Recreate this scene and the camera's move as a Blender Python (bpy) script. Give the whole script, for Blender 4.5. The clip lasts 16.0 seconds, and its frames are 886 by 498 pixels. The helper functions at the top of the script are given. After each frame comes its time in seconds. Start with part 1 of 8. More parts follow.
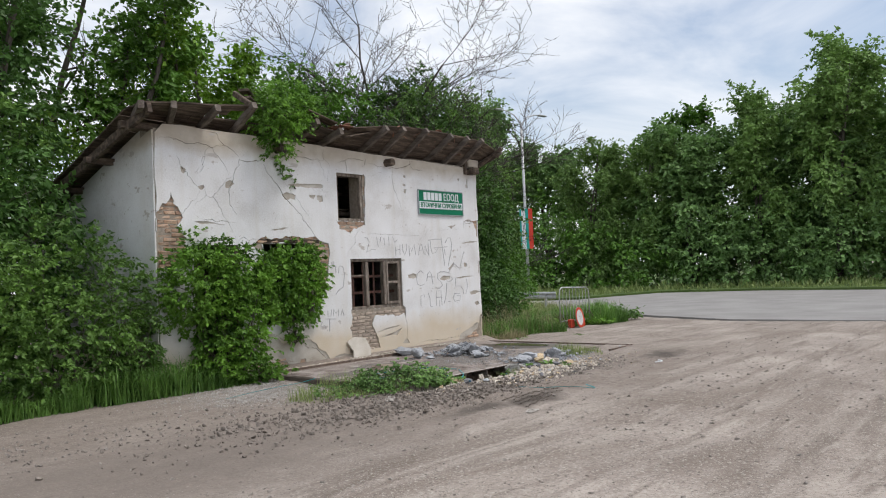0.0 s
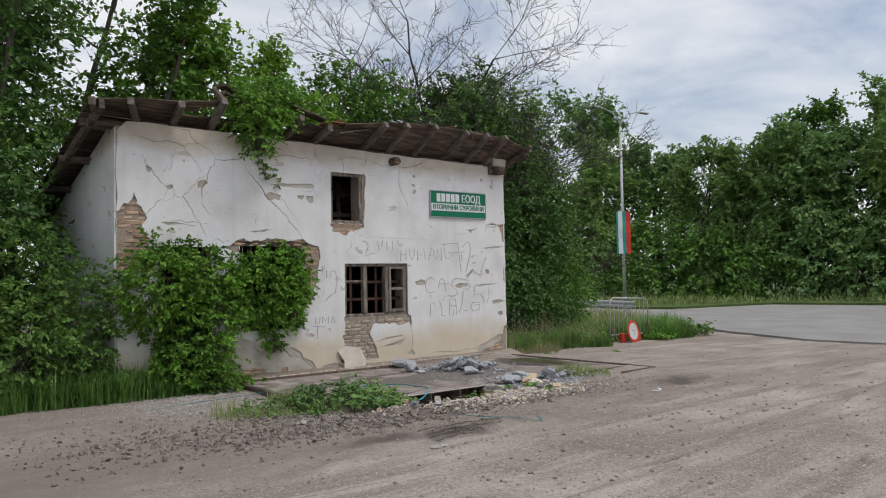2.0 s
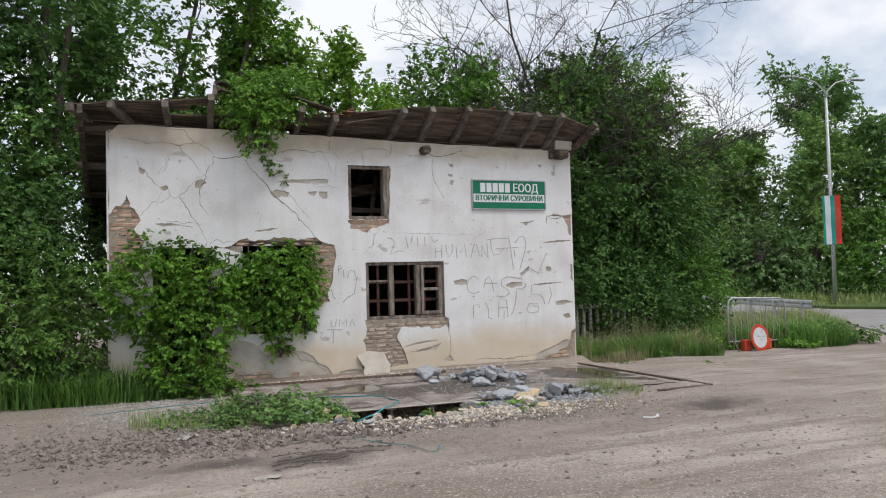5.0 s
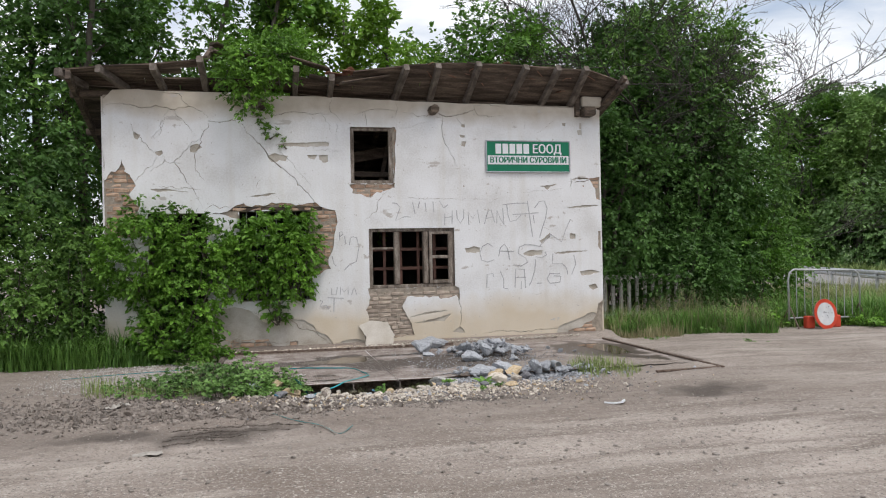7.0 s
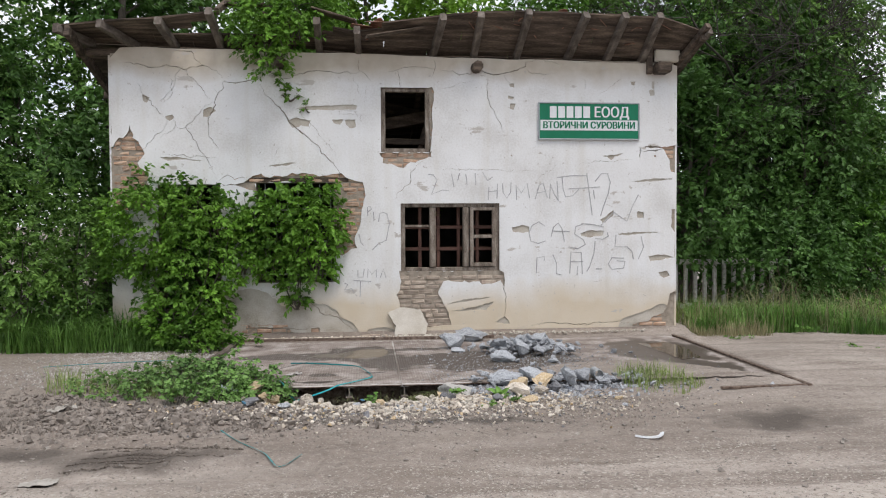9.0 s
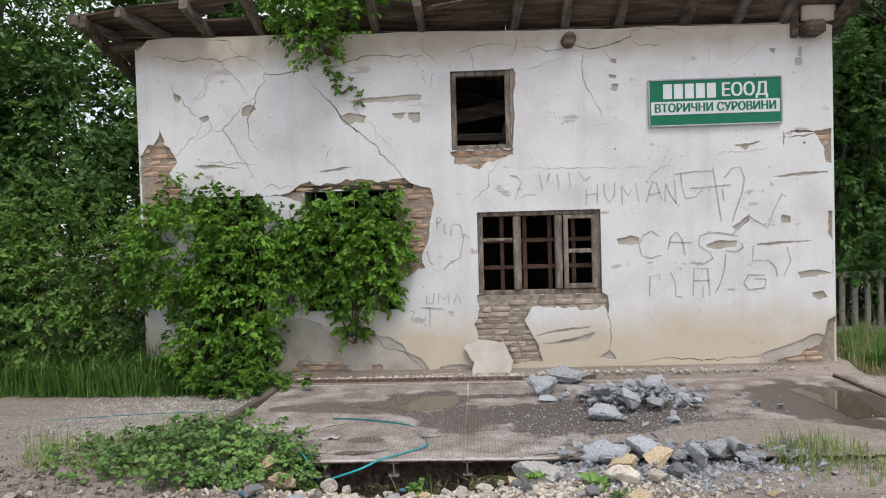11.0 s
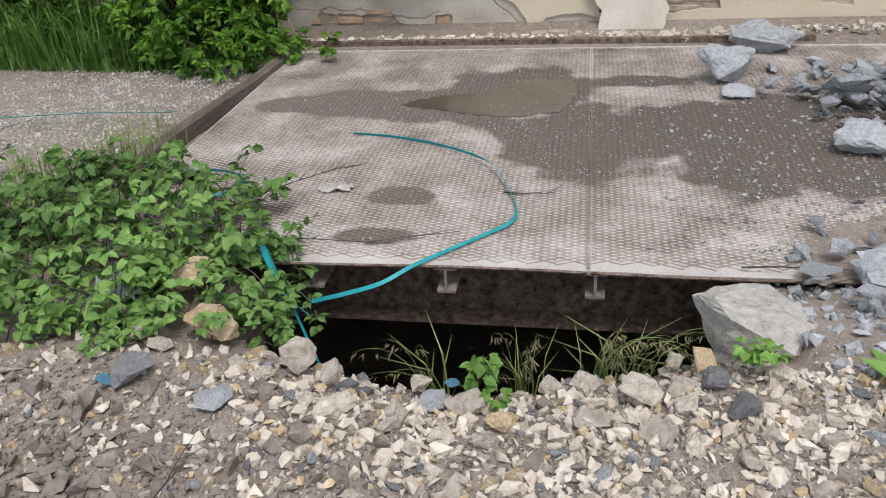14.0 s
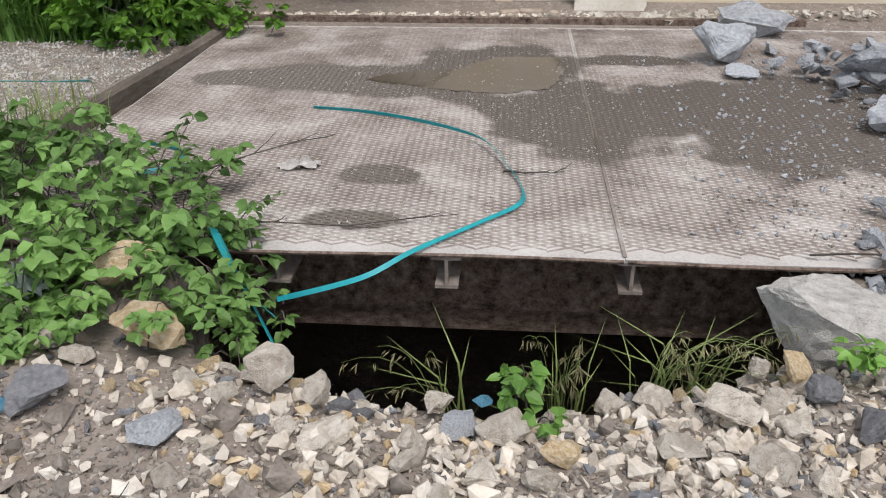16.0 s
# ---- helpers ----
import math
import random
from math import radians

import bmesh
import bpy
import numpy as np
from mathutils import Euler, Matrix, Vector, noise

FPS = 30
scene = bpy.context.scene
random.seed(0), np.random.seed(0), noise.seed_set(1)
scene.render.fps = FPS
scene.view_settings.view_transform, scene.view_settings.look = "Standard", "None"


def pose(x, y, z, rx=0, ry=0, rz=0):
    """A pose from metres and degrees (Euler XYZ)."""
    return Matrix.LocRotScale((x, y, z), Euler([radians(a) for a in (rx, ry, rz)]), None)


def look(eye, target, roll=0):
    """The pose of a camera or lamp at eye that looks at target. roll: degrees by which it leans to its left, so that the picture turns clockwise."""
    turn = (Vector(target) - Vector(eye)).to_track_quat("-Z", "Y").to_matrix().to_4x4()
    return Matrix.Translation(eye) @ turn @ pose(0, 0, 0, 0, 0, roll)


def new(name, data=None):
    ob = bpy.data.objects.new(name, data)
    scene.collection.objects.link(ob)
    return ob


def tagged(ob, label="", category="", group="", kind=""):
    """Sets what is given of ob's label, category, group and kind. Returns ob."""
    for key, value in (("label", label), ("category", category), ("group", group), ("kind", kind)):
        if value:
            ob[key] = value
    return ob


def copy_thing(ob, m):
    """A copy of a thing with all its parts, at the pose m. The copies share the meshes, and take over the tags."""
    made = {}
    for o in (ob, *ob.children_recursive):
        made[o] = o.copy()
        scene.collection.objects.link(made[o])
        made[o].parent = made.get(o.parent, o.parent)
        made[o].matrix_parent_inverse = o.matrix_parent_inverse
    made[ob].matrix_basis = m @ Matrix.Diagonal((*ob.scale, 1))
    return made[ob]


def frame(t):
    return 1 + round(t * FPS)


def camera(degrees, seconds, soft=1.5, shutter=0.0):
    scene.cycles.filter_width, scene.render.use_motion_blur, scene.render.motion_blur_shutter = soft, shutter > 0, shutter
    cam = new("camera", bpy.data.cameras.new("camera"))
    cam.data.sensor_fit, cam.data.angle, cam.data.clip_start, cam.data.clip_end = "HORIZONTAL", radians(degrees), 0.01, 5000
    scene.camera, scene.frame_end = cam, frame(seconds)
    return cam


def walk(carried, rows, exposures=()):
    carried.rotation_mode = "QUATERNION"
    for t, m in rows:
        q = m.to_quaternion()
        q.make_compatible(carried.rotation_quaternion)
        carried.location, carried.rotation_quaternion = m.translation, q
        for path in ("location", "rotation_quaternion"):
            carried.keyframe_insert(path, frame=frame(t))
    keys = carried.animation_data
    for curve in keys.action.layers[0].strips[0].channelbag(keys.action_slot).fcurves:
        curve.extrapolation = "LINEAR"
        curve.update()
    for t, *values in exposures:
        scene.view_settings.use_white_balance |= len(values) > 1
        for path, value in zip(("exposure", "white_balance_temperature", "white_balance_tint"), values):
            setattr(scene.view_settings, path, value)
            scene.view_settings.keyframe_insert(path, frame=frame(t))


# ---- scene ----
cam = camera(59.3, 16.0, soft=1.1)
PATH = [
    (0, (0.277, 0.51, 1.392), (1.809, 1.794, 1.456), -2.5),
    (0.5, (0.986, 0.282, 1.407), (2.488, 1.601, 1.471), -3.6),
    (1, (1.72, 0.001, 1.443), (3.208, 1.336, 1.507), -3.3),
    (1.5, (2.405, -0.368, 1.47), (3.779, 1.083, 1.551), -1.0),
    (2, (3.097, -0.566, 1.444), (4.386, 0.961, 1.521), -1.1),
    (2.5, (3.781, -0.875, 1.398), (4.895, 0.784, 1.481), -1.1),
    (3, (4.529, -1.011, 1.361), (5.613, 0.667, 1.453), -1.4),
    (3.2, (4.855, -1.032, 1.393), (5.938, 0.647, 1.489), -1.7),
    (5.3, (7.793, -1.4, 1.403), (8.513, 0.464, 1.479), -1.5),
    (5.5, (8.045, -1.396, 1.416), (8.742, 0.477, 1.486), -1.5),
    (6, (8.636, -1.493, 1.366), (9.217, 0.421, 1.406), -1.4),
    (6.5, (9.155, -1.484, 1.37), (9.655, 0.452, 1.382), -1.3),
    (7, (9.655, -1.264, 1.35), (10.122, 0.681, 1.357), -1.2),
    (7.5, (10.18, -1.025, 1.344), (10.527, 0.945, 1.332), -1.2),
    (8, (10.508, -0.576, 1.316), (10.746, 1.409, 1.26), -0.7),
    (8.2, (10.628, -0.412, 1.333), (10.849, 1.574, 1.258), -0.5),
    (10.3, (11.516, 1.586, 1.645), (11.624, 3.583, 1.595), -0.6),
    (10.5, (11.542, 1.823, 1.591), (11.582, 3.822, 1.54), -0.7),
    (11, (11.638, 2.53, 1.602), (11.545, 4.527, 1.548), -1.6),
    (11.5, (11.82, 3.274, 1.554), (11.65, 5.266, 1.502), -1.9),
    (12, (11.822, 4.075, 1.548), (11.666, 6.062, 1.385), -1.2),
    (12.5, (11.902, 4.786, 1.486), (11.719, 6.742, 1.108), -1.4),
    (13, (11.773, 5.342, 1.444), (11.477, 7.195, 0.751), -3.1),
    (13.5, (11.539, 5.858, 1.42), (11.231, 7.598, 0.484), -3.3),
    (14, (11.428, 6.266, 1.326), (11.079, 7.968, 0.334), -4.0),
    (14.5, (11.243, 6.5, 1.125), (10.882, 8.185, 0.109), -3.3),
    (15, (11.123, 6.63, 0.971), (10.848, 8.335, -0.039), -1.9),
    (15.5, (11.08, 6.704, 0.937), (10.878, 8.431, -0.051), -1.1),
    (16, (11.062, 6.731, 0.926), (10.906, 8.476, -0.039), -0.7),
]
walk(cam, [(t, look(eye, target, roll)) for t, eye, target, roll in PATH], exposures=[(0.0, -0.04), (1.0, -0.2), (2.5, -0.32), (3.2, -0.31), (5.5, -0.06), (7.0, -0.02), (8.0, 0.06), (10.5, 0.06), (11.7, 0.08), (12.5, 0.06), (13.2, 0.2), (14.0, 0.19), (16.0, 0.25)])

# ---- light ----
SUN_EL, SUN_ROT = 63.0, 150.0
world = bpy.data.worlds.new("world")
scene.world = world
world.use_nodes = True
wn, wl = world.node_tree.nodes, world.node_tree.links
wn.clear()
w_out = wn.new("ShaderNodeOutputWorld")
w_bg = wn.new("ShaderNodeBackground")
w_sky = wn.new("ShaderNodeTexSky")
w_sky.sky_type = "NISHITA"
w_sky.sun_disc = False
w_sky.sun_elevation, w_sky.sun_rotation = radians(SUN_EL), radians(SUN_ROT)
w_sky.dust_density, w_sky.air_density = 2.0, 1.0
w_co = wn.new("ShaderNodeTexCoord")
w_map = wn.new("ShaderNodeMapping")
w_map.inputs["Scale"].default_value = (1.6, 2.4, 5.5)
w_map.inputs["Rotation"].default_value = (0.1, 0.15, 0.5)
w_noise = wn.new("ShaderNodeTexNoise")
w_noise.inputs["Scale"].default_value = 1.5
w_noise.inputs["Detail"].default_value = 7.0
w_noise.inputs["Roughness"].default_value = 0.55
w_noise.inputs["Distortion"].default_value = 0.4
w_ramp = wn.new("ShaderNodeValToRGB")
w_ramp.color_ramp.elements[0].position, w_ramp.color_ramp.elements[1].position = 0.32, 0.6
w_ramp.color_ramp.elements[0].color = (0.18, 0.18, 0.18, 1)
w_ramp.color_ramp.elements[1].color = (0.97, 0.97, 0.97, 1)
w_mix = wn.new("ShaderNodeMix")
w_mix.data_type = "RGBA"
w_mix.inputs["B"].default_value = (7.0, 7.15, 7.45, 1)
wl.new(w_co.outputs["Generated"], w_map.inputs["Vector"])
wl.new(w_map.outputs["Vector"], w_noise.inputs["Vector"])
wl.new(w_noise.outputs["Fac"], w_ramp.inputs["Fac"])
wl.new(w_ramp.outputs["Color"], w_mix.inputs["Factor"])
wl.new(w_sky.outputs["Color"], w_mix.inputs["A"])
wl.new(w_mix.outputs["Result"], w_bg.inputs["Color"])
w_bg.inputs["Strength"].default_value = 0.15
wl.new(w_bg.outputs["Background"], w_out.inputs["Surface"])
sun = new("sun", bpy.data.lights.new("sun", "SUN"))
sun.data.energy, sun.data.angle, sun.data.color = 1.8, radians(22), (1.0, 0.945, 0.89)
sun_way = Vector((math.sin(radians(SUN_ROT)) * math.cos(radians(SUN_EL)), math.cos(radians(SUN_ROT)) * math.cos(radians(SUN_EL)), math.sin(radians(SUN_EL))))
sun.matrix_world = look(sun_way * 60 + Vector((10, 10, 0)), (10, 10, 0))
scene.view_settings.exposure = 0.0


# ---- materials ----
def shader(name, colours, scale=6.0, rough=0.85, bump=0.3, fine=60.0, metal=0.0, stretch=(1, 1, 1), bump_far=0.012, vary=0.0, sheer=0.0, spec=0.3):
    """A procedural surface: two scales of noise between the colours, fine relief, and a shift of brightness per object or island."""
    m = bpy.data.materials.new(name)
    m.use_nodes = True
    n, l = m.node_tree.nodes, m.node_tree.links
    p = n["Principled BSDF"]
    co = n.new("ShaderNodeTexCoord")
    mp = n.new("ShaderNodeMapping")
    mp.inputs["Scale"].default_value = stretch
    l.new(co.outputs["Object"], mp.inputs["Vector"])
    big, small = n.new("ShaderNodeTexNoise"), n.new("ShaderNodeTexNoise")
    big.inputs["Scale"].default_value, big.inputs["Detail"].default_value = scale, 6.0
    small.inputs["Scale"].default_value, small.inputs["Detail"].default_value = fine, 4.0
    l.new(mp.outputs["Vector"], big.inputs["Vector"])
    l.new(mp.outputs["Vector"], small.inputs["Vector"])
    mixf = n.new("ShaderNodeMath")
    mixf.operation = "MULTIPLY_ADD"
    mixf.inputs[1].default_value = 0.35
    half = n.new("ShaderNodeMath")
    half.operation = "MULTIPLY"
    half.inputs[1].default_value = 0.65
    l.new(big.outputs["Fac"], half.inputs[0])
    l.new(small.outputs["Fac"], mixf.inputs[0])
    l.new(half.outputs[0], mixf.inputs[2])
    ramp = n.new("ShaderNodeValToRGB")
    e = ramp.color_ramp.elements
    e[0].position, e[1].position = 0.34, 0.66
    e[0].color, e[1].color = (*colours[0], 1), (*colours[-1], 1)
    for k, c in enumerate(colours[1:-1]):
        e.new(0.34 + 0.32 * (k + 1) / (len(colours) - 1)).color = (*c, 1)
    l.new(mixf.outputs[0], ramp.inputs["Fac"])
    out = ramp.outputs["Color"]
    if vary:
        info, geo = n.new("ShaderNodeObjectInfo"), n.new("ShaderNodeNewGeometry")
        add = n.new("ShaderNodeMath")
        add.operation = "ADD"
        l.new(info.outputs["Random"], add.inputs[0])
        l.new(geo.outputs["Random Per Island"], add.inputs[1])
        rng = n.new("ShaderNodeMapRange")
        rng.inputs["From Max"].default_value = 2.0
        rng.inputs["To Min"].default_value, rng.inputs["To Max"].default_value = 1 - vary, 1 + vary
        l.new(add.outputs[0], rng.inputs["Value"])
        hsv = n.new("ShaderNodeHueSaturation")
        l.new(out, hsv.inputs["Color"])
        l.new(rng.outputs["Result"], hsv.inputs["Value"])
        out = hsv.outputs["Color"]
    l.new(out, p.inputs["Base Color"])
    p.inputs["Roughness"].default_value, p.inputs["Metallic"].default_value = rough, metal
    p.inputs["Specular IOR Level"].default_value = spec
    if bump:
        b = n.new("ShaderNodeBump")
        b.inputs["Strength"].default_value, b.inputs["Distance"].default_value = bump, bump_far
        l.new(mixf.outputs[0], b.inputs["Height"])
        l.new(b.outputs["Normal"], p.inputs["Normal"])
    if sheer:
        t, mx = n.new("ShaderNodeBsdfTranslucent"), n.new("ShaderNodeMixShader")
        mx.inputs["Fac"].default_value = sheer
        l.new(out, t.inputs["Color"])
        l.new(p.outputs["BSDF"], mx.inputs[1])
        l.new(t.outputs["BSDF"], mx.inputs[2])
        l.new(mx.outputs["Shader"], n["Material Output"].inputs["Surface"])
    return m


def leafy(name, dark, light):
    dark, light = [0.74 * c for c in dark], [1.24 * c for c in light]
    return shader(name, (dark, light), scale=1.5, fine=9.0, rough=0.5, bump=0, vary=0.26, sheer=0.25, spec=0.35)


M_LEAF = leafy("leaf_green", (0.054, 0.135, 0.017), (0.128, 0.270, 0.038))
M_LEAF_DARK = leafy("leaf_dark", (0.038, 0.098, 0.02), (0.09, 0.19, 0.04))
M_LEAF_LIGHT = leafy("leaf_light", (0.090, 0.199, 0.019), (0.195, 0.350, 0.038))
M_LEAF_MID = leafy("leaf_mid", (0.07, 0.158, 0.028), (0.165, 0.3, 0.06))
# wood across the road: distance haze mixed into a paler, bluer green
M_FAR = leafy("leaf_wood_haze", (0.095, 0.182, 0.056), (0.178, 0.306, 0.094))
M_FAR_PALE = leafy("leaf_wood_pale", (0.11, 0.2, 0.045), (0.2, 0.33, 0.09))
M_IVY = leafy("leaf_creeper", (0.055, 0.15, 0.016), (0.185, 0.365, 0.045))
M_WEED = leafy("leaf_weed", (0.065, 0.165, 0.028), (0.18, 0.33, 0.07))
M_GRASS = leafy("grass_blade", (0.11, 0.175, 0.042), (0.28, 0.34, 0.125))
M_STRAW = leafy("grass_dry", (0.2, 0.19, 0.09), (0.36, 0.33, 0.19))
M_BARK = shader("bark", ((0.05, 0.042, 0.034), (0.15, 0.13, 0.11)), scale=7, fine=40, bump=0.6, stretch=(1, 1, 0.3))
M_DEAD = shader("bare_wood", ((0.035, 0.03, 0.026), (0.09, 0.08, 0.072)), scale=7, fine=40, bump=0.4)
M_WOOD = shader("weathered_wood", ((0.03, 0.023, 0.018), (0.085, 0.064, 0.05), (0.2, 0.155, 0.118)), scale=3, fine=30, bump=0.6, stretch=(0.6, 4, 4), vary=0.35)
M_RAFTER = shader("grey_rafter_wood", ((0.06, 0.048, 0.04), (0.125, 0.104, 0.088), (0.21, 0.183, 0.158)), scale=3, fine=30, bump=0.6, stretch=(4, 0.6, 4), vary=0.2)
M_FRAME = shader("window_wood", ((0.07, 0.055, 0.045), (0.2, 0.165, 0.135), (0.36, 0.32, 0.28)), scale=9, fine=70, bump=0.6, stretch=(1.5, 1.5, 0.4), vary=0.15)
M_BRICK = shader("brick_clay", ((0.34, 0.2, 0.13), (0.46, 0.305, 0.215), (0.55, 0.43, 0.33)), scale=9, fine=80, bump=0.7, vary=0.4)
M_ADOBE = shader("brick_dusty", ((0.27, 0.21, 0.17), (0.4, 0.33, 0.27), (0.5, 0.42, 0.35)), scale=9, fine=80, bump=0.7, vary=0.35)
M_MORTAR = shader("mortar", ((0.24, 0.2, 0.16), (0.4, 0.35, 0.29)), scale=14, fine=90, bump=0.7)
# near-black colour that carries the shade of the rooms and the pit
M_INSIDE = shader("inside_shade", ((0.05, 0.045, 0.04), (0.12, 0.11, 0.1)), scale=3, fine=40)
M_TILE = shader("roof_tile", ((0.2, 0.09, 0.06), (0.34, 0.2, 0.14)), scale=6, fine=50, vary=0.3)
M_STONE = shader("limestone", ((0.4, 0.34, 0.275), (0.585, 0.522, 0.447), (0.69, 0.645, 0.58)), scale=6, fine=45, bump=1.0, bump_far=0.03, vary=0.28)
M_LOTGRIT = shader("lot_grit", ((0.16, 0.14, 0.122), (0.26, 0.232, 0.206), (0.37, 0.337, 0.305)), scale=8, fine=60, bump=0.3, vary=0.25)
M_PALEGRIT = shader("pale_grit", ((0.27, 0.255, 0.235), (0.42, 0.402, 0.376), (0.56, 0.54, 0.51)), scale=8, fine=60, bump=0.3, vary=0.28)
M_BRAMBLE = leafy("bramble_leaf", (0.062, 0.145, 0.034), (0.19, 0.33, 0.09))
M_OCHRE = shader("ochre_stone", ((0.38, 0.26, 0.13), (0.52, 0.405, 0.26), (0.61, 0.53, 0.41)), scale=14, fine=120, bump=1.0, vary=0.25)
M_SLATE = shader("broken_concrete", ((0.24, 0.25, 0.27), (0.36, 0.375, 0.4), (0.46, 0.475, 0.5)), scale=24, fine=140, bump=1.0, vary=0.3)
M_CLOD = shader("soil_clod", ((0.13, 0.11, 0.095), (0.22, 0.19, 0.165), (0.32, 0.282, 0.25)), scale=14, fine=90, bump=1.0, vary=0.4)
M_DARKSTONE = shader("dark_stone", ((0.12, 0.12, 0.13), (0.24, 0.24, 0.25)), scale=14, fine=90, bump=0.9, vary=0.3)
M_CONCRETE = shader("old_concrete", ((0.32, 0.3, 0.278), (0.47, 0.45, 0.425), (0.58, 0.56, 0.535)), scale=16, fine=110, bump=1.0, bump_far=0.025)
M_RUST = shader("rusty_steel", ((0.018, 0.014, 0.012), (0.1, 0.068, 0.052), (0.17, 0.125, 0.1), (0.25, 0.2, 0.17)), scale=26, fine=110, rough=0.7, bump=0.5)
M_PLATE = shader("dusty_plate", ((0.3, 0.275, 0.256), (0.445, 0.418, 0.398), (0.555, 0.533, 0.513)), scale=3.0, fine=85, rough=0.8, bump=0.6)
M_RIDGE = shader("plate_ridge", ((0.13, 0.102, 0.088), (0.25, 0.212, 0.188), (0.42, 0.385, 0.36)), scale=3, fine=40, rough=0.7, bump=0)
M_GALV = shader("galvanised_steel", ((0.35, 0.36, 0.37), (0.55, 0.56, 0.57)), scale=8, fine=60, rough=0.5, metal=0.6, bump=0.1)
M_REDPAINT = shader("red_plastic", ((0.45, 0.04, 0.02), (0.6, 0.08, 0.04)), scale=6, fine=50, rough=0.5, bump=0.1)
M_WHITEPAINT = shader("white_reflector", ((0.5, 0.52, 0.54), (0.66, 0.67, 0.68)), scale=8, fine=50, rough=0.4, bump=0.05)
M_GREENPAINT = shader("sign_green", ((0.004, 0.15, 0.075), (0.007, 0.19, 0.1)), scale=3, fine=30, rough=0.35, bump=0.03)
M_SIGNWHITE = shader("sign_white", ((0.68, 0.7, 0.73), (0.78, 0.8, 0.82)), scale=3, fine=30, rough=0.35, bump=0.03)
M_SIGNEDGE = shader("sign_edge", ((0.33, 0.36, 0.38), (0.48, 0.5, 0.52)), scale=6, fine=40, rough=0.4, metal=0.5, bump=0.05)
M_SPRAY = shader("spray_paint", ((0.27, 0.27, 0.28), (0.6, 0.6, 0.6)), scale=7, fine=120, rough=0.8, bump=0)
M_STRAP = shader("teal_strap", ((0.01, 0.22, 0.25), (0.02, 0.33, 0.36)), scale=9, fine=60, rough=0.4, bump=0.1)
M_CLOTH_W = shader("flag_white", ((0.62, 0.66, 0.7), (0.74, 0.77, 0.8)), scale=3, fine=30, bump=0)
M_CLOTH_G = shader("flag_green", ((0.02, 0.28, 0.24), (0.03, 0.34, 0.29)), scale=3, fine=30, bump=0)
M_CLOTH_R = shader("flag_red", ((0.55, 0.05, 0.03), (0.64, 0.07, 0.05)), scale=3, fine=30, bump=0)
M_WATER = shader("muddy_water", ((0.085, 0.068, 0.051), (0.12, 0.098, 0.075)), scale=2, fine=6, rough=0.04, bump=0, spec=0.5)
M_ASPHALT = shader("asphalt", ((0.23, 0.222, 0.215), (0.32, 0.312, 0.303)), scale=0.7, fine=25, bump=0.2)
M_GRIT = shader("grit", ((0.13, 0.115, 0.1), (0.26, 0.235, 0.21), (0.42, 0.39, 0.35)), scale=8, fine=60, bump=0.3, vary=0.45)


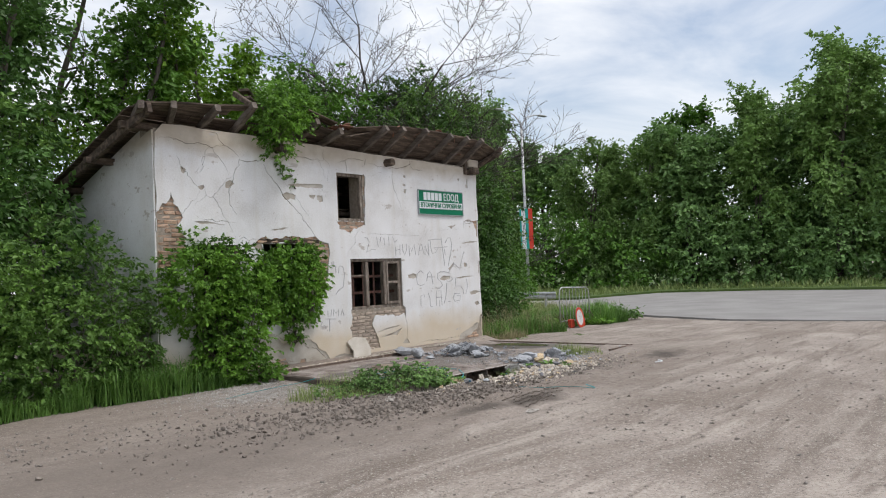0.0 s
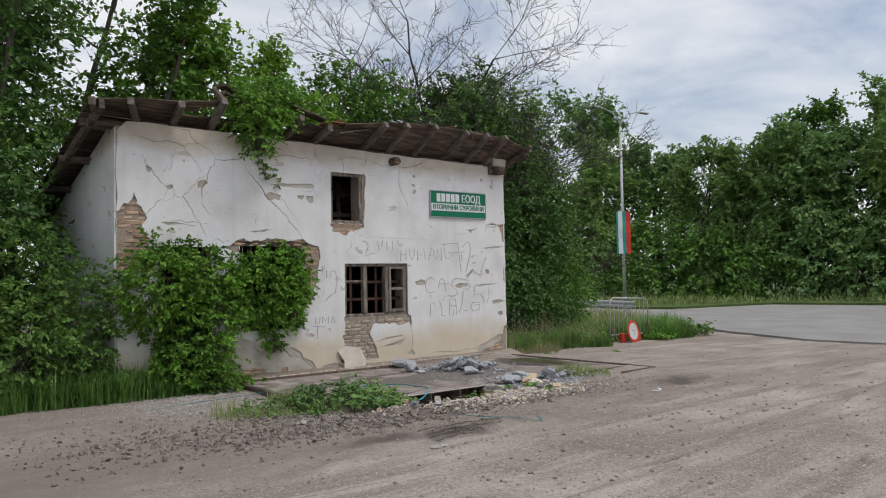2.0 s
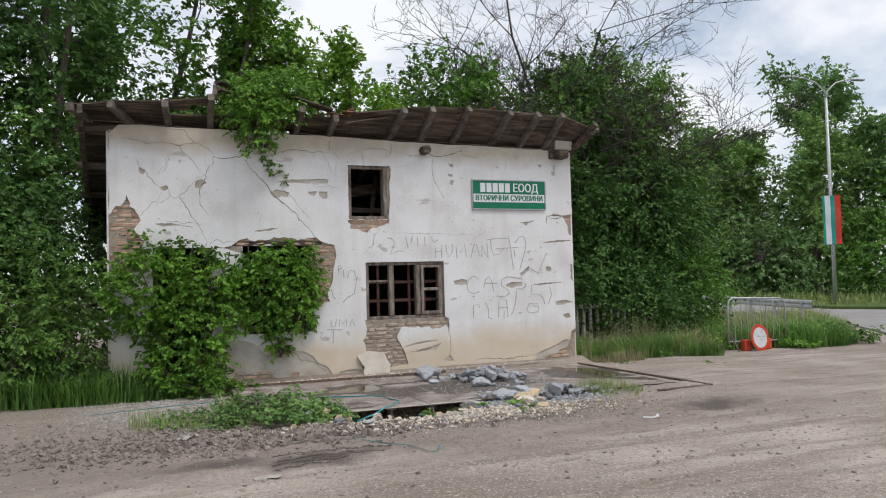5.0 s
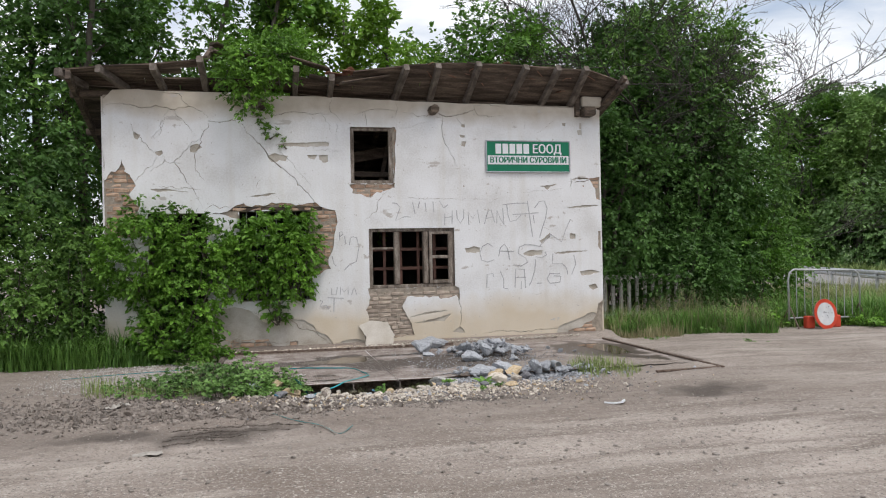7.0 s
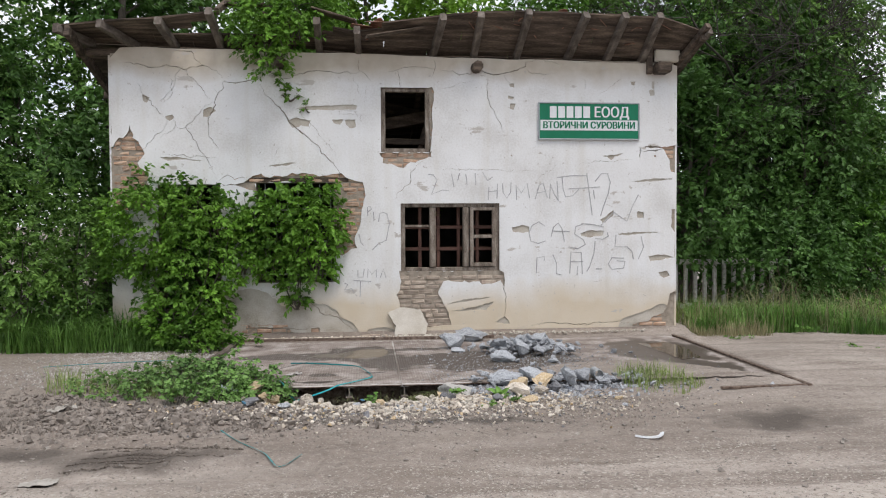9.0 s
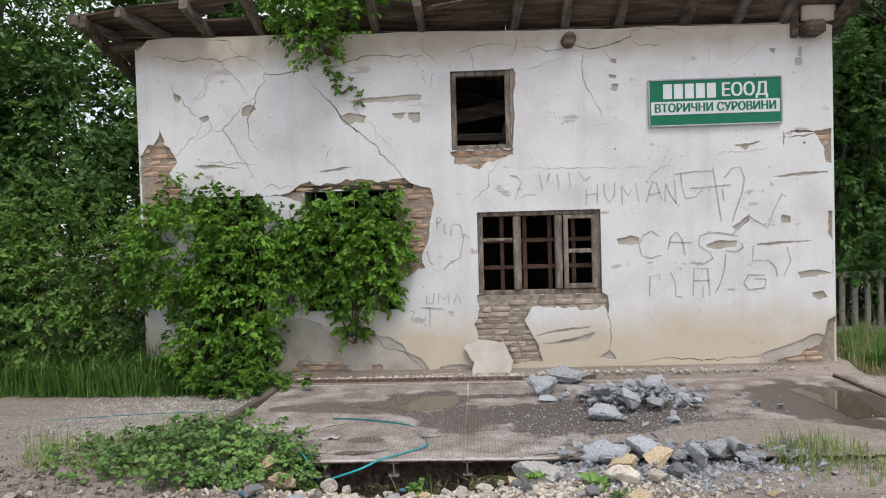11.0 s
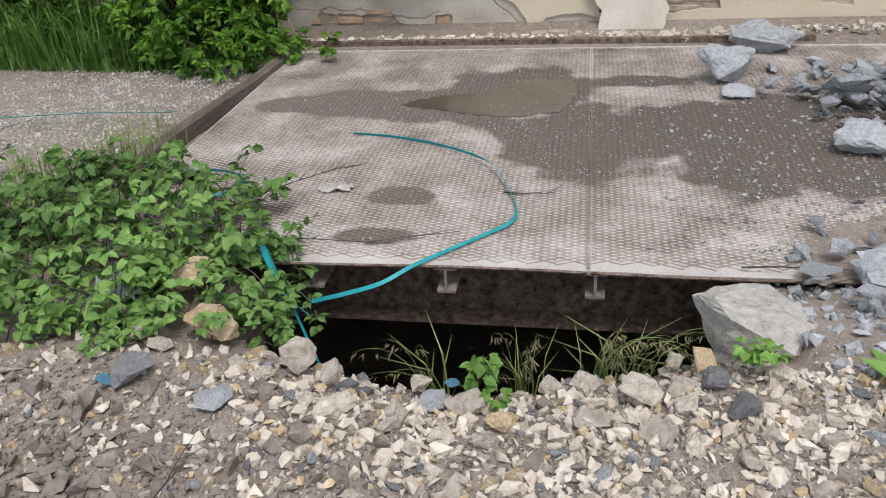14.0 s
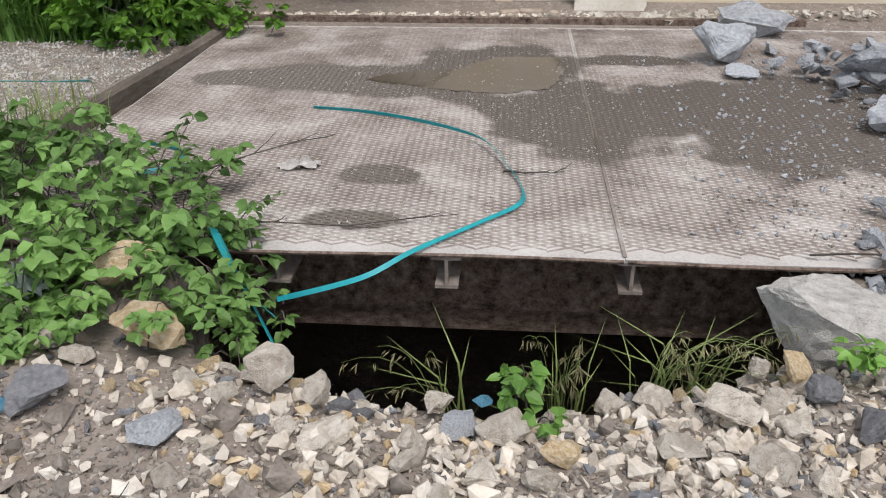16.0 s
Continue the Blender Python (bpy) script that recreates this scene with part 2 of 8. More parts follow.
def plaster_material():
    """Flaking white limewash over beige render, with an ochre plinth and bare patches."""
    m = shader("limewash", ((0.63, 0.62, 0.61), (0.74, 0.74, 0.742), (0.79, 0.795, 0.805)), scale=1.6, fine=34, rough=0.9, bump=0.6, bump_far=0.014)
    n, l = m.node_tree.nodes, m.node_tree.links
    p = n["Principled BSDF"]
    src = p.inputs["Base Color"].links[0].from_socket
    co = n["Texture Coordinate"]
    sep = n.new("ShaderNodeSeparateXYZ")
    l.new(co.outputs["Object"], sep.inputs[0])
    wob = n.new("ShaderNodeTexNoise")
    wob.inputs["Scale"].default_value, wob.inputs["Detail"].default_value = 1.4, 8.0
    l.new(co.outputs["Object"], wob.inputs["Vector"])

    def layer(base, colour_a, colour_b, lo, hi, wobble, noise_scale):
        """Mixes in a second coat where height plus a wobble lies from lo to hi."""
        k = n.new("ShaderNodeMath")
        k.operation = "MULTIPLY_ADD"
        k.inputs[1].default_value = wobble
        l.new(wob.outputs["Fac"], k.inputs[0])
        l.new(sep.outputs["Z"], k.inputs[2])
        r = n.new("ShaderNodeMapRange")
        r.inputs["From Min"].default_value, r.inputs["From Max"].default_value = lo, hi
        l.new(k.outputs[0], r.inputs["Value"])
        c = n.new("ShaderNodeTexNoise")
        c.inputs["Scale"].default_value, c.inputs["Detail"].default_value = noise_scale, 6.0
        l.new(co.outputs["Object"], c.inputs["Vector"])
        q = n.new("ShaderNodeMix")
        q.data_type = "RGBA"
        q.inputs["A"].default_value, q.inputs["B"].default_value = (*colour_a, 1), (*colour_b, 1)
        l.new(c.outputs["Fac"], q.inputs["Factor"])
        x = n.new("ShaderNodeMix")
        x.data_type = "RGBA"
        l.new(r.outputs["Result"], x.inputs["Factor"])
        l.new(base, x.inputs["A"])
        l.new(q.outputs["Result"], x.inputs["B"])
        return x.outputs["Result"]

    one = layer(src, (0.57, 0.475, 0.345), (0.67, 0.605, 0.51), 0.95, 0.5, 0.75, 3.0)
    two = layer(one, (0.42, 0.36, 0.28), (0.64, 0.59, 0.52), 3.92, 4.2, 0.55, 5.0)
    # scuffed patches of bare render
    s = n.new("ShaderNodeTexNoise")
    s.inputs["Scale"].default_value, s.inputs["Detail"].default_value, s.inputs["Roughness"].default_value = 2.3, 9.0, 0.62
    mp = n.new("ShaderNodeMapping")
    mp.inputs["Scale"].default_value = (0.7, 1, 1.6)
    mp.inputs["Location"].default_value = (3.1, 0, 7.7)
    l.new(co.outputs["Object"], mp.inputs["Vector"])
    l.new(mp.outputs["Vector"], s.inputs["Vector"])
    r = n.new("ShaderNodeMapRange")
    r.inputs["From Min"].default_value, r.inputs["From Max"].default_value = 0.635, 0.66
    l.new(s.outputs["Fac"], r.inputs["Value"])
    x = n.new("ShaderNodeMix")
    x.data_type = "RGBA"
    x.inputs["B"].default_value = (0.5, 0.47, 0.44, 1)
    l.new(r.outputs["Result"], x.inputs["Factor"])
    l.new(two, x.inputs["A"])
    # small chips and specks
    s2 = n.new("ShaderNodeTexNoise")
    s2.inputs["Scale"].default_value, s2.inputs["Detail"].default_value, s2.inputs["Roughness"].default_value = 13.0, 6.0, 0.6
    l.new(co.outputs["Object"], s2.inputs["Vector"])
    r2 = n.new("ShaderNodeMapRange")
    r2.inputs["From Min"].default_value, r2.inputs["From Max"].default_value, r2.inputs["To Max"].default_value = 0.665, 0.69, 0.8
    l.new(s2.outputs["Fac"], r2.inputs["Value"])
    x2 = n.new("ShaderNodeMix")
    x2.data_type = "RGBA"
    x2.inputs["B"].default_value = (0.46, 0.43, 0.4, 1)
    l.new(r2.outputs["Result"], x2.inputs["Factor"])
    l.new(x.outputs["Result"], x2.inputs["A"])
    s4 = n.new("ShaderNodeTexNoise")
    s4.inputs["Scale"].default_value, s4.inputs["Detail"].default_value, s4.inputs["Roughness"].default_value = 48.0, 5.0, 0.7
    l.new(co.outputs["Object"], s4.inputs["Vector"])
    r4 = n.new("ShaderNodeMapRange")
    r4.inputs["From Min"].default_value, r4.inputs["From Max"].default_value, r4.inputs["To Max"].default_value = 0.6, 0.72, 0.4
    l.new(s4.outputs["Fac"], r4.inputs["Value"])
    x4 = n.new("ShaderNodeMix")
    x4.data_type = "RGBA"
    x4.inputs["B"].default_value = (0.5, 0.47, 0.43, 1)
    l.new(r4.outputs["Result"], x4.inputs["Factor"])
    l.new(x2.outputs["Result"], x4.inputs["A"])
    x2 = x4
    # faint yellow-grey runs down the wall
    mp2 = n.new("ShaderNodeMapping")
    mp2.inputs["Scale"].default_value = (3.2, 1, 0.22)
    l.new(co.outputs["Object"], mp2.inputs["Vector"])
    s3 = n.new("ShaderNodeTexNoise")
    s3.inputs["Scale"].default_value, s3.inputs["Detail"].default_value = 1.6, 7.0
    l.new(mp2.outputs["Vector"], s3.inputs["Vector"])
    r3 = n.new("ShaderNodeMapRange")
    r3.inputs["From Min"].default_value, r3.inputs["From Max"].default_value, r3.inputs["To Max"].default_value = 0.54, 0.78, 0.36
    l.new(s3.outputs["Fac"], r3.inputs["Value"])
    x3 = n.new("ShaderNodeMix")
    x3.data_type = "RGBA"
    x3.inputs["B"].default_value = (0.58, 0.54, 0.47, 1)
    l.new(r3.outputs["Result"], x3.inputs["Factor"])
    l.new(x2.outputs["Result"], x3.inputs["A"])
    l.new(x3.outputs["Result"], p.inputs["Base Color"])
    return m


M_PLASTER = plaster_material()


def ground_material():
    """Dry dirt lot: grey-brown soil with tyre streaks, damp stains, pale worn parts and grit."""
    m = shader("dirt", ((0.21, 0.174, 0.15), (0.335, 0.288, 0.252), (0.44, 0.385, 0.342)), scale=0.8, fine=19, rough=0.95, bump=1.0, bump_far=0.045)
    n, l = m.node_tree.nodes, m.node_tree.links
    p = n["Principled BSDF"]
    src = p.inputs["Base Color"].links[0].from_socket
    co = n["Texture Coordinate"]

    def noise_at(scale, stretch, turn, detail=6.0):
        mp = n.new("ShaderNodeMapping")
        mp.inputs["Scale"].default_value, mp.inputs["Rotation"].default_value = stretch, (0, 0, turn)
        t = n.new("ShaderNodeTexNoise")
        t.inputs["Scale"].default_value, t.inputs["Detail"].default_value = scale, detail
        t.inputs["Distortion"].default_value = 0.9
        l.new(co.outputs["Object"], mp.inputs["Vector"])
        l.new(mp.outputs["Vector"], t.inputs["Vector"])
        return t.outputs["Fac"]

    def over(base, fac, lo, hi, colour):
        r = n.new("ShaderNodeMapRange")
        r.inputs["From Min"].default_value, r.inputs["From Max"].default_value = lo, hi
        l.new(fac, r.inputs["Value"])
        x = n.new("ShaderNodeMix")
        x.data_type = "RGBA"
        x.inputs["B"].default_value = (*colour, 1)
        l.new(r.outputs["Result"], x.inputs["Factor"])
        l.new(base, x.inputs["A"])
        return x.outputs["Result"]

    c = over(src, noise_at(1.1, (0.16, 1.3, 1), 0.12), 0.5, 0.72, (0.41, 0.362, 0.316))
    c = over(c, noise_at(1.7, (0.15, 1.4, 1), 0.2, 9.0), 0.52, 0.7, (0.17, 0.138, 0.115))
    c = over(c, noise_at(0.45, (0.5, 1.2, 1), 0.3, 9.0), 0.47, 0.68, (0.2, 0.163, 0.136))
    c = over(c, noise_at(3.0, (0.16, 1.3, 1), 0.2, 9.0), 0.58, 0.74, (0.19, 0.158, 0.134))
    c = over(c, noise_at(3.6, (0.18, 1.3, 1), 0.08, 9.0), 0.6, 0.76, (0.4, 0.355, 0.31))
    c = over(c, noise_at(13, (1, 1, 1), 0.5, 8.0), 0.56, 0.74, (0.2, 0.17, 0.146))
    c = over(c, noise_at(38, (1, 1, 1), 0, 3.0), 0.57, 0.66, (0.45, 0.41, 0.365))
    c = over(c, noise_at(55, (1, 1, 1), 1, 2.0), 0.6, 0.68, (0.09, 0.08, 0.07))
    # churned darker soil in a strip beside the pit
    sep = n.new("ShaderNodeSeparateXYZ")
    l.new(co.outputs["Object"], sep.inputs[0])
    strip = n.new("ShaderNodeMath")
    strip.operation = "MULTIPLY_ADD"
    strip.inputs[1].default_value = 3.2
    l.new(noise_at(0.7, (0.5, 1, 1), 0.1, 8.0), strip.inputs[0])
    l.new(sep.outputs["Y"], strip.inputs[2])
    k = n.new("ShaderNodeMapRange")
    k.inputs["From Min"].default_value, k.inputs["From Max"].default_value = 7.5, 8.3
    l.new(strip.outputs[0], k.inputs["Value"])
    w = n.new("ShaderNodeMapRange")
    w.inputs["From Min"].default_value, w.inputs["From Max"].default_value = 17.5, 14.0
    l.new(sep.outputs["X"], w.inputs["Value"])
    kw = n.new("ShaderNodeMath")
    kw.operation = "MULTIPLY"
    l.new(k.outputs["Result"], kw.inputs[0])
    l.new(w.outputs["Result"], kw.inputs[1])
    lum = n.new("ShaderNodeMix")
    lum.data_type = "RGBA"
    lum.inputs["A"].default_value, lum.inputs["B"].default_value = (0.09, 0.072, 0.06, 1), (0.31, 0.26, 0.222, 1)
    l.new(noise_at(9, (1, 1, 1), 0.4, 8.0), lum.inputs["Factor"])
    x = n.new("ShaderNodeMix")
    x.data_type = "RGBA"
    fac = n.new("ShaderNodeMath")
    fac.operation = "MULTIPLY"
    fac.inputs[1].default_value = 0.65
    l.new(kw.outputs[0], fac.inputs[0])
    l.new(fac.outputs[0], x.inputs["Factor"])
    l.new(c, x.inputs["A"])
    l.new(lum.outputs["Result"], x.inputs["B"])
    c = over(x.outputs["Result"], noise_at(46, (1, 1, 1), 2, 2.0), 0.64, 0.7, (0.42, 0.39, 0.35))
    l.new(c, p.inputs["Base Color"])
    return m


M_DIRT = ground_material()

M_RENDER = shader("old_render", ((0.34, 0.3, 0.25), (0.46, 0.42, 0.36), (0.55, 0.52, 0.47)), scale=4, fine=60, bump=0.7)
M_DAMP = shader("damp_soil", ((0.085, 0.07, 0.058), (0.14, 0.117, 0.1), (0.2, 0.172, 0.15)), scale=3, fine=40, rough=0.85, bump=0.8)


def wetted(m, pools, soft=0.18, wet=0.42, dark=(0.1, 0.078, 0.06), pale=(0.22, 0.185, 0.155)):
    """Adds damp, darker and smoother stains: ellipses (x, y, rx, ry) with uneven outlines."""
    n, l = m.node_tree.nodes, m.node_tree.links
    p = n["Principled BSDF"]
    src = p.inputs["Base Color"].links[0].from_socket
    co = n["Texture Coordinate"]
    low = None
    for x, y, rx, ry in pools:
        s = n.new("ShaderNodeVectorMath")
        s.operation = "SUBTRACT"
        s.inputs[1].default_value = (x, y, -0.34)
        l.new(co.outputs["Object"], s.inputs[0])
        q = n.new("ShaderNodeVectorMath")
        q.operation = "DIVIDE"
        q.inputs[1].default_value = (rx, ry, 9.0)
        l.new(s.outputs[0], q.inputs[0])
        d = n.new("ShaderNodeVectorMath")
        d.operation = "LENGTH"
        l.new(q.outputs[0], d.inputs[0])
        if low is None:
            low = d.outputs["Value"]
        else:
            k = n.new("ShaderNodeMath")
            k.operation = "SMOOTH_MIN"
            k.inputs[2].default_value = 0.2
            l.new(low, k.inputs[0])
            l.new(d.outputs["Value"], k.inputs[1])
            low = k.outputs[0]
    t = n.new("ShaderNodeTexNoise")
    t.inputs["Scale"].default_value, t.inputs["Detail"].default_value = 3.0, 8.0
    l.new(co.outputs["Object"], t.inputs["Vector"])
    e = n.new("ShaderNodeMath")
    e.operation = "MULTIPLY_ADD"
    e.inputs[1].default_value = 1.5
    l.new(t.outputs["Fac"], e.inputs[0])
    l.new(low, e.inputs[2])
    w = n.new("ShaderNodeMapRange")
    w.inputs["From Min"].default_value, w.inputs["From Max"].default_value = 1.86, 1.86 - soft
    l.new(e.outputs[0], w.inputs["Value"])
    g = n.new("ShaderNodeTexNoise")
    g.inputs["Scale"].default_value, g.inputs["Detail"].default_value = 60.0, 4.0
    l.new(co.outputs["Object"], g.inputs["Vector"])
    h = n.new("ShaderNodeMix")
    h.data_type = "RGBA"
    h.inputs["A"].default_value, h.inputs["B"].default_value = (*dark, 1), (*pale, 1)
    l.new(g.outputs["Fac"], h.inputs["Factor"])
    x = n.new("ShaderNodeMix")
    x.data_type = "RGBA"
    l.new(w.outputs["Result"], x.inputs["Factor"])
    l.new(src, x.inputs["A"])
    l.new(h.outputs["Result"], x.inputs["B"])
    l.new(x.outputs["Result"], p.inputs["Base Color"])
    r = n.new("ShaderNodeMapRange")
    r.inputs["To Min"].default_value, r.inputs["To Max"].default_value = 0.9, wet
    l.new(w.outputs["Result"], r.inputs["Value"])
    l.new(r.outputs["Result"], p.inputs["Roughness"])


POOLS = [(10.55, 10.95, 0.85, 0.32), (11.0, 11.35, 0.5, 0.36), (11.35, 10.45, 0.42, 0.55), (12.7, 10.4, 1.15, 0.7), (9.55, 10.95, 0.27, 0.16), (11.8, 11.4, 0.3, 0.13), (10.55, 9.63, 0.18, 0.09), (10.5, 9.22, 0.22, 0.09), (15.2, 10.9, 0.7, 1.0), (15.1, 9.6, 0.7, 0.5)]
wetted(M_PLATE, POOLS, dark=(0.095, 0.076, 0.062), pale=(0.23, 0.197, 0.17))
wetted(M_RIDGE, POOLS, dark=(0.06, 0.047, 0.038), pale=(0.13, 0.108, 0.092))
wetted(M_DIRT, [(9.25, 6.5, 0.95, 0.28), (8.3, 6.7, 0.7, 0.16), (14.95, 7.2, 0.75, 0.4), (12.0, 7.35, 1.1, 0.12)], soft=0.8, wet=0.85, dark=(0.05, 0.042, 0.036), pale=(0.15, 0.126, 0.108))

wetted(M_DIRT, [(4.6, 7.5, 3.6, 2.0)], soft=1.1, wet=0.9, dark=(0.13, 0.108, 0.092), pale=(0.25, 0.215, 0.187))


# ---- builders ----
class Geo:
    """Collects vertices and faces for one mesh."""

    def __init__(self):
        self.v, self.f = [], []

    def add(self, vs, fs):
        k = len(self.v)
        self.v.extend(tuple(p) for p in vs)
        self.f.extend(tuple(i + k for i in f) for f in fs)
        return self

    def box(self, c, s, turn=(0, 0, 0), chamfer=0.006, m=None):
        """A box with chamfered edges, centre c, size s, turned by degrees."""
        h = [a / 2 for a in s]
        b = min(chamfer, min(h) * 0.6)
        m = (m or Matrix()) @ pose(*c, *turn)
        vs, at = [], {}
        for sx in (-1, 1):
            for sy in (-1, 1):
                for sz in (-1, 1):
                    for ax in range(3):
                        q = [sx * (h[0] - b), sy * (h[1] - b), sz * (h[2] - b)]
                        q[ax] = (sx, sy, sz)[ax] * h[ax]
                        at[(sx, sy, sz, ax)] = len(vs)
                        vs.append(m @ Vector(q))
        fs = []
        for ax in range(3):
            o = [a for a in range(3) if a != ax]
            for s1 in (-1, 1):
                ring = []
                for u, w in ((-1, -1), (1, -1), (1, 1), (-1, 1)):
                    q = [0, 0, 0]
                    q[ax], q[o[0]], q[o[1]] = s1, u, w
                    ring.append(at[(*q, ax)])
                fs.append(ring if (s1 > 0) == (ax != 1) else ring[::-1])
            for u in (-1, 1):
                for w in (-1, 1):
                    a, d = [0, 0, 0], [0, 0, 0]
                    a[o[0]] = d[o[0]] = u
                    a[o[1]] = d[o[1]] = w
                    a[ax], d[ax] = -1, 1
                    f = [at[(*a, o[0])], at[(*d, o[0])], at[(*d, o[1])], at[(*a, o[1])]]
                    fs.append(f if (u * w > 0) == (ax != 1) else f[::-1])
        for sx in (-1, 1):
            for sy in (-1, 1):
                for sz in (-1, 1):
                    f = [at[(sx, sy, sz, k)] for k in range(3)]
                    fs.append(f if sx * sy * sz > 0 else f[::-1])
        return self.add(vs, fs)

    def tube(self, pts, radii, n=6):
        """A tapered tube along points."""
        pts = [Vector(p) for p in pts]
        ring, vs, fs = None, [], []
        side = Vector((0.31, 0.95, 0.05))
        for i, p in enumerate(pts):
            d = (pts[min(i + 1, len(pts) - 1)] - pts[max(i - 1, 0)]).normalized()
            u = d.cross(side)
            u = (u if u.length > 0.05 else d.cross(Vector((1, 0, 0)))).normalized()
            w = d.cross(u)
            for k in range(n):
                a = 2 * math.pi * k / n
                vs.append(p + (u * math.cos(a) + w * math.sin(a)) * radii[i])
        for i in range(len(pts) - 1):
            for k in range(n):
                a, b = i * n + k, i * n + (k + 1) % n
                fs.append((a, b, b + n, a + n))
        fs.append(tuple(range(n))[::-1])
        fs.append(tuple(range((len(pts) - 1) * n, len(pts) * n)))
        return self.add(vs, fs)

    def prism(self, ring, a, b, axis=1):
        """A flat outline (two coordinates) drawn out along an axis from a to b."""
        n = len(ring)

        def lift(p, d):
            q = [p[0], p[1]]
            q.insert(axis, d)
            return q

        vs = [lift(p, a) for p in ring] + [lift(p, b) for p in ring]
        fs = [tuple(range(n)), tuple(range(n, 2 * n))[::-1]] + [(i, i + n, (i + 1) % n + n, (i + 1) % n) for i in range(n)]
        return self.add(vs, fs)

    def mesh(self, name, smooth=False):
        me = bpy.data.meshes.new(name)
        me.from_pydata(self.v, [], self.f)
        if smooth:
            me.shade_smooth()
        return me


def thing(name, at=(0, 0, 0), label="", category="", group=""):
    ob = new(name)
    ob.location = at
    ob.empty_display_size = 0.2
    return tagged(ob, label, category, group)


def put(name, geo, material, parent=None, label="", smooth=False, normals=True):
    """Links a Geo or a mesh as one object; under a parent, its coordinates stay the world's."""
    me = geo.mesh(name, smooth) if isinstance(geo, Geo) else geo
    if isinstance(geo, Geo) and normals:
        bm = bmesh.new()
        bm.from_mesh(me)
        bmesh.ops.recalc_face_normals(bm, faces=bm.faces)
        bm.to_mesh(me)
        bm.free()
    if not me.materials:
        me.materials.append(material)
    ob = new(name, me)
    if parent:
        ob.parent = parent
        ob.matrix_parent_inverse = Matrix.Translation(parent.location).inverted()
    if label:
        ob["label"] = label
    return ob


def hull_mesh(name, rng, size, material, count=13, craggy=False, cuts=3, rough=1.0, bevel=True):
    """An angular stone: the hull of random points in an ellipsoid."""
    bm = bmesh.new()
    for _ in range(count):
        p = Vector([rng.gauss(0, 1) for _ in range(3)]).normalized() * rng.uniform(0.75, 1.05)
        bm.verts.new((p.x * size[0], p.y * size[1], p.z * size[2]))
    r = bmesh.ops.convex_hull(bm, input=bm.verts)
    bmesh.ops.delete(bm, geom=list({g for g in r["geom_interior"] + r["geom_unused"] if isinstance(g, bmesh.types.BMVert)}), context="VERTS")
    if bevel:
        bmesh.ops.bevel(bm, geom=list(bm.edges), offset=min(size) * 0.06, segments=1, affect="EDGES")
    if craggy:
        bmesh.ops.triangulate(bm, faces=bm.faces)
        bmesh.ops.subdivide_edges(bm, edges=list(bm.edges), cuts=cuts, use_grid_fill=True)
        bm.normal_update()
        seed = Vector((rng.uniform(0, 50), rng.uniform(0, 50), rng.uniform(0, 50)))
        for v in bm.verts:
            v.co += v.normal * rough * (0.035 * noise.noise(v.co * 6 + seed) + 0.022 * noise.noise(v.co * 15 + seed))
    me = bpy.data.meshes.new(name)
    bm.to_mesh(me)
    bm.free()
    me.materials.append(material)
    return me


def leaf_mesh(name, centres, size, rng, material, detail=False, droop=0.5, out=None, slim=1.0, way=None):
    """Many leaves: each a small folded blade at a centre, turned at random; out: ways that they tend to face."""
    c = np.asarray(centres, float)
    n = len(c)
    d = rng.normal(size=(n, 3))
    d[:, 2] -= droop
    if way is not None:
        d = np.asarray(way) + d * 0.4
    d /= np.linalg.norm(d, axis=1)[:, None]
    up = rng.normal(size=(n, 3)) * 0.8 + (np.array([0, 0, 1.0]) if out is None else np.asarray(out))
    side = np.cross(d, up)
    side /= np.linalg.norm(side, axis=1)[:, None] + 1e-9
    nor = np.cross(side, d)
    L = (size * rng.uniform(0.65, 1.35, n))[:, None]
    W = L * rng.uniform(0.24, 0.36, n)[:, None] * slim
    if detail:
        rows = [c, c + d * L * 0.3 - side * W + nor * W * 0.35, c + d * L * 0.3 + side * W + nor * W * 0.35, c + d * L * 0.35,
                c + d * L * 0.68 - side * W * 0.72 + nor * W * 0.2, c + d * L * 0.68 + side * W * 0.72 + nor * W * 0.2, c + d * L * 0.7 - nor * W * 0.1, c + d * L - nor * W * 0.35]
        quads = [(0, 3, 1), (0, 2, 3), (1, 3, 6, 4), (3, 2, 5, 6), (4, 6, 7), (6, 5, 7)]
    else:
        rows = [c, c + d * L * 0.45 + side * W + nor * W * 0.3, c + d * L - nor * W * 0.2, c + d * L * 0.45 - side * W + nor * W * 0.3]
        quads = [(0, 1, 2), (0, 2, 3)]
    k = len(rows)
    v = np.stack(rows, 1).reshape(-1, 3)
    me = bpy.data.meshes.new(name)
    base = np.arange(n)[:, None] * k
    faces = []
    for q in quads:
        faces.extend((base + np.array(q)).tolist())
    me.from_pydata(v.tolist(), [], faces)
    me.materials.append(material)
    return me


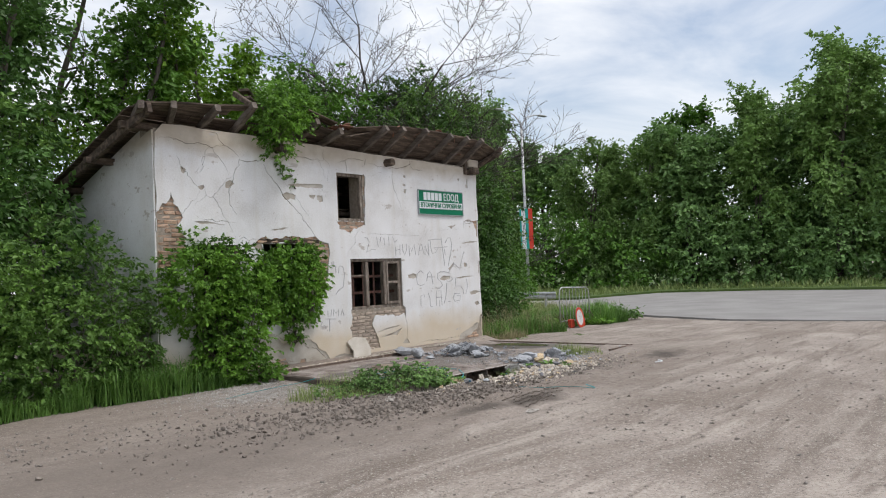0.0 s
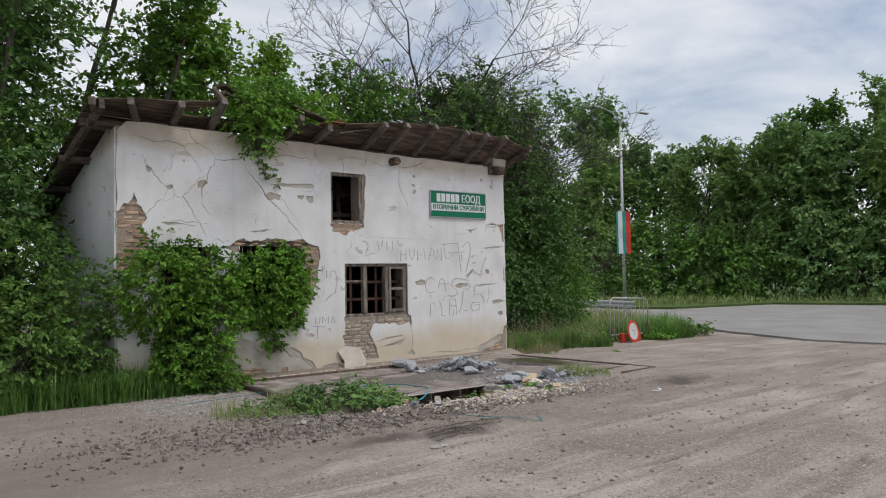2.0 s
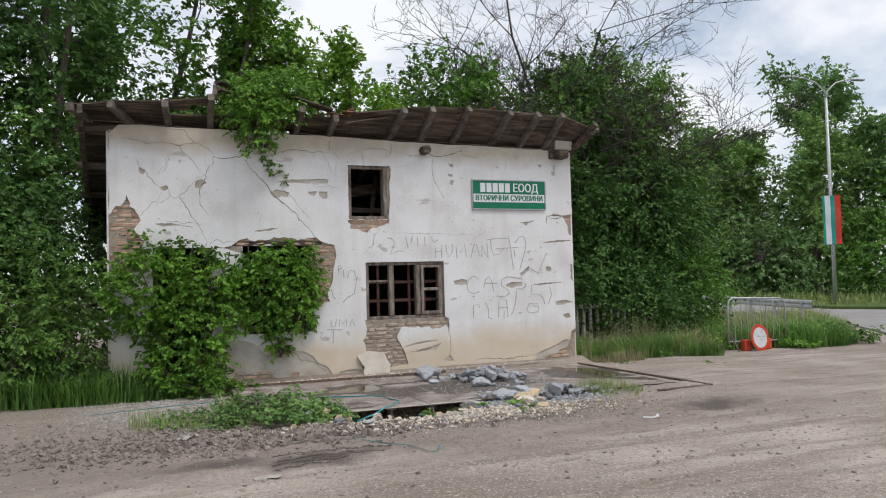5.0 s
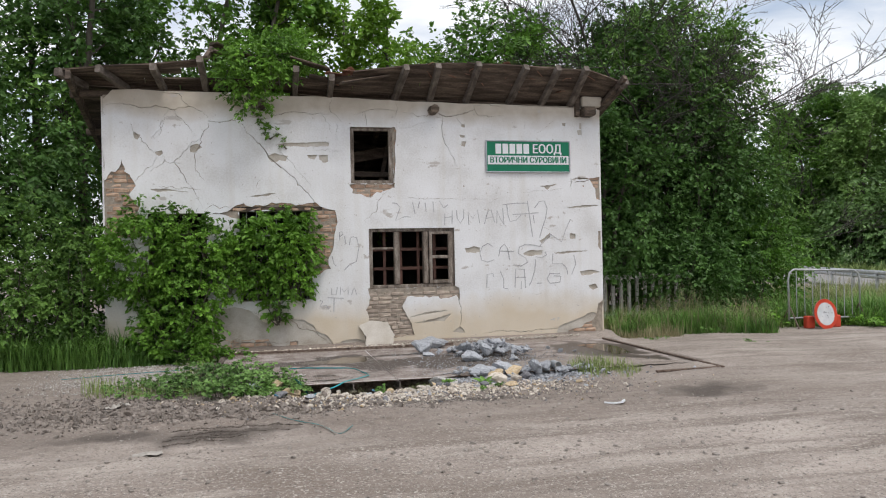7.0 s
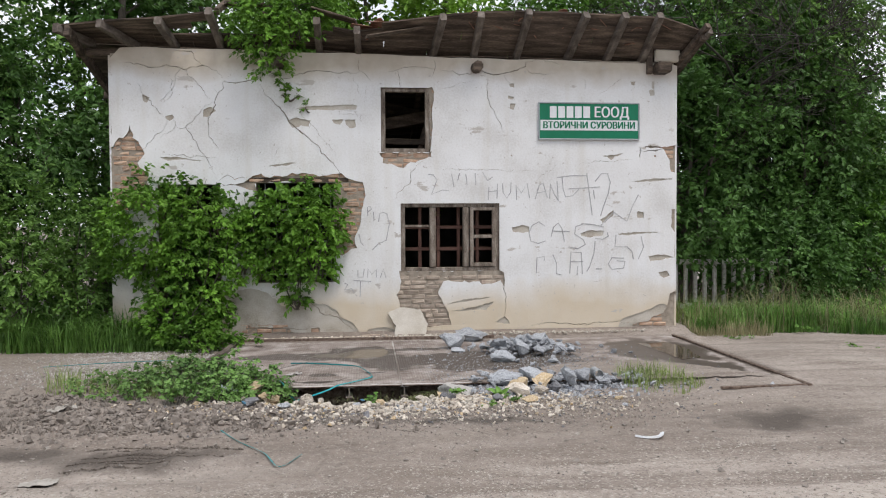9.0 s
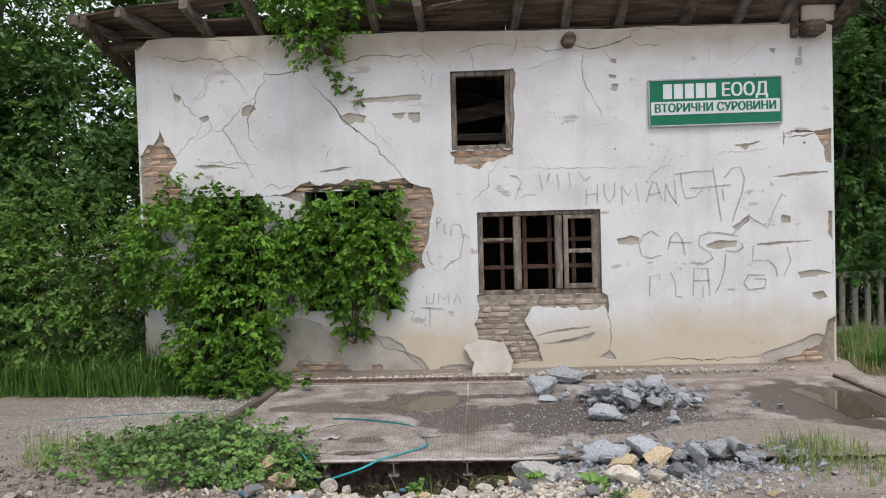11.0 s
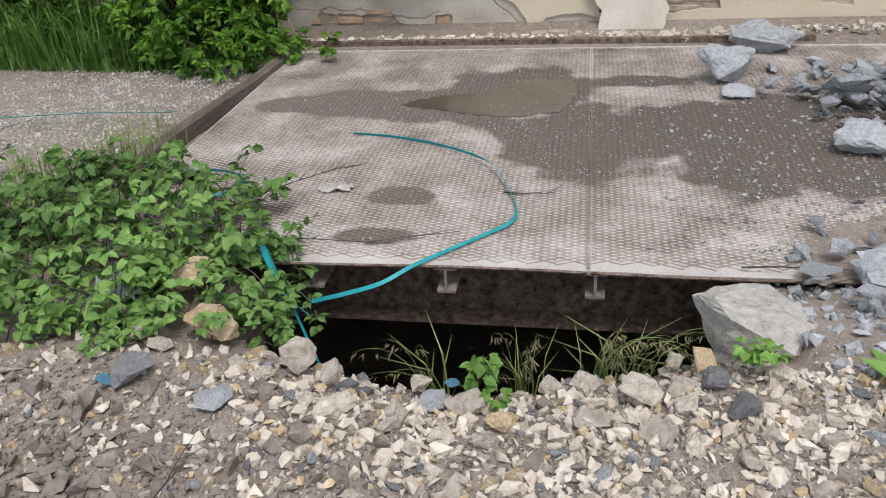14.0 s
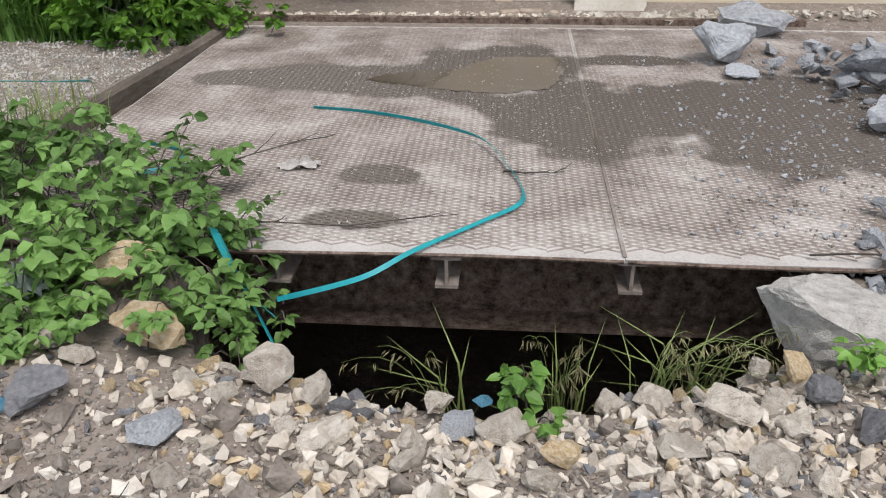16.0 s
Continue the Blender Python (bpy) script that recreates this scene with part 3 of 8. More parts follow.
def sprays(anchors, ways, length, per, rng):
    """Leafy shoots: leaves in two rows along drooping twigs. Gives leaf places and the ways that they point."""
    a, w = np.asarray(anchors, float), np.asarray(ways, float)
    w = w / (np.linalg.norm(w, axis=1)[:, None] + 1e-9)
    n = len(a)
    side = np.cross(w, [0, 0, 1.0])
    side /= np.linalg.norm(side, axis=1)[:, None] + 1e-9
    L = (length * rng.uniform(0.55, 1.35, n))[:, None]
    cs, ds = [], []
    for k in range(per):
        s = (k + 0.6) / per
        c = a + w * L * s + np.array([0, 0, -0.4]) * L * s * s + rng.normal(size=(n, 3)) * L * 0.035
        sign = 1 if k % 2 else -1
        cs.append(c)
        ds.append(w * (0.35 + 0.5 * s) + side * sign * (0.9 - 0.5 * s) + [0, 0, -0.3])
    return np.concatenate(cs), np.concatenate(ds)


def blades_mesh(name, roots, heights, width, rng, material, lean=0.5):
    """Grass: bent tapering blades from the roots."""
    r = np.asarray(roots, float)
    n = len(r)
    a = rng.uniform(0, 2 * math.pi, n)
    way = np.stack([np.cos(a), np.sin(a), 0 * a], 1)
    side = np.stack([-np.sin(a), np.cos(a), 0 * a], 1)
    h = np.asarray(heights)[:, None] * np.ones((n, 1))
    bend = (rng.uniform(0.1, 1.0, n) * lean)[:, None]
    w = (width * rng.uniform(0.6, 1.4, n))[:, None]
    up = np.array([0, 0, 1.0])
    p1, p2 = r + up * h * 0.55 + way * h * bend * 0.25, r + up * h * (1 - bend * 0.3) + way * h * bend
    v = np.stack([r - side * w, r + side * w, p1 - side * w * 0.8, p1 + side * w * 0.8, p2], 1).reshape(-1, 3)
    base = np.arange(n)[:, None] * 5
    faces = (base + np.array((0, 1, 3, 2))).tolist() + (base + np.array((2, 3, 4))).tolist()
    me = bpy.data.meshes.new(name)
    me.from_pydata(v.tolist(), [], faces)
    me.materials.append(material)
    return me


def wob(x, y, s=1.0):
    return noise.noise(Vector((x * s, y * s, 3.7)))


# ---- ground ----
PLATE_Z = -0.345


def rim(x):
    """The near edge of the open pit."""
    return 8.3 + 0.35 * (math.sqrt((x - 11.02) ** 2 + 0.03) - 0.17) + 0.04 * wob(x, 0, 6)


def lot(x, y):
    """The height of the ground."""
    z = -0.37 + 0.05 * wob(x, y, 0.35) + 0.018 * wob(x * 0.6, y * 2.2, 1.6) + 0.012 * wob(x, y, 5.0)
    # mound of stones along the pit
    m = math.exp(-((y - 8.15) / 0.45) ** 2) * (1 / (1 + math.exp(-(x - 8.6) * 3))) * (1 / (1 + math.exp((x - 13.9) * 3)))
    z += m * (0.012 + 0.03 * wob(x, y, 3.3))
    z -= 0.075 * math.exp(-((y - rim(x)) / 0.2) ** 2) * (9.8 < x < 12.2)
    soft = math.exp(-((y - 6.9) / 1.1) ** 2) * (1 / (1 + math.exp((x - 15) * 2)))
    z += soft * (0.03 * wob(x, y, 2.6) + 0.022 * wob(x, y, 7.0))
    # wheel ruts in the soft edge and a puddle hollow
    z -= 0.07 * math.exp(-((x - 9.0) / 0.9) ** 2 - ((y - 6.15) / 0.16) ** 2)
    z -= 0.05 * math.exp(-((x - 14.9) / 0.55) ** 2 - ((y - 7.0) / 0.3) ** 2)
    # shallow gutter strip at the wall foot
    if 11.9 < y < 13 and 9 < x < 16.4:
        z = max(z, -0.33 + 0.1 * min(1, max(0, (y - 12.25) / 0.35)))
    # the road lies lower
    far = min(1, max(0, (x - 19 + 0.1 * (y - 8)) / 8))
    z -= 0.12 * far
    return z


def under(x, y):
    """Whether the ground is dug out: the pit with its open strip, and below the deck."""
    if 9.14 < x < 15.93 and 9.02 < y < 12.18:
        return True
    return 10.0 < x < 12.02 and rim(x) < y < 9.1


def steps(*spans):
    out = []
    for a, b, s in spans:
        k = max(1, round((b - a) / s))
        out.extend(a + (b - a) * i / k for i in range(k))
    return out + [spans[-1][1]]


gx = steps((-600, -40, 70), (-40, -4, 2), (-4, 7.4, 0.16), (7.4, 14.6, 0.055), (14.6, 24, 0.12), (24, 60, 1.2), (60, 800, 60))
gy = steps((-600, -40, 70), (-40, -3, 2), (-3, 6.4, 0.14), (6.4, 9.3, 0.05), (9.3, 13.2, 0.12), (13.2, 40, 0.8), (40, 800, 60))
gv = []
for y in gy:
    for x in gx:
        near = -30 < x < 90 and -30 < y < 90
        z = lot(x, y) if near else -0.4
        if under(x, y):
            z = -2.6
        gv.append((x, y, z))
nx = len(gx)
gf = [(j * nx + i, j * nx + i + 1, (j + 1) * nx + i + 1, (j + 1) * nx + i) for j in range(len(gy) - 1) for i in range(nx - 1)]
gm = bpy.data.meshes.new("ground")
gm.from_pydata(gv, [], gf)
gm.shade_smooth()
gm.materials.append(M_DIRT)
tagged(new("ground", gm), "dry grey-brown dirt lot with tyre tracks and scattered grit", "ground", kind="structure")


def level(name, ring, z, drop, material, label, category):
    """A flat sheet inside an outline with a turned-down edge."""
    from mathutils.geometry import tessellate_polygon

    tri = tessellate_polygon([[Vector((x, y, 0)) for x, y in ring]])
    n = len(ring)
    me = bpy.data.meshes.new(name)
    vs = [(x, y, z) for x, y in ring] + [(x, y, z - drop) for x, y in ring]
    me.from_pydata(vs, [], [tuple(t) for t in tri] + [(i, (i + 1) % n, (i + 1) % n + n, i + n) for i in range(n)])
    bm = bmesh.new()
    bm.from_mesh(me)
    bmesh.ops.recalc_face_normals(bm, faces=bm.faces)
    up = [f for f in bm.faces if abs(f.normal.z) > 0.9]
    if up and up[0].normal.z < 0:
        bmesh.ops.reverse_faces(bm, faces=bm.faces)
    bm.to_mesh(me)
    bm.free()
    me.materials.append(material)
    return tagged(new(name, me), label, category, kind="structure")


NEAR_EDGE = [(23.5, -60), (24.3, -20), (24.5, 0), (24.6, 5), (24.8, 9.5), (26.6, 13.0), (30.2, 17.8), (33.2, 24), (36, 34), (40, 60)]
FAR_EDGE = [(46, 60), (41, 34), (38.5, 26), (39.5, 23.5), (43, 23), (47.3, 22), (48, 16), (46.2, 9), (45, 0), (44, -20), (44, -60)]
level("road", NEAR_EDGE + FAR_EDGE, -0.42, 0.2, M_ASPHALT, "worn pale grey asphalt road", "road")
M_VERGE = shader("verge", ((0.045, 0.085, 0.018), (0.1, 0.15, 0.04)), scale=0.6, fine=6, bump=0.6)
level("verge", [(x + 0.15, y) for x, y in FAR_EDGE] + [(200, -60), (200, 200), (46, 200)], -0.3, 0.2, M_VERGE, "grassy verge behind a low kerb across the road", "verge")

# ---- house ----
HX0, HX1, HY, HB = 7.22, 16.12, 12.62, 17.6
BASE = -0.4


def top(x):
    return 4.2 - 0.016 * (x - HX0)


house = thing("house", (HX0, HY, BASE), "abandoned two-storey white plastered brick house, cracked and overgrown", "house")
OPEN = [(11.32, 2.6, 12.09, 3.61), (11.62, 0.71, 13.2, 1.79), (7.9, -0.3, 8.84, 2.09), (9.38, 0.56, 10.57, 2.12)]
T = 0.42


side = Geo()
side.prism([(HY + T, BASE), (HB, BASE), (HB, 2.55), (HY + T, 4.1)], HX0, HX0 + 0.35, axis=0)
put("wall_side", side, M_PLASTER, house, "white plastered gable wall")
side = Geo()
side.prism([(HY + T, BASE), (HB, BASE), (HB, 2.55), (HY + T, 4.1)], HX1 - 0.35, HX1, axis=0)
put("wall_side", side, M_PLASTER, house)
for x in (HX0 - 0.028, HX1 - 0.002):
    skin = Geo()
    skin.prism([(HY, BASE), (HB, BASE), (HB, 2.5), (HY + 0.05, 4.05), (HY, 4.05)], x, x + 0.03, axis=0)
    put("plaster", skin, M_PLASTER, house, "stained white plaster on the gable")
# back wall coloured near-black so the openings look unlit
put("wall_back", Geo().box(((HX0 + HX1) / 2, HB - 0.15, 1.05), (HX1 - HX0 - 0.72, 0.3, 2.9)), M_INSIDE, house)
put("upper_floor", Geo().box(((HX0 + HX1) / 2, (HY + T + HB) / 2 - 0.15, 2.28), (HX1 - HX0 - 0.72, HB - HY - T - 0.32, 0.14)), M_WOOD, house, "weathered plank floor")


def blob(cx, cz, rx, rz, seed, n=26, rough=0.2):
    r = random.Random(seed)
    ph = [r.uniform(0, 6.28) for _ in range(5)]
    out = []
    for k in range(n):
        a = 2 * math.pi * k / n
        q = 1 + rough * (math.sin(2 * a + ph[0]) * 0.5 + math.sin(3 * a + ph[1]) * 0.5 + math.sin(5 * a + ph[2]) * 0.35) + r.uniform(-0.5, 0.5) * rough * 0.5
        out.append((cx + rx * q * math.cos(a), cz + rz * q * math.sin(a)))
    return out


def ragged(pts, seed, step=0.07, amp=0.022):
    """An outline through the points with small broken steps along it."""
    r = random.Random(seed)
    out = []
    for a, b in zip(pts, pts[1:] + pts[:1]):
        d = math.dist(a, b)
        k = max(1, round(d / step))
        for i in range(k):
            f = i / k
            out.append((a[0] + (b[0] - a[0]) * f + r.uniform(-amp, amp), a[1] + (b[1] - a[1]) * f + r.uniform(-amp, amp)))
    return out


def crack(pts, seed, wide=0.007):
    """A thin broken slit along the points."""
    r = random.Random(seed)
    line = []
    for a, b in zip(pts, pts[1:]):
        d = math.dist(a, b)
        k = max(2, round(d / 0.05))
        for i in range(k):
            f = i / k
            line.append((a[0] + (b[0] - a[0]) * f + r.uniform(-1, 1) * 0.018, a[1] + (b[1] - a[1]) * f + r.uniform(-1, 1) * 0.018))
    line.append(pts[-1])
    up, down = [], []
    n = len(line)
    for i, p in enumerate(line):
        q, s = line[max(i - 1, 0)], line[min(i + 1, n - 1)]
        dx, dz = s[0] - q[0], s[1] - q[1]
        d = math.hypot(dx, dz) or 1
        w = wide * math.sin(math.pi * (0.08 + 0.84 * i / (n - 1))) * r.uniform(0.4, 1.3)
        up.append((p[0] - dz / d * w / 2, p[1] + dx / d * w / 2))
        down.append((p[0] + dz / d * w / 2, p[1] - dx / d * w / 2))
    return up + down[::-1]


def hairlines(n, x0, x1, z0, z1, seed):
    """Fine wandering cracks within a stretch of wall."""
    r = random.Random(seed)
    out = []
    for _ in range(n):
        p, a = (r.uniform(x0, x1), r.uniform(z0, z1)), r.choice((-0.9, -1.3, 0.3, -0.4, -2.2))
        pts = [p]
        for _ in range(r.randrange(3, 9)):
            a += r.uniform(-0.9, 0.9)
            p = (p[0] + 0.09 * math.cos(a), p[1] + 0.09 * math.sin(a))
            if x0 < p[0] < x1 and z0 < p[1] < z1:
                pts.append(p)
        if len(pts) > 2:
            out.append((pts, r.uniform(0.004, 0.0065)))
    return out



# places where the plaster has come off down to the bricks
FALLEN = [
    ragged([(7.2, 2.62), (7.33, 2.79), (7.42, 2.81), (7.5, 2.99), (7.56, 2.8), (7.7, 2.66), (7.72, 2.56), (7.62, 2.42), (7.75, 2.2), (7.8, 1.7), (7.2, 1.7)], 1),
    ragged([(8.84, 2.08), (9.12, 2.1), (9.46, 2.27), (9.6, 2.2), (10.0, 2.26), (10.4, 2.22), (10.7, 2.25), (10.78, 2.17), (11.02, 2.14), (11.05, 1.9), (10.98, 1.5), (10.9, 1.3), (10.92, 1.1), (10.72, 0.98), (10.55, 1.0), (10.55, 2.12), (9.38, 2.12), (9.38, 2.0), (9.12, 2.06)], 2),
    ragged([(11.6, 0.72), (13.2, 0.72), (13.27, 0.66), (13.27, 0.46), (13.2, 0.53), (13.0, 0.5), (12.5, 0.56), (12.3, 0.53), (12.2, 0.4), (12.3, 0.2), (12.36, 0.05), (12.42, -0.16), (11.5, -0.18), (11.62, 0.1), (11.55, 0.35), (11.62, 0.5)], 3),
    ragged([(11.3, 2.6), (12.1, 2.6), (12.1, 2.52), (11.95, 2.48), (11.8, 2.44), (11.65, 2.36), (11.5, 2.4), (11.36, 2.44)], 4, 0.05),
    ragged([(16.14, 2.72), (15.98, 2.7), (15.6, 2.72), (15.6, 2.69), (15.9, 2.67), (15.95, 2.58), (16.02, 2.5), (16.03, 2.3), (16.14, 2.28)], 5, 0.05, 0.012),
    ragged([(16.14, 1.7), (16.06, 1.68), (16.05, 1.4), (16.1, 1.3), (16.14, 1.3)], 6, 0.05, 0.012),
    ragged([(16.14, 0.4), (16.05, 0.3), (15.98, 0.05), (15.7, -0.12), (15.4, -0.2), (15.4, -0.3), (16.14, -0.3)], 7, 0.05),
    ragged([(12.13, 3.62), (12.17, 3.55), (12.13, 3.3), (12.14, 3.0), (12.11, 2.7), (12.09, 2.6), (12.09, 3.61)], 8, 0.06, 0.008),
    ragged([(9.2, -0.12), (9.8, -0.15), (9.95, -0.22), (9.8, -0.3), (9.1, -0.3)], 9, 0.05),
    ragged([(10.2, -0.16), (10.34, -0.16), (10.34, -0.27), (10.18, -0.27)], 10, 0.05, 0.01),
]
# shallow spalls, worn patches and bullet-like holes
SPALL, CRACKS = [], []


def spall(*pts):
    """A patch where the white coat has come off the render."""
    SPALL.append(ragged(list(pts), 300 + len(SPALL), 0.05, 0.009))


def slit(*pts, wide=0.008):
    """A crack through the plaster along the points."""
    CRACKS.append((list(pts), wide))


spall((10.00, 3.27), (10.18, 3.31), (10.45, 3.31), (10.80, 3.33), (10.95, 3.33), (10.93, 3.26), (10.62, 3.25), (10.18, 3.25))
spall((9.87, 3.08), (10.00, 3.12), (10.23, 3.08), (10.19, 2.98), (10.08, 3.00), (9.95, 2.96))
spall((10.55, 3.10), (10.73, 3.11), (10.68, 3.03), (10.57, 3.05))
spall((10.77, 3.09), (10.92, 3.11), (10.92, 2.98), (10.83, 2.97), (10.77, 3.02))
spall((7.70, 3.46), (7.81, 3.41), (7.77, 3.33), (7.70, 3.37))
spall((7.94, 2.51), (8.19, 2.51), (8.58, 2.45), (8.23, 2.48), (8.05, 2.45))
spall((9.57, 2.37), (9.84, 2.43), (10.02, 2.43), (9.84, 2.38))
spall((8.60, 3.24), (8.71, 3.29), (8.80, 3.22), (8.66, 3.12), (8.59, 3.14))
spall((8.03, 3.12), (8.14, 3.16), (8.16, 3.11), (8.10, 3.06))
spall((13.37, 3.69), (13.45, 3.69), (13.44, 3.63), (13.38, 3.64))
spall((13.34, 3.51), (13.44, 3.48), (13.43, 3.44), (13.34, 3.45))
spall((13.37, 3.38), (13.46, 3.38), (13.44, 3.28), (13.37, 3.29))
spall((15.35, 3.75), (15.43, 3.76), (15.42, 3.69), (15.36, 3.70))
spall((15.71, 3.75), (15.76, 3.75), (15.76, 3.64), (15.71, 3.65))
spall((15.67, 3.62), (15.76, 3.63), (15.76, 3.54), (15.69, 3.53))
spall((14.89, 2.55), (15.24, 2.59), (15.10, 2.54), (15.03, 2.48), (14.98, 2.54))
spall((15.37, 2.13), (15.70, 2.18), (16.07, 2.19), (16.05, 2.17), (15.74, 2.14))
spall((13.13, -0.12), (13.28, -0.02), (13.37, -0.15), (13.19, -0.14))
spall((12.33, 0.18), (12.72, 0.27), (13.05, 0.28), (12.68, 0.22))
spall((12.41, 0.07), (12.72, 0.12), (13.11, 0.21), (13.05, 0.14), (12.98, 0.08), (12.54, 0.07))
spall((13.40, 1.40), (13.57, 1.44), (13.69, 1.41), (13.69, 1.33), (13.55, 1.31), (13.42, 1.34))
spall((14.53, 1.30), (14.69, 1.35), (14.91, 1.33), (14.89, 1.25), (14.65, 1.23), (14.55, 1.25))
spall((15.14, 1.29), (15.42, 1.31), (15.84, 1.31), (15.50, 1.28), (15.18, 1.26))
spall((15.66, 0.92), (15.94, 0.95), (16.10, 0.90), (15.90, 0.86), (15.70, 0.84))
spall((15.83, 0.65), (15.99, 0.68), (16.03, 0.59), (15.93, 0.55), (15.87, 0.60))
spall((15.47, 1.64), (15.58, 1.64), (15.58, 1.54), (15.47, 1.54))
spall((14.86, 1.52), (15.08, 1.67), (15.07, 1.58), (14.90, 1.45))
spall((8.9, -0.1), (8.95, 0.32), (9.1, 0.45), (9.28, 0.47), (9.5, 0.42), (9.66, 0.3), (9.75, 0.2), (10.0, 0.16), (10.2, 0.24), (10.45, 0.2), (10.6, 0.12), (10.66, 0.0), (10.85, -0.08), (10.95, -0.24), (10.7, -0.3), (9.0, -0.29))
spall((11.0, -0.3), (11.1, -0.2), (11.35, -0.16), (11.5, -0.2), (11.55, -0.3))
spall((15.15, -0.29), (15.2, -0.12), (15.45, -0.02), (15.7, 0.06), (15.85, 0.14), (16.0, 0.1), (15.9, -0.1), (15.6, -0.25))
SPALL += [blob(13.4, 2.55, 0.016, 0.016, 34, 8), blob(15.77, 2.55, 0.018, 0.018, 36, 8), blob(15.5, 1.62, 0.036, 0.036, 35, 12, 0.04)]
slit((9.46, 3.64), (9.52, 3.50), (9.69, 3.35), (9.82, 3.19), (9.95, 3.01), (10.16, 2.83), (10.34, 2.69), (10.38, 2.58), (10.53, 2.46), (10.64, 2.33), (10.76, 2.17), wide=0.018)
slit((7.27, 3.90), (7.43, 3.94), (7.65, 3.92), (7.88, 3.86), (8.06, 3.91), (8.33, 3.86), (8.55, 3.90), (8.73, 3.88), (8.90, 3.73), wide=0.010)
slit((8.16, 4.13), (8.43, 4.12), (8.51, 3.98), (8.62, 3.90), wide=0.010)
slit((8.33, 3.86), (8.41, 3.74), (8.54, 3.63), (8.63, 3.52), (8.67, 3.38), wide=0.008)
slit((9.46, 3.77), (9.39, 3.71), (9.26, 3.67), (9.04, 3.65), (8.90, 3.68), wide=0.014)
slit((9.46, 3.77), (9.71, 3.77), (9.84, 3.72), (10.02, 3.79), (10.29, 3.85), (10.64, 3.83), (10.81, 3.83), (10.99, 3.84), wide=0.012)
slit((8.93, 3.68), (8.88, 3.53), (8.81, 3.45), (8.76, 3.36), (8.80, 3.31), (8.71, 3.20), (8.67, 3.05), (8.69, 2.83), (8.82, 2.65), wide=0.014)
slit((8.76, 3.36), (8.60, 3.27), (8.48, 3.12), (8.34, 2.97), (8.45, 2.79), (8.51, 2.66), (8.66, 2.43), (8.76, 2.25), (8.80, 2.14), wide=0.009)
slit((7.64, 3.62), (7.71, 3.48), (7.81, 3.35), (7.94, 3.19), (8.05, 3.09), wide=0.008)
slit((8.07, 3.07), (8.00, 2.92), (7.84, 2.79), (7.70, 2.62), (7.67, 2.51), wide=0.008)
slit((8.14, 3.05), (8.21, 2.97), (8.29, 2.95), (8.45, 2.95), wide=0.007)
slit((11.00, 4.12), (10.97, 3.89), (11.05, 3.84), (11.16, 3.71), wide=0.008)
slit((10.81, 3.83), (10.94, 3.67), (11.00, 3.45), wide=0.006)
slit((9.96, 3.31), (10.13, 3.13), (10.30, 2.95), (10.47, 2.73), (10.64, 2.57), wide=0.005)
slit((9.67, 2.49), (9.69, 2.62), (9.81, 2.71), wide=0.005)
slit((8.80, 2.14), (8.94, 2.23), (9.07, 2.18), (9.26, 2.21), wide=0.009)
slit((11.36, 3.83), (11.55, 3.87), (11.74, 3.94), (11.98, 3.95), (12.15, 3.91), wide=0.008)
slit((11.59, 3.90), (11.62, 3.75), (11.64, 3.61), wide=0.013)
slit((12.15, 4.13), (12.18, 3.92), (12.12, 3.78), wide=0.008)
slit((12.26, 3.89), (12.45, 3.87), (12.55, 3.83), (12.78, 3.84), (12.93, 3.88), (13.04, 3.84), (13.26, 3.85), (13.45, 3.91), (13.62, 3.96), (13.63, 4.03), (13.82, 4.08), (14.01, 4.06), (14.20, 4.01), wide=0.014)
slit((13.62, 3.96), (13.68, 3.86), (13.91, 3.85), (14.19, 3.87), wide=0.007)
slit((13.04, 3.84), (12.99, 3.65), (13.01, 3.46), (13.10, 3.27), (13.21, 3.08), (13.28, 2.91), wide=0.010)
slit((13.28, 3.83), (13.32, 3.73), (13.39, 3.69), wide=0.006)
slit((14.38, 4.05), (14.66, 4.06), (14.94, 4.09), wide=0.006)
slit((15.19, 3.94), (15.21, 3.80), (15.03, 3.67), (14.79, 3.49), wide=0.005)
slit((12.78, 3.75), (12.49, 3.65), (12.21, 3.59), wide=0.005)
slit((12.04, 2.50), (11.89, 2.41), (11.79, 2.27), (11.77, 2.12), (11.59, 1.96), (11.54, 1.84), wide=0.008)
slit((12.15, 2.33), (12.75, 2.33), (13.32, 2.31), (13.83, 2.31), wide=0.006)
slit((14.21, 2.52), (14.07, 2.34), (13.88, 2.23), (13.73, 2.06), wide=0.005)
slit((14.49, 2.40), (14.77, 2.47), (15.10, 2.47), (15.42, 2.51), wide=0.005)
slit((15.51, 2.71), (15.52, 2.52), wide=0.018)
slit((15.42, 2.62), (15.56, 2.63), (15.79, 2.65), (16.07, 2.67), wide=0.014)
slit((9.55, 0.39), (9.64, 0.33), (9.81, 0.23), (10.21, 0.22), (10.39, 0.06), (10.65, -0.01), (10.78, -0.14), (10.91, -0.24), wide=0.014)
slit((8.89, 0.16), (8.95, -0.02), (9.04, -0.09), (9.31, -0.09), (9.76, -0.12), (10.07, -0.20), (10.25, -0.13), wide=0.012)
slit((13.25, 0.62), (13.27, 0.46), (13.31, 0.29), (13.29, 0.11), (13.26, -0.06), wide=0.009)
slit((8.78, 2.5), (8.3, 2.53), (8.02, 2.55), wide=0.01)
slit((13.5, -0.2), (14.0, -0.15), (14.6, -0.18), (15.1, -0.14), (15.4, -0.2), wide=0.012)


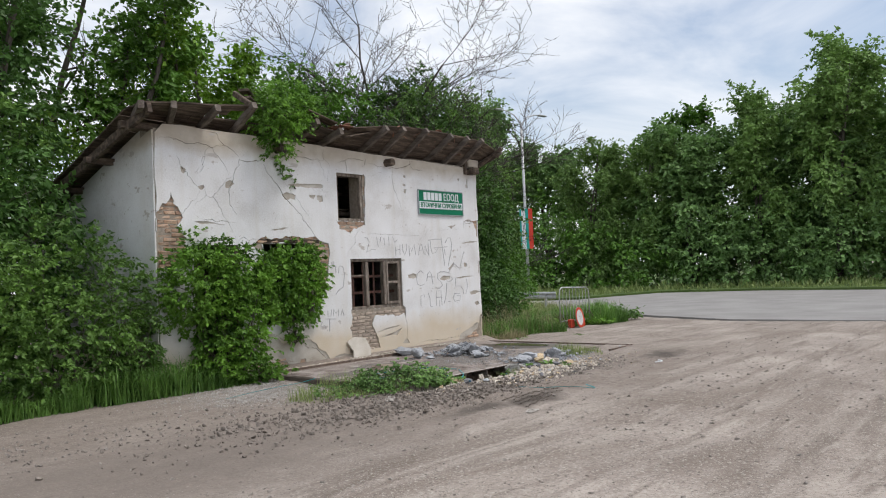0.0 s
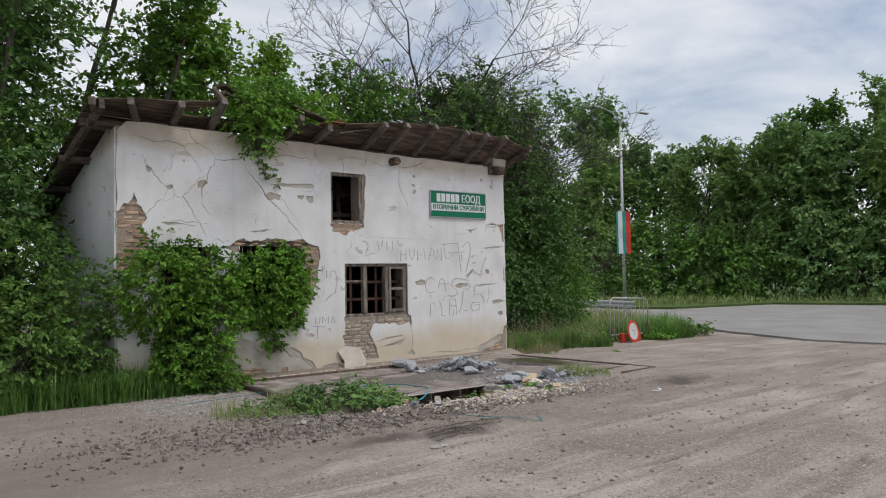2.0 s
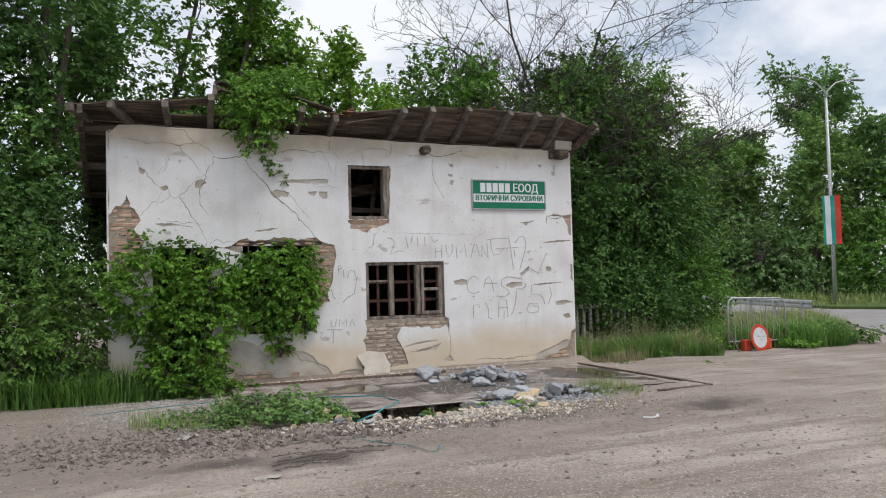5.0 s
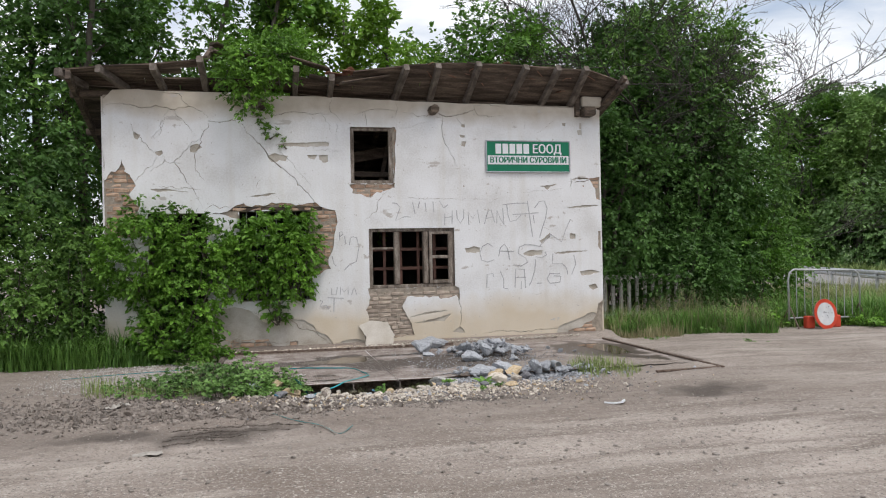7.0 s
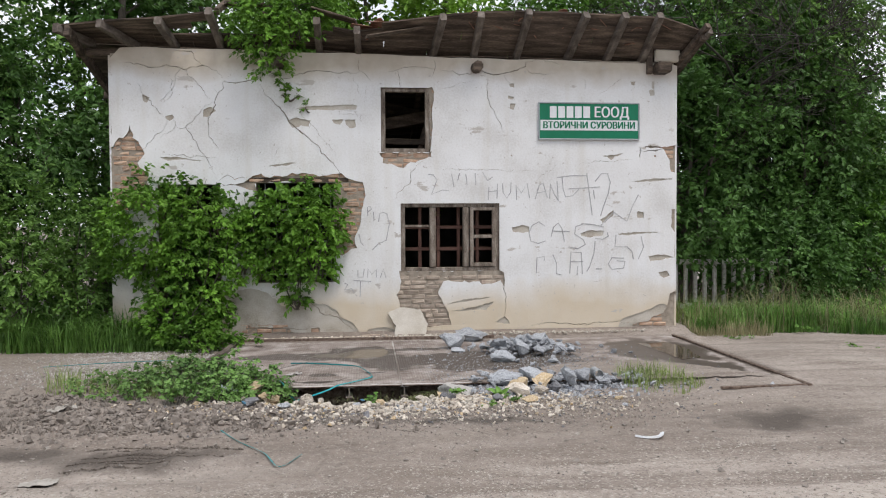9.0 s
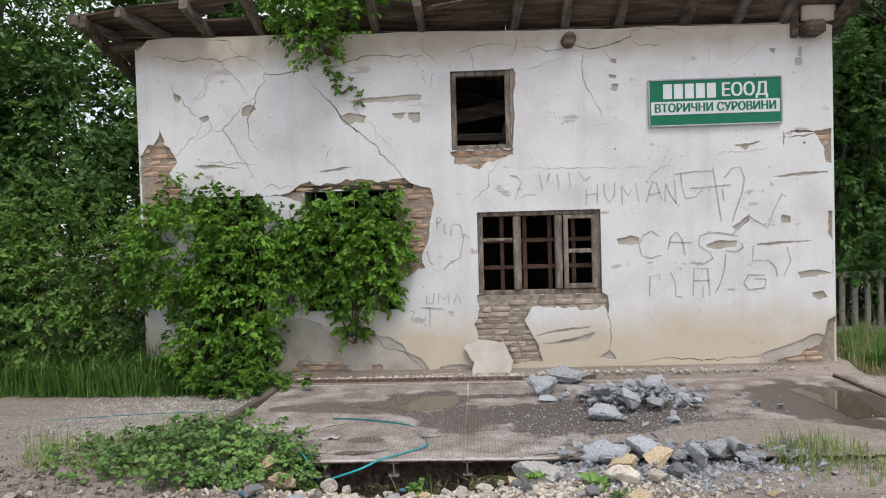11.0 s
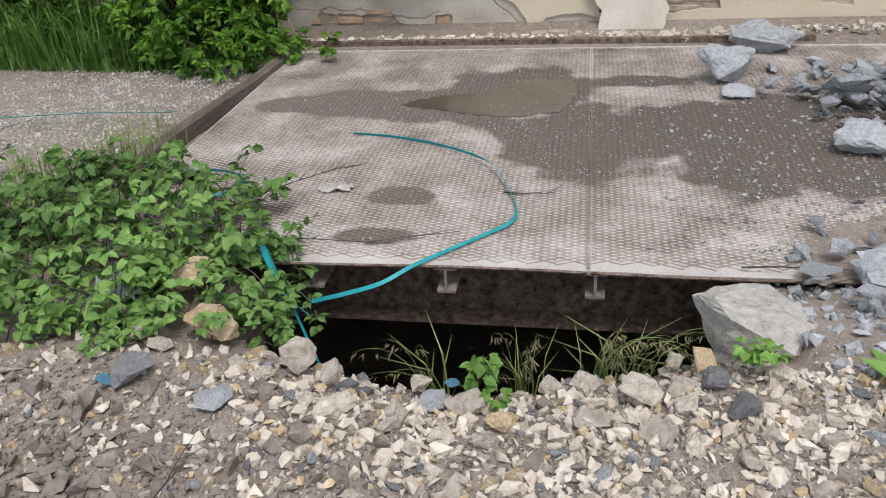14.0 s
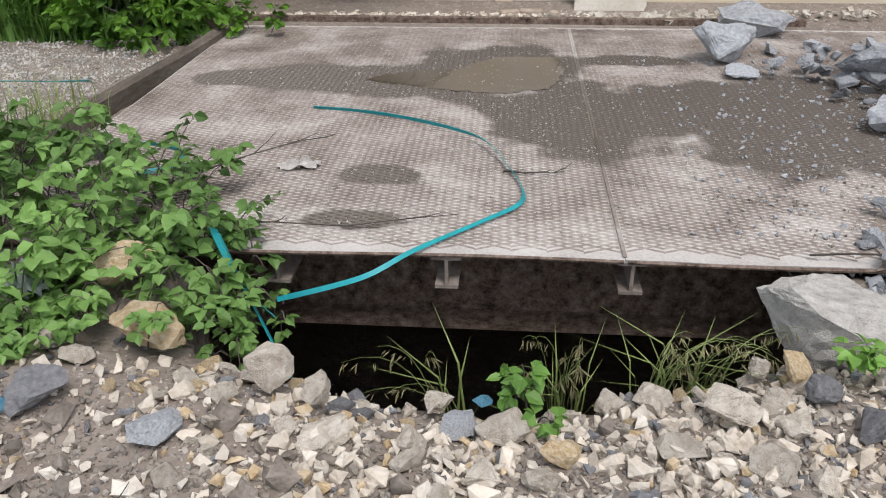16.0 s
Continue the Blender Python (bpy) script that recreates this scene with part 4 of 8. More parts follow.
def inside(p, ring):
    x, y = p
    hit = False
    for (x0, y0), (x1, y1) in zip(ring, ring[1:] + ring[:1]):
        if (y0 > y) != (y1 > y) and x < (x1 - x0) * (y - y0) / (y1 - y0) + x0:
            hit = not hit
    return hit


def sheet(outline, holes, y0, y1, name, grid=0.35):
    """A sheet of plaster with holes cut right through it, from y1 (back) to y0 (face)."""
    from mathutils.geometry import delaunay_2d_cdt

    rings = [outline] + holes
    vs, es = [], []
    for ring in rings:
        k = len(vs)
        vs.extend(Vector(p) for p in ring)
        es.extend((k + i, k + (i + 1) % len(ring)) for i in range(len(ring)))
    xs, zs = [p[0] for p in outline], [p[1] for p in outline]
    v2, _, f2, *_ = delaunay_2d_cdt(vs, es, [], 0, 1e-5)
    boxes = [(min(p[0] for p in h), max(p[0] for p in h), min(p[1] for p in h), max(p[1] for p in h)) for h in holes]
    keep = []
    for f in f2:
        cx, cz = sum(v2[i].x for i in f) / len(f), sum(v2[i].y for i in f) / len(f)
        if not inside((cx, cz), outline):
            continue
        if any(b[0] <= cx <= b[1] and b[2] <= cz <= b[3] and inside((cx, cz), h) for b, h in zip(boxes, holes)):
            continue
        keep.append(f)
    n = len(v2)
    verts = [(p.x, y0 + 0.006 * wob(p.x, p.y, 2.5), p.y) for p in v2] + [(p.x, y1, p.y) for p in v2]
    count = {}
    for f in keep:
        for a, b in zip(f, f[1:] + f[:1]):
            count[(a, b)] = 1
    faces = [tuple(f) for f in keep]
    for a, b in count:
        if (b, a) not in count:
            faces.append((b, a, a + n, b + n))
    me = bpy.data.meshes.new(name)
    me.from_pydata(verts, [], faces)
    me.materials.append(M_PLASTER)
    return me


rect = [[(a, max(b, BASE + 0.02)), (c, max(b, BASE + 0.02)), (c, d), (a, d)] for a, b, c, d in OPEN]
core = sheet([(HX0, BASE), (HX1, BASE), (HX1, 4.08), (HX0, 4.08)], rect, HY, HY + T, "wall_front")
core.materials.clear()
wall_front = put("wall_front", core, M_MORTAR, house, "brick wall core with pale mortar")
rect = [[(a, b), (c, b), (c, d), (a, d)] for a, b, c, d in OPEN]
edge_l = [(HX0 + 0.012 * math.sin(7 * z) + random.uniform(-0.008, 0.008), z) for z in np.arange(4.0, -0.3, -0.11)]
edge_r = [(HX1 + 0.015 * math.sin(5 * z) + random.uniform(-0.012, 0.006), z) for z in np.arange(-0.28, 4.05, 0.11)]
top_line = [(x, top(x) - 0.02 + 0.03 * wob(x, 1, 2.0)) for x in np.arange(HX1 - 0.1, HX0 + 0.05, -0.18)]
outline = edge_l + [(HX0 + 0.02, -0.32), (HX1 - 0.02, -0.32)] + edge_r + top_line
outline = [(float(a), float(b)) for a, b in outline]
CRACKS += hairlines(4, 7.9, 9.3, 2.75, 3.95, 5) + hairlines(3, 10.6, 11.2, 2.7, 3.9, 6) + hairlines(3, 12.4, 15.8, 3.5, 4.0, 7) + hairlines(2, 9.3, 11.0, -0.1, 0.6, 8)
SLITS = [crack(p, 100 + i, w) for i, (p, w) in enumerate(CRACKS)]
under_coat = sheet(outline, rect + FALLEN + SLITS, HY - 0.017, HY, "render_coat")
under_coat.materials.clear()
put("render_coat", under_coat, M_RENDER, wall_front, "rough grey-beige render")
facade = sheet(outline, rect + FALLEN + SPALL + SLITS, HY - 0.034, HY - 0.014, "plaster")
put("plaster", facade, M_PLASTER, wall_front, "flaking white plaster, cracked, with an ochre plinth")

# bare bricks in the fallen places
BRICK = {}


def brick_mesh(width, seed, material):
    key = (width, seed, material.name)
    if key not in BRICK:
        r = random.Random(seed * 7 + int(width * 100))
        g = Geo().box((0, 0, 0), (width, 0.06, 0.062), chamfer=0.013)
        g.v = [(x + r.uniform(-0.009, 0.009), y + r.uniform(-0.009, 0.009), z + r.uniform(-0.007, 0.007)) for x, y, z in g.v]
        me = g.mesh("brick")
        me.materials.append(material)
        BRICK[key] = me
    return BRICK[key]


random.seed(4)
for idx, ring in enumerate(FALLEN[:9]):
    x0, x1 = max(HX0 + 0.02, min(p[0] for p in ring) - 0.1), min(HX1 - 0.02, max(p[0] for p in ring) + 0.1)
    z0, z1 = min(p[1] for p in ring) - 0.03, max(p[1] for p in ring) + 0.04
    row = 0
    z = z0
    while z < z1:
        x = x0 - (0.12 if row % 2 else 0.0)
        while x < x1:
            w = random.choice((0.25, 0.25, 0.22, 0.12))
            cx = x + w / 2
            if cx + w / 2 < HX1 - 0.005 and cx - w / 2 > HX0 and not any(a < cx + w / 2 and c > cx - w / 2 and b < z + 0.03 and d > z - 0.03 for a, b, c, d in OPEN):
                if any(inside((cx + dx, z + dz), ring) for dx in (-w / 2, 0, w / 2) for dz in (-0.03, 0.03)):
                    me = brick_mesh(w - 0.014, random.randrange(7), M_ADOBE if idx == 2 else M_BRICK)
                    ob = new("brick", me)
                    ob.parent = wall_front
                    ob.location = (cx, HY + 0.021 + random.uniform(-0.012, 0.01), z + random.uniform(-0.006, 0.006))
                    ob.rotation_euler = (0, random.uniform(-0.03, 0.03), random.uniform(-0.03, 0.03))
            x += w
        z += 0.076
        row += 1


def beam(name, a, b, w, h, material, parent, label="", chamfer=0.012):
    """A squared timber from a to b, with slightly uneven faces."""
    a, b = Vector(a), Vector(b)
    d = b - a
    g = Geo()
    k = max(2, int(d.length / 0.4))
    q = d.to_track_quat("Y", "Z")
    ring = [(-w / 2 + chamfer, -h / 2), (w / 2 - chamfer, -h / 2), (w / 2, -h / 2 + chamfer), (w / 2, h / 2 - chamfer), (w / 2 - chamfer, h / 2), (-w / 2 + chamfer, h / 2), (-w / 2, h / 2 - chamfer), (-w / 2, -h / 2 + chamfer)]
    vs, fs = [], []
    for i in range(k + 1):
        c = a + d * (i / k)
        for x, z in ring:
            vs.append(c + q @ Vector((x * random.uniform(0.93, 1.05), 0, z * random.uniform(0.93, 1.05))))
    for i in range(k):
        for j in range(8):
            fs.append((i * 8 + j, i * 8 + (j + 1) % 8, (i + 1) * 8 + (j + 1) % 8, (i + 1) * 8 + j))
    fs += [tuple(range(8)), tuple(range(k * 8, k * 8 + 8))]
    g.add(vs, fs)
    return put(name, g, material, parent, label)


# window frames
def window(x0, z0, x1, z1, name):
    g = Geo()
    for c, s in (((x0 + 0.035, 0, (z0 + z1) / 2), (0.07, 0.09, z1 - z0)), ((x1 - 0.035, 0, (z0 + z1) / 2), (0.07, 0.09, z1 - z0)),
                 (((x0 + x1) / 2, 0, z0 + 0.03), (x1 - x0 - 0.14, 0.092, 0.06)), (((x0 + x1) / 2, 0, z1 - 0.03), (x1 - x0 - 0.14, 0.092, 0.06))):
        g.box((c[0], HY + 0.06, c[2]), s, chamfer=0.008)
    return g


upper = thing("window", (11.7, HY, 2.6), "small unglazed window opening with a grey weathered wooden frame")
upper.parent, upper.matrix_parent_inverse = house, Matrix.Translation(house.location).inverted()
put("frame", window(*OPEN[0], "frame"), M_FRAME, upper)
lower = thing("window", (12.4, HY, 0.71), "three-light window with peeling grey wooden casements and no glass")
lower.parent, lower.matrix_parent_inverse = house, Matrix.Translation(house.location).inverted()
put("frame", window(*OPEN[1], "frame"), M_FRAME, lower)
a, b, c, d = OPEN[1]
put("mullion", Geo().box((12.13, HY + 0.04, (b + d) / 2), (0.1, 0.1, d - b - 0.13), chamfer=0.01), M_FRAME, lower)
put("mullion", Geo().box((12.66, HY + 0.035, (b + d) / 2), (0.09, 0.11, d - b - 0.13), chamfer=0.01), M_FRAME, lower)
put("transom", Geo().box((11.88, HY + 0.05, 1.43), (0.385, 0.06, 0.04), chamfer=0.008), M_FRAME, lower)
sash = Geo()
for cx, cz, sx, sz in ((12.755, 1.25, 0.06, 0.95), (13.115, 1.25, 0.06, 0.95), (12.935, 1.7, 0.3, 0.05), (12.935, 0.81, 0.3, 0.06), (12.935, 1.26, 0.3, 0.055)):
    sash.box((cx, HY + 0.015, cz), (sx, 0.05, sz), chamfer=0.008)
put("sash", sash, M_FRAME, lower)
grille = thing("window_grille", (12.4, HY + 0.25, 0.71), "rusty brown flat-iron grille inside the window")
grille.parent, grille.matrix_parent_inverse = house, Matrix.Translation(house.location).inverted()
M_GRILLE = shader("grille_iron", ((0.09, 0.045, 0.034), (0.17, 0.09, 0.07)), scale=6, fine=50, rough=0.7, bump=0.2)
for x in (11.94, 12.24, 12.57, 12.88):
    put("upright", Geo().box((x, HY + 0.25, 1.25), (0.055, 0.02, 1.08)), M_GRILLE, grille)
for z in (1.41, 1.06):
    put("crossbar", Geo().box((12.41, HY + 0.235, z), (1.58, 0.01, 0.055)), M_GRILLE, grille)
vent = thing("window_grille", (10.0, HY + 0.1, 0.56), "thin iron grille behind the creeper")
vent.parent, vent.matrix_parent_inverse = house, Matrix.Translation(house.location).inverted()
for k in range(7):
    put("upright", Geo().tube([(9.5 + 0.17 * k, HY + 0.12, 0.56), (9.5 + 0.17 * k, HY + 0.12, 2.1)], [0.008, 0.008]), M_GALV, vent)
for z in (0.68, 1.2, 1.7):
    put("crossbar", Geo().box((9.975, HY + 0.135, z), (1.19, 0.008, 0.03)), M_GALV, vent)
put("lintel", Geo().box((9.95, HY + 0.05, 2.16), (1.72, 0.12, 0.075), chamfer=0.012), M_WOOD, house, "rotten wooden lintel")
beam("door_post", (8.8, HY + 0.02, -0.33), (8.8, HY + 0.02, 2.08), 0.08, 0.08, M_WOOD, house)

for p0, p1, w, h in (((10.9, 13.5, 3.05), (12.6, 13.9, 3.42), 0.1, 0.2), ((10.8, 13.3, 2.86), (12.6, 13.35, 2.82), 0.08, 0.1), ((11.2, 14.2, 3.6), (12.9, 14.4, 3.2), 0.1, 0.16), ((11.9, 13.2, 2.4), (12.25, 13.8, 3.6), 0.09, 0.09)):
    beam("fallen_timber", p0, p1, w, h, M_WOOD, house, "fallen roof timber in the upper room")

# roof: rafters, boards and scraps of tile
roof = thing("roof", (11.6, 13, 4.1), "sagging plank roof on dark rafters with a few clay tiles left", "roof")
roof.parent, roof.matrix_parent_inverse = house, Matrix.Translation(house.location).inverted()
EAVE = [(6.75, 4.31), (7.5, 4.4), (8.2, 4.45), (8.9, 4.55), (9.6, 4.56), (10.35, 4.5), (10.9, 4.36), (11.5, 4.45), (12.3, 4.56), (13.1, 4.63), (14.5, 4.61), (15.8, 4.58), (16.4, 4.36)]
EX, EZ = [p[0] for p in EAVE], [p[1] for p in EAVE]


def roof_at(x, y):
    """Height of the boards' underside: eave, wall line, then down to the back."""
    e = float(np.interp(x, EX, EZ))
    w = top(x) + 0.1
    if y < HY:
        return e + (w - e) * (y - 12.05) / (HY - 12.05)
    return w + (2.62 - w) * (y - HY) / (HB - HY) + 0.06 * wob(x, y, 0.8)


for x, out in ((6.95, -0.28), (7.6, -0.34), (8.19, -0.1), (8.88, -0.06), (10.37, 0.0), (10.98, -0.02), (12.15, 0.1), (12.81, 0.02), (13.5, 0.06), (14.33, 0.12), (14.98, 0.08), (15.56, 0.04), (16.2, 0.2)):
    tip = 11.98 + random.uniform(-0.06, 0.04)
    beam("rafter", (x, HY + 0.12, roof_at(x, HY) - 0.07), (x + out, tip, roof_at(x, tip) - 0.035), 0.1, 0.13, M_RAFTER, roof, "grey weathered rafter end")
for x in (7.4, 8.4, 9.6, 10.8, 12.0, 13.2, 14.4, 15.6):
    beam("rafter", (x, HY + T + 0.05, roof_at(x, HY + T) - 0.1), (x, HB - 0.2, roof_at(x, HB) - 0.1), 0.09, 0.11, M_WOOD, roof)
beam("wall_plate", (6.8, HY + 0.1, top(6.8) - 0.1), (9.2, HY + 0.1, top(9.2) - 0.09), 0.14, 0.12, M_WOOD, roof)


def plank(name, x0, x1, y0, y1, lift, parent, tilt=0.0):
    g = Geo()
    k = max(2, int((x1 - x0) / 0.3))
    vs, fs = [], []
    for i in range(k + 1):
        x = x0 + (x1 - x0) * i / k
        for y, dz in ((y0, 0), (y1, 0), (y1, 0.024), (y0, 0.024)):
            yy = y + random.uniform(-0.006, 0.006)
            vs.append((x, yy, roof_at(x, yy) + dz + lift + tilt * (x - x0)))
    for i in range(k):
        for j in range(4):
            fs.append((i * 4 + j, i * 4 + (j + 1) % 4, (i + 1) * 4 + (j + 1) % 4, (i + 1) * 4 + j))
    fs += [(0, 1, 2, 3), tuple(range(k * 4, k * 4 + 4))]
    g.add(vs, fs)
    return put(name, g, M_WOOD, parent)


for row in range(5):
    y0 = 12.05 + row * 0.155
    x = 6.78 + random.uniform(-0.05, 0.05)
    while x < 16.3:
        w = random.uniform(1.0, 2.6)
        x1 = min(x + w, 16.45 + random.uniform(-0.15, 0))
        gap = 9.05 < (x + x1) / 2 < 10.25 and row < 3
        short = row < 1 and 10.9 < (x + x1) / 2 < 12.0
        if not gap and not short:
            plank("board", x, x1 - 0.008, y0 + random.uniform(-0.02, 0), y0 + 0.148, random.uniform(0.03, 0.045), roof)
        x = x1
row = 0
y = 12.85
while y < HB + 0.3:
    for x0, x1 in ((6.75, 9.0), (9.0, 10.3), (10.3, 13.4), (13.4, 16.4)):
        if not (x0 == 9.0 and y < 15.5):
            plank("board", x0, x1 - 0.01, y, y + 0.42, random.uniform(0.03, 0.05), roof)
    y += 0.43
# side verge timbers and the brackets on the gable
beam("verge_beam", (6.82, 12.0, roof_at(6.82, 12.05) - 0.05), (6.82, HB + 0.2, roof_at(6.82, HB) - 0.05), 0.08, 0.16, M_WOOD, roof)
for y in (12.75, 14.0, 15.2, 16.4):
    beam("purlin_end", (6.7, y, roof_at(7, y) - 0.16), (7.3, y, roof_at(7, y) - 0.16), 0.12, 0.12, M_WOOD, roof)
beam("verge_beam", (16.32, 12.0, roof_at(16.3, 12.05) - 0.03), (16.32, HB, roof_at(16.3, HB) - 0.05), 0.08, 0.14, M_WOOD, roof)
beam("brace", (16.35, 11.9, 4.5), (16.1, 12.75, 3.98), 0.09, 0.09, M_WOOD, roof)
# broken timbers above the collapsed part
beam("broken_board", (9.0, 12.5, 4.98), (10.0, 13.2, 4.82), 0.2, 0.05, M_WOOD, roof)
beam("broken_board", (8.98, 12.4, 4.82), (9.9, 13.0, 4.68), 0.18, 0.05, M_WOOD, roof)
beam("broken_board", (8.9, 12.15, 4.62), (8.98, 12.75, 4.95), 0.08, 0.1, M_WOOD, roof)
beam("broken_board", (11.1, 11.98, 4.25), (12.1, 12.3, 4.5), 0.16, 0.03, M_WOOD, roof)
beam("broken_board", (10.3, 12.3, 4.72), (10.95, 12.2, 4.52), 0.3, 0.03, M_WOOD, roof)
# beam stubs through the wall
for x, z, r in ((12.83, 3.93, 0.09), (9.78, 3.95, 0.09)):
    stub = Geo().tube([(x, HY + 0.2, z), (x, HY - 0.05, z), (x + 0.01, HY - 0.24, z), (x + 0.01, HY - 0.25, z)], [r, r, r * 0.93, r * 0.6], 9)
    put("beam_stub", stub, M_WOOD, house, "round grey beam end")
put("beam_stub", Geo().box((15.84, HY - 0.12, 3.95), (0.24, 0.34, 0.17), chamfer=0.03), M_WOOD, house, "squared grey beam end")
put("bracket_block", Geo().box((15.66, HY - 0.06, 4.1), (0.09, 0.08, 0.46), chamfer=0.01), M_WOOD, house)
put("corner_plaster", Geo().box((15.95, HY - 0.06, 4.16), (0.42, 0.1, 0.2), chamfer=0.02), M_PLASTER, house)
random.seed(11)
for k in range(46):
    x = random.choice((random.uniform(10.75, 11.6), random.uniform(12.6, 13.6), random.uniform(15.4, 16.2), random.uniform(13.5, 15.4)))
    y = random.uniform(12.1, 12.6)
    g = Geo()
    n = 6
    vs = []
    for i in range(n + 1):
        a = math.pi * (0.15 + 0.7 * i / n)
        for r in (0.085, 0.072):
            for s in (-0.15, 0.15):
                vs.append((math.cos(a) * r, s, math.sin(a) * r * 0.55))
    fs = []
    for i in range(n):
        p, q = i * 4, i * 4 + 4
        fs += [(p, p + 1, q + 1, q), (p + 2, q + 2, q + 3, p + 3), (p, q, q + 2, p + 2), (p + 1, p + 3, q + 3, q + 1)]
    fs += [(0, 2, 3, 1), (n * 4, n * 4 + 1, n * 4 + 3, n * 4 + 2)]
    m = pose(x, y, roof_at(x, y) + 0.06 + random.uniform(0, 0.04), random.uniform(-40, 10), random.uniform(-12, 12), random.uniform(-90, 90))
    g.add([m @ Vector(v) for v in vs], fs)
    put("tile", g, M_TILE, roof)

# ---- trees ----


def tree(name, at, height, spread, seed, leaves, leaf, material, label, trunks=1, low=0.25, bare=0.0, bark=M_BARK, thick=0.02, flat=1.0, sway=0.06):
    """A tree with tapered trunks, limbs and twigs, and leaves in clumps round the twigs."""
    r = random.Random(seed)
    q = np.random.default_rng(seed)
    ob = thing(name, at, label, "tree" if name == "tree" else "bush")
    wood = Geo()
    tips = []
    for t in range(trunks):
        p = Vector(at) + Vector((r.uniform(-0.25, 0.25), r.uniform(-0.25, 0.25), -0.1)) * (trunks > 1) * spread * 0.5
        lean = Vector((r.uniform(-1, 1), r.uniform(-1, 1), 0)) * (0.16 if trunks > 1 else 0.06)
        h = height * r.uniform(0.8, 0.95)
        n = 9
        pts = [p.copy()]
        for i in range(n):
            p = p + Vector((r.uniform(-1, 1) * sway * h / n * 2, r.uniform(-1, 1) * sway * h / n * 2, h / n)) + lean * h / n
            pts.append(p.copy())
        r0 = thick * height / math.sqrt(trunks)
        rad = [r0 * (1 - 0.85 * i / n) + 0.008 for i in range(n + 1)]
        wood.tube(pts, rad, 7)
        limbs = int(14 / trunks) + 5
        for k in range(limbs):
            f = low + (0.98 - low) * (k + r.random()) / limbs
            i = min(n - 1, int(f * n))
            b = pts[i].lerp(pts[i + 1], f * n - i)
            a = r.uniform(0, 6.283)
            ln = spread * (1.05 - 0.6 * f) * r.uniform(0.55, 1.1)
            way = Vector((math.cos(a), math.sin(a), r.uniform(0.15, 0.9) * (0.5 + f))).normalized()
            lp = [b.copy()]
            for s in range(5):
                way = (way + Vector((r.uniform(-1, 1), r.uniform(-1, 1), r.uniform(-0.5, 0.8))) * 0.22).normalized()
                b = b + way * ln / 5
                lp.append(b.copy())
            rr = rad[i] * (0.3 if bare else 0.45)
            wood.tube(lp, [rr * (1 - 0.17 * s) for s in range(6)], 5)
            for s in (2, 3, 4, 5):
                for _ in range(3 if bare else 2):
                    w2 = (way + Vector((r.uniform(-1, 1), r.uniform(-1, 1), r.uniform(-0.3, 0.9))) * 0.9).normalized()
                    l2 = ln * r.uniform(0.25, 0.5)
                    m = lp[s] + w2 * l2 * 0.5 + Vector((r.uniform(-1, 1), r.uniform(-1, 1), r.uniform(-1, 1))) * l2 * 0.1
                    e = lp[s] + w2 * l2
                    wood.tube([lp[s], m, e], [rr * 0.32, rr * 0.22, 0.006 if bare else rr * 0.1], 3 if not bare else 4)
                    tips += [m, e, lp[s]]
                    if bare:
                        for _ in range(3):
                            w3 = (w2 + Vector((r.uniform(-1, 1), r.uniform(-1, 1), r.uniform(-0.2, 1))) * 0.8).normalized()
                            wood.tube([m.lerp(e, r.random()), e + w3 * l2 * 0.6], [0.009, 0.004], 3)
    put("trunk", wood, bark, ob, smooth=True, normals=False)
    if leaves:
        tp = np.array([list(t) for t in tips])
        pick = q.integers(0, len(tp), leaves // 11)
        a = tp[pick] + q.normal(size=(len(pick), 3)) * spread * 0.09
        w = a - (np.array(at) + [0, 0, height * 0.45])
        w[:, 2] *= 0.5
        w = w / (np.linalg.norm(w, axis=1)[:, None] + 1e-6) + q.normal(size=w.shape) * 0.55
        c, d = sprays(a, w, spread * 0.2, 11, q)
        ok = c[:, 2] > at[2] + 0.1
        c, d = c[ok], d[ok]
        put("crown", leaf_mesh("crown", c, leaf * 1.12, q, material, way=d), material, ob)
    return ob


G0 = -0.4
tree("tree", (5.6, 17.5, G0), 11.5, 2.8, 1, 12500, 0.14, M_LEAF_DARK, "tall thin-stemmed tree with loose green crown", trunks=3, low=0.4, sway=0.05)
tree("tree", (2.6, 16.5, G0), 11.5, 3.4, 2, 10000, 0.14, M_LEAF_DARK, "tall dark green tree beside the house", trunks=2, low=0.12)
tree("tree", (7.6, 20.5, G0), 12.5, 2.8, 3, 11000, 0.14, M_LEAF, "slender tree with grey stems", trunks=3, low=0.35, sway=0.05)
tree("tree", (-1.5, 18, G0), 12, 4, 4, 11000, 0.16, M_LEAF_DARK, "dense dark green tree in the thicket", trunks=2, low=0.1)
tree("tree", (9.0, 17.7, G0), 9.8, 1.9, 17, 11000, 0.13, M_LEAF, "slim leafy tree rising behind the roof", trunks=2, low=0.45)
tree("tree", (4.0, 14.6, G0), 5.5, 2.4, 5, 13000, 0.11, M_LEAF_DARK, "dark leafy tree beside the gable", trunks=3, low=0.08)
tree("tree", (12.6, 18.2, G0), 9.6, 2.2, 6, 15000, 0.13, M_LEAF_LIGHT, "bright green young tree behind the roof", trunks=3, low=0.3)
tree("tree", (16.0, 19.6, G0), 8.6, 2.6, 7, 12000, 0.13, M_LEAF, "green tree behind the roof", trunks=3, low=0.3)
tree("tree", (18.2, 19.5, G0), 9.2, 2.8, 8, 15000, 0.12, M_LEAF_DARK, "bushy dark tree behind the house", trunks=3, low=0.1)
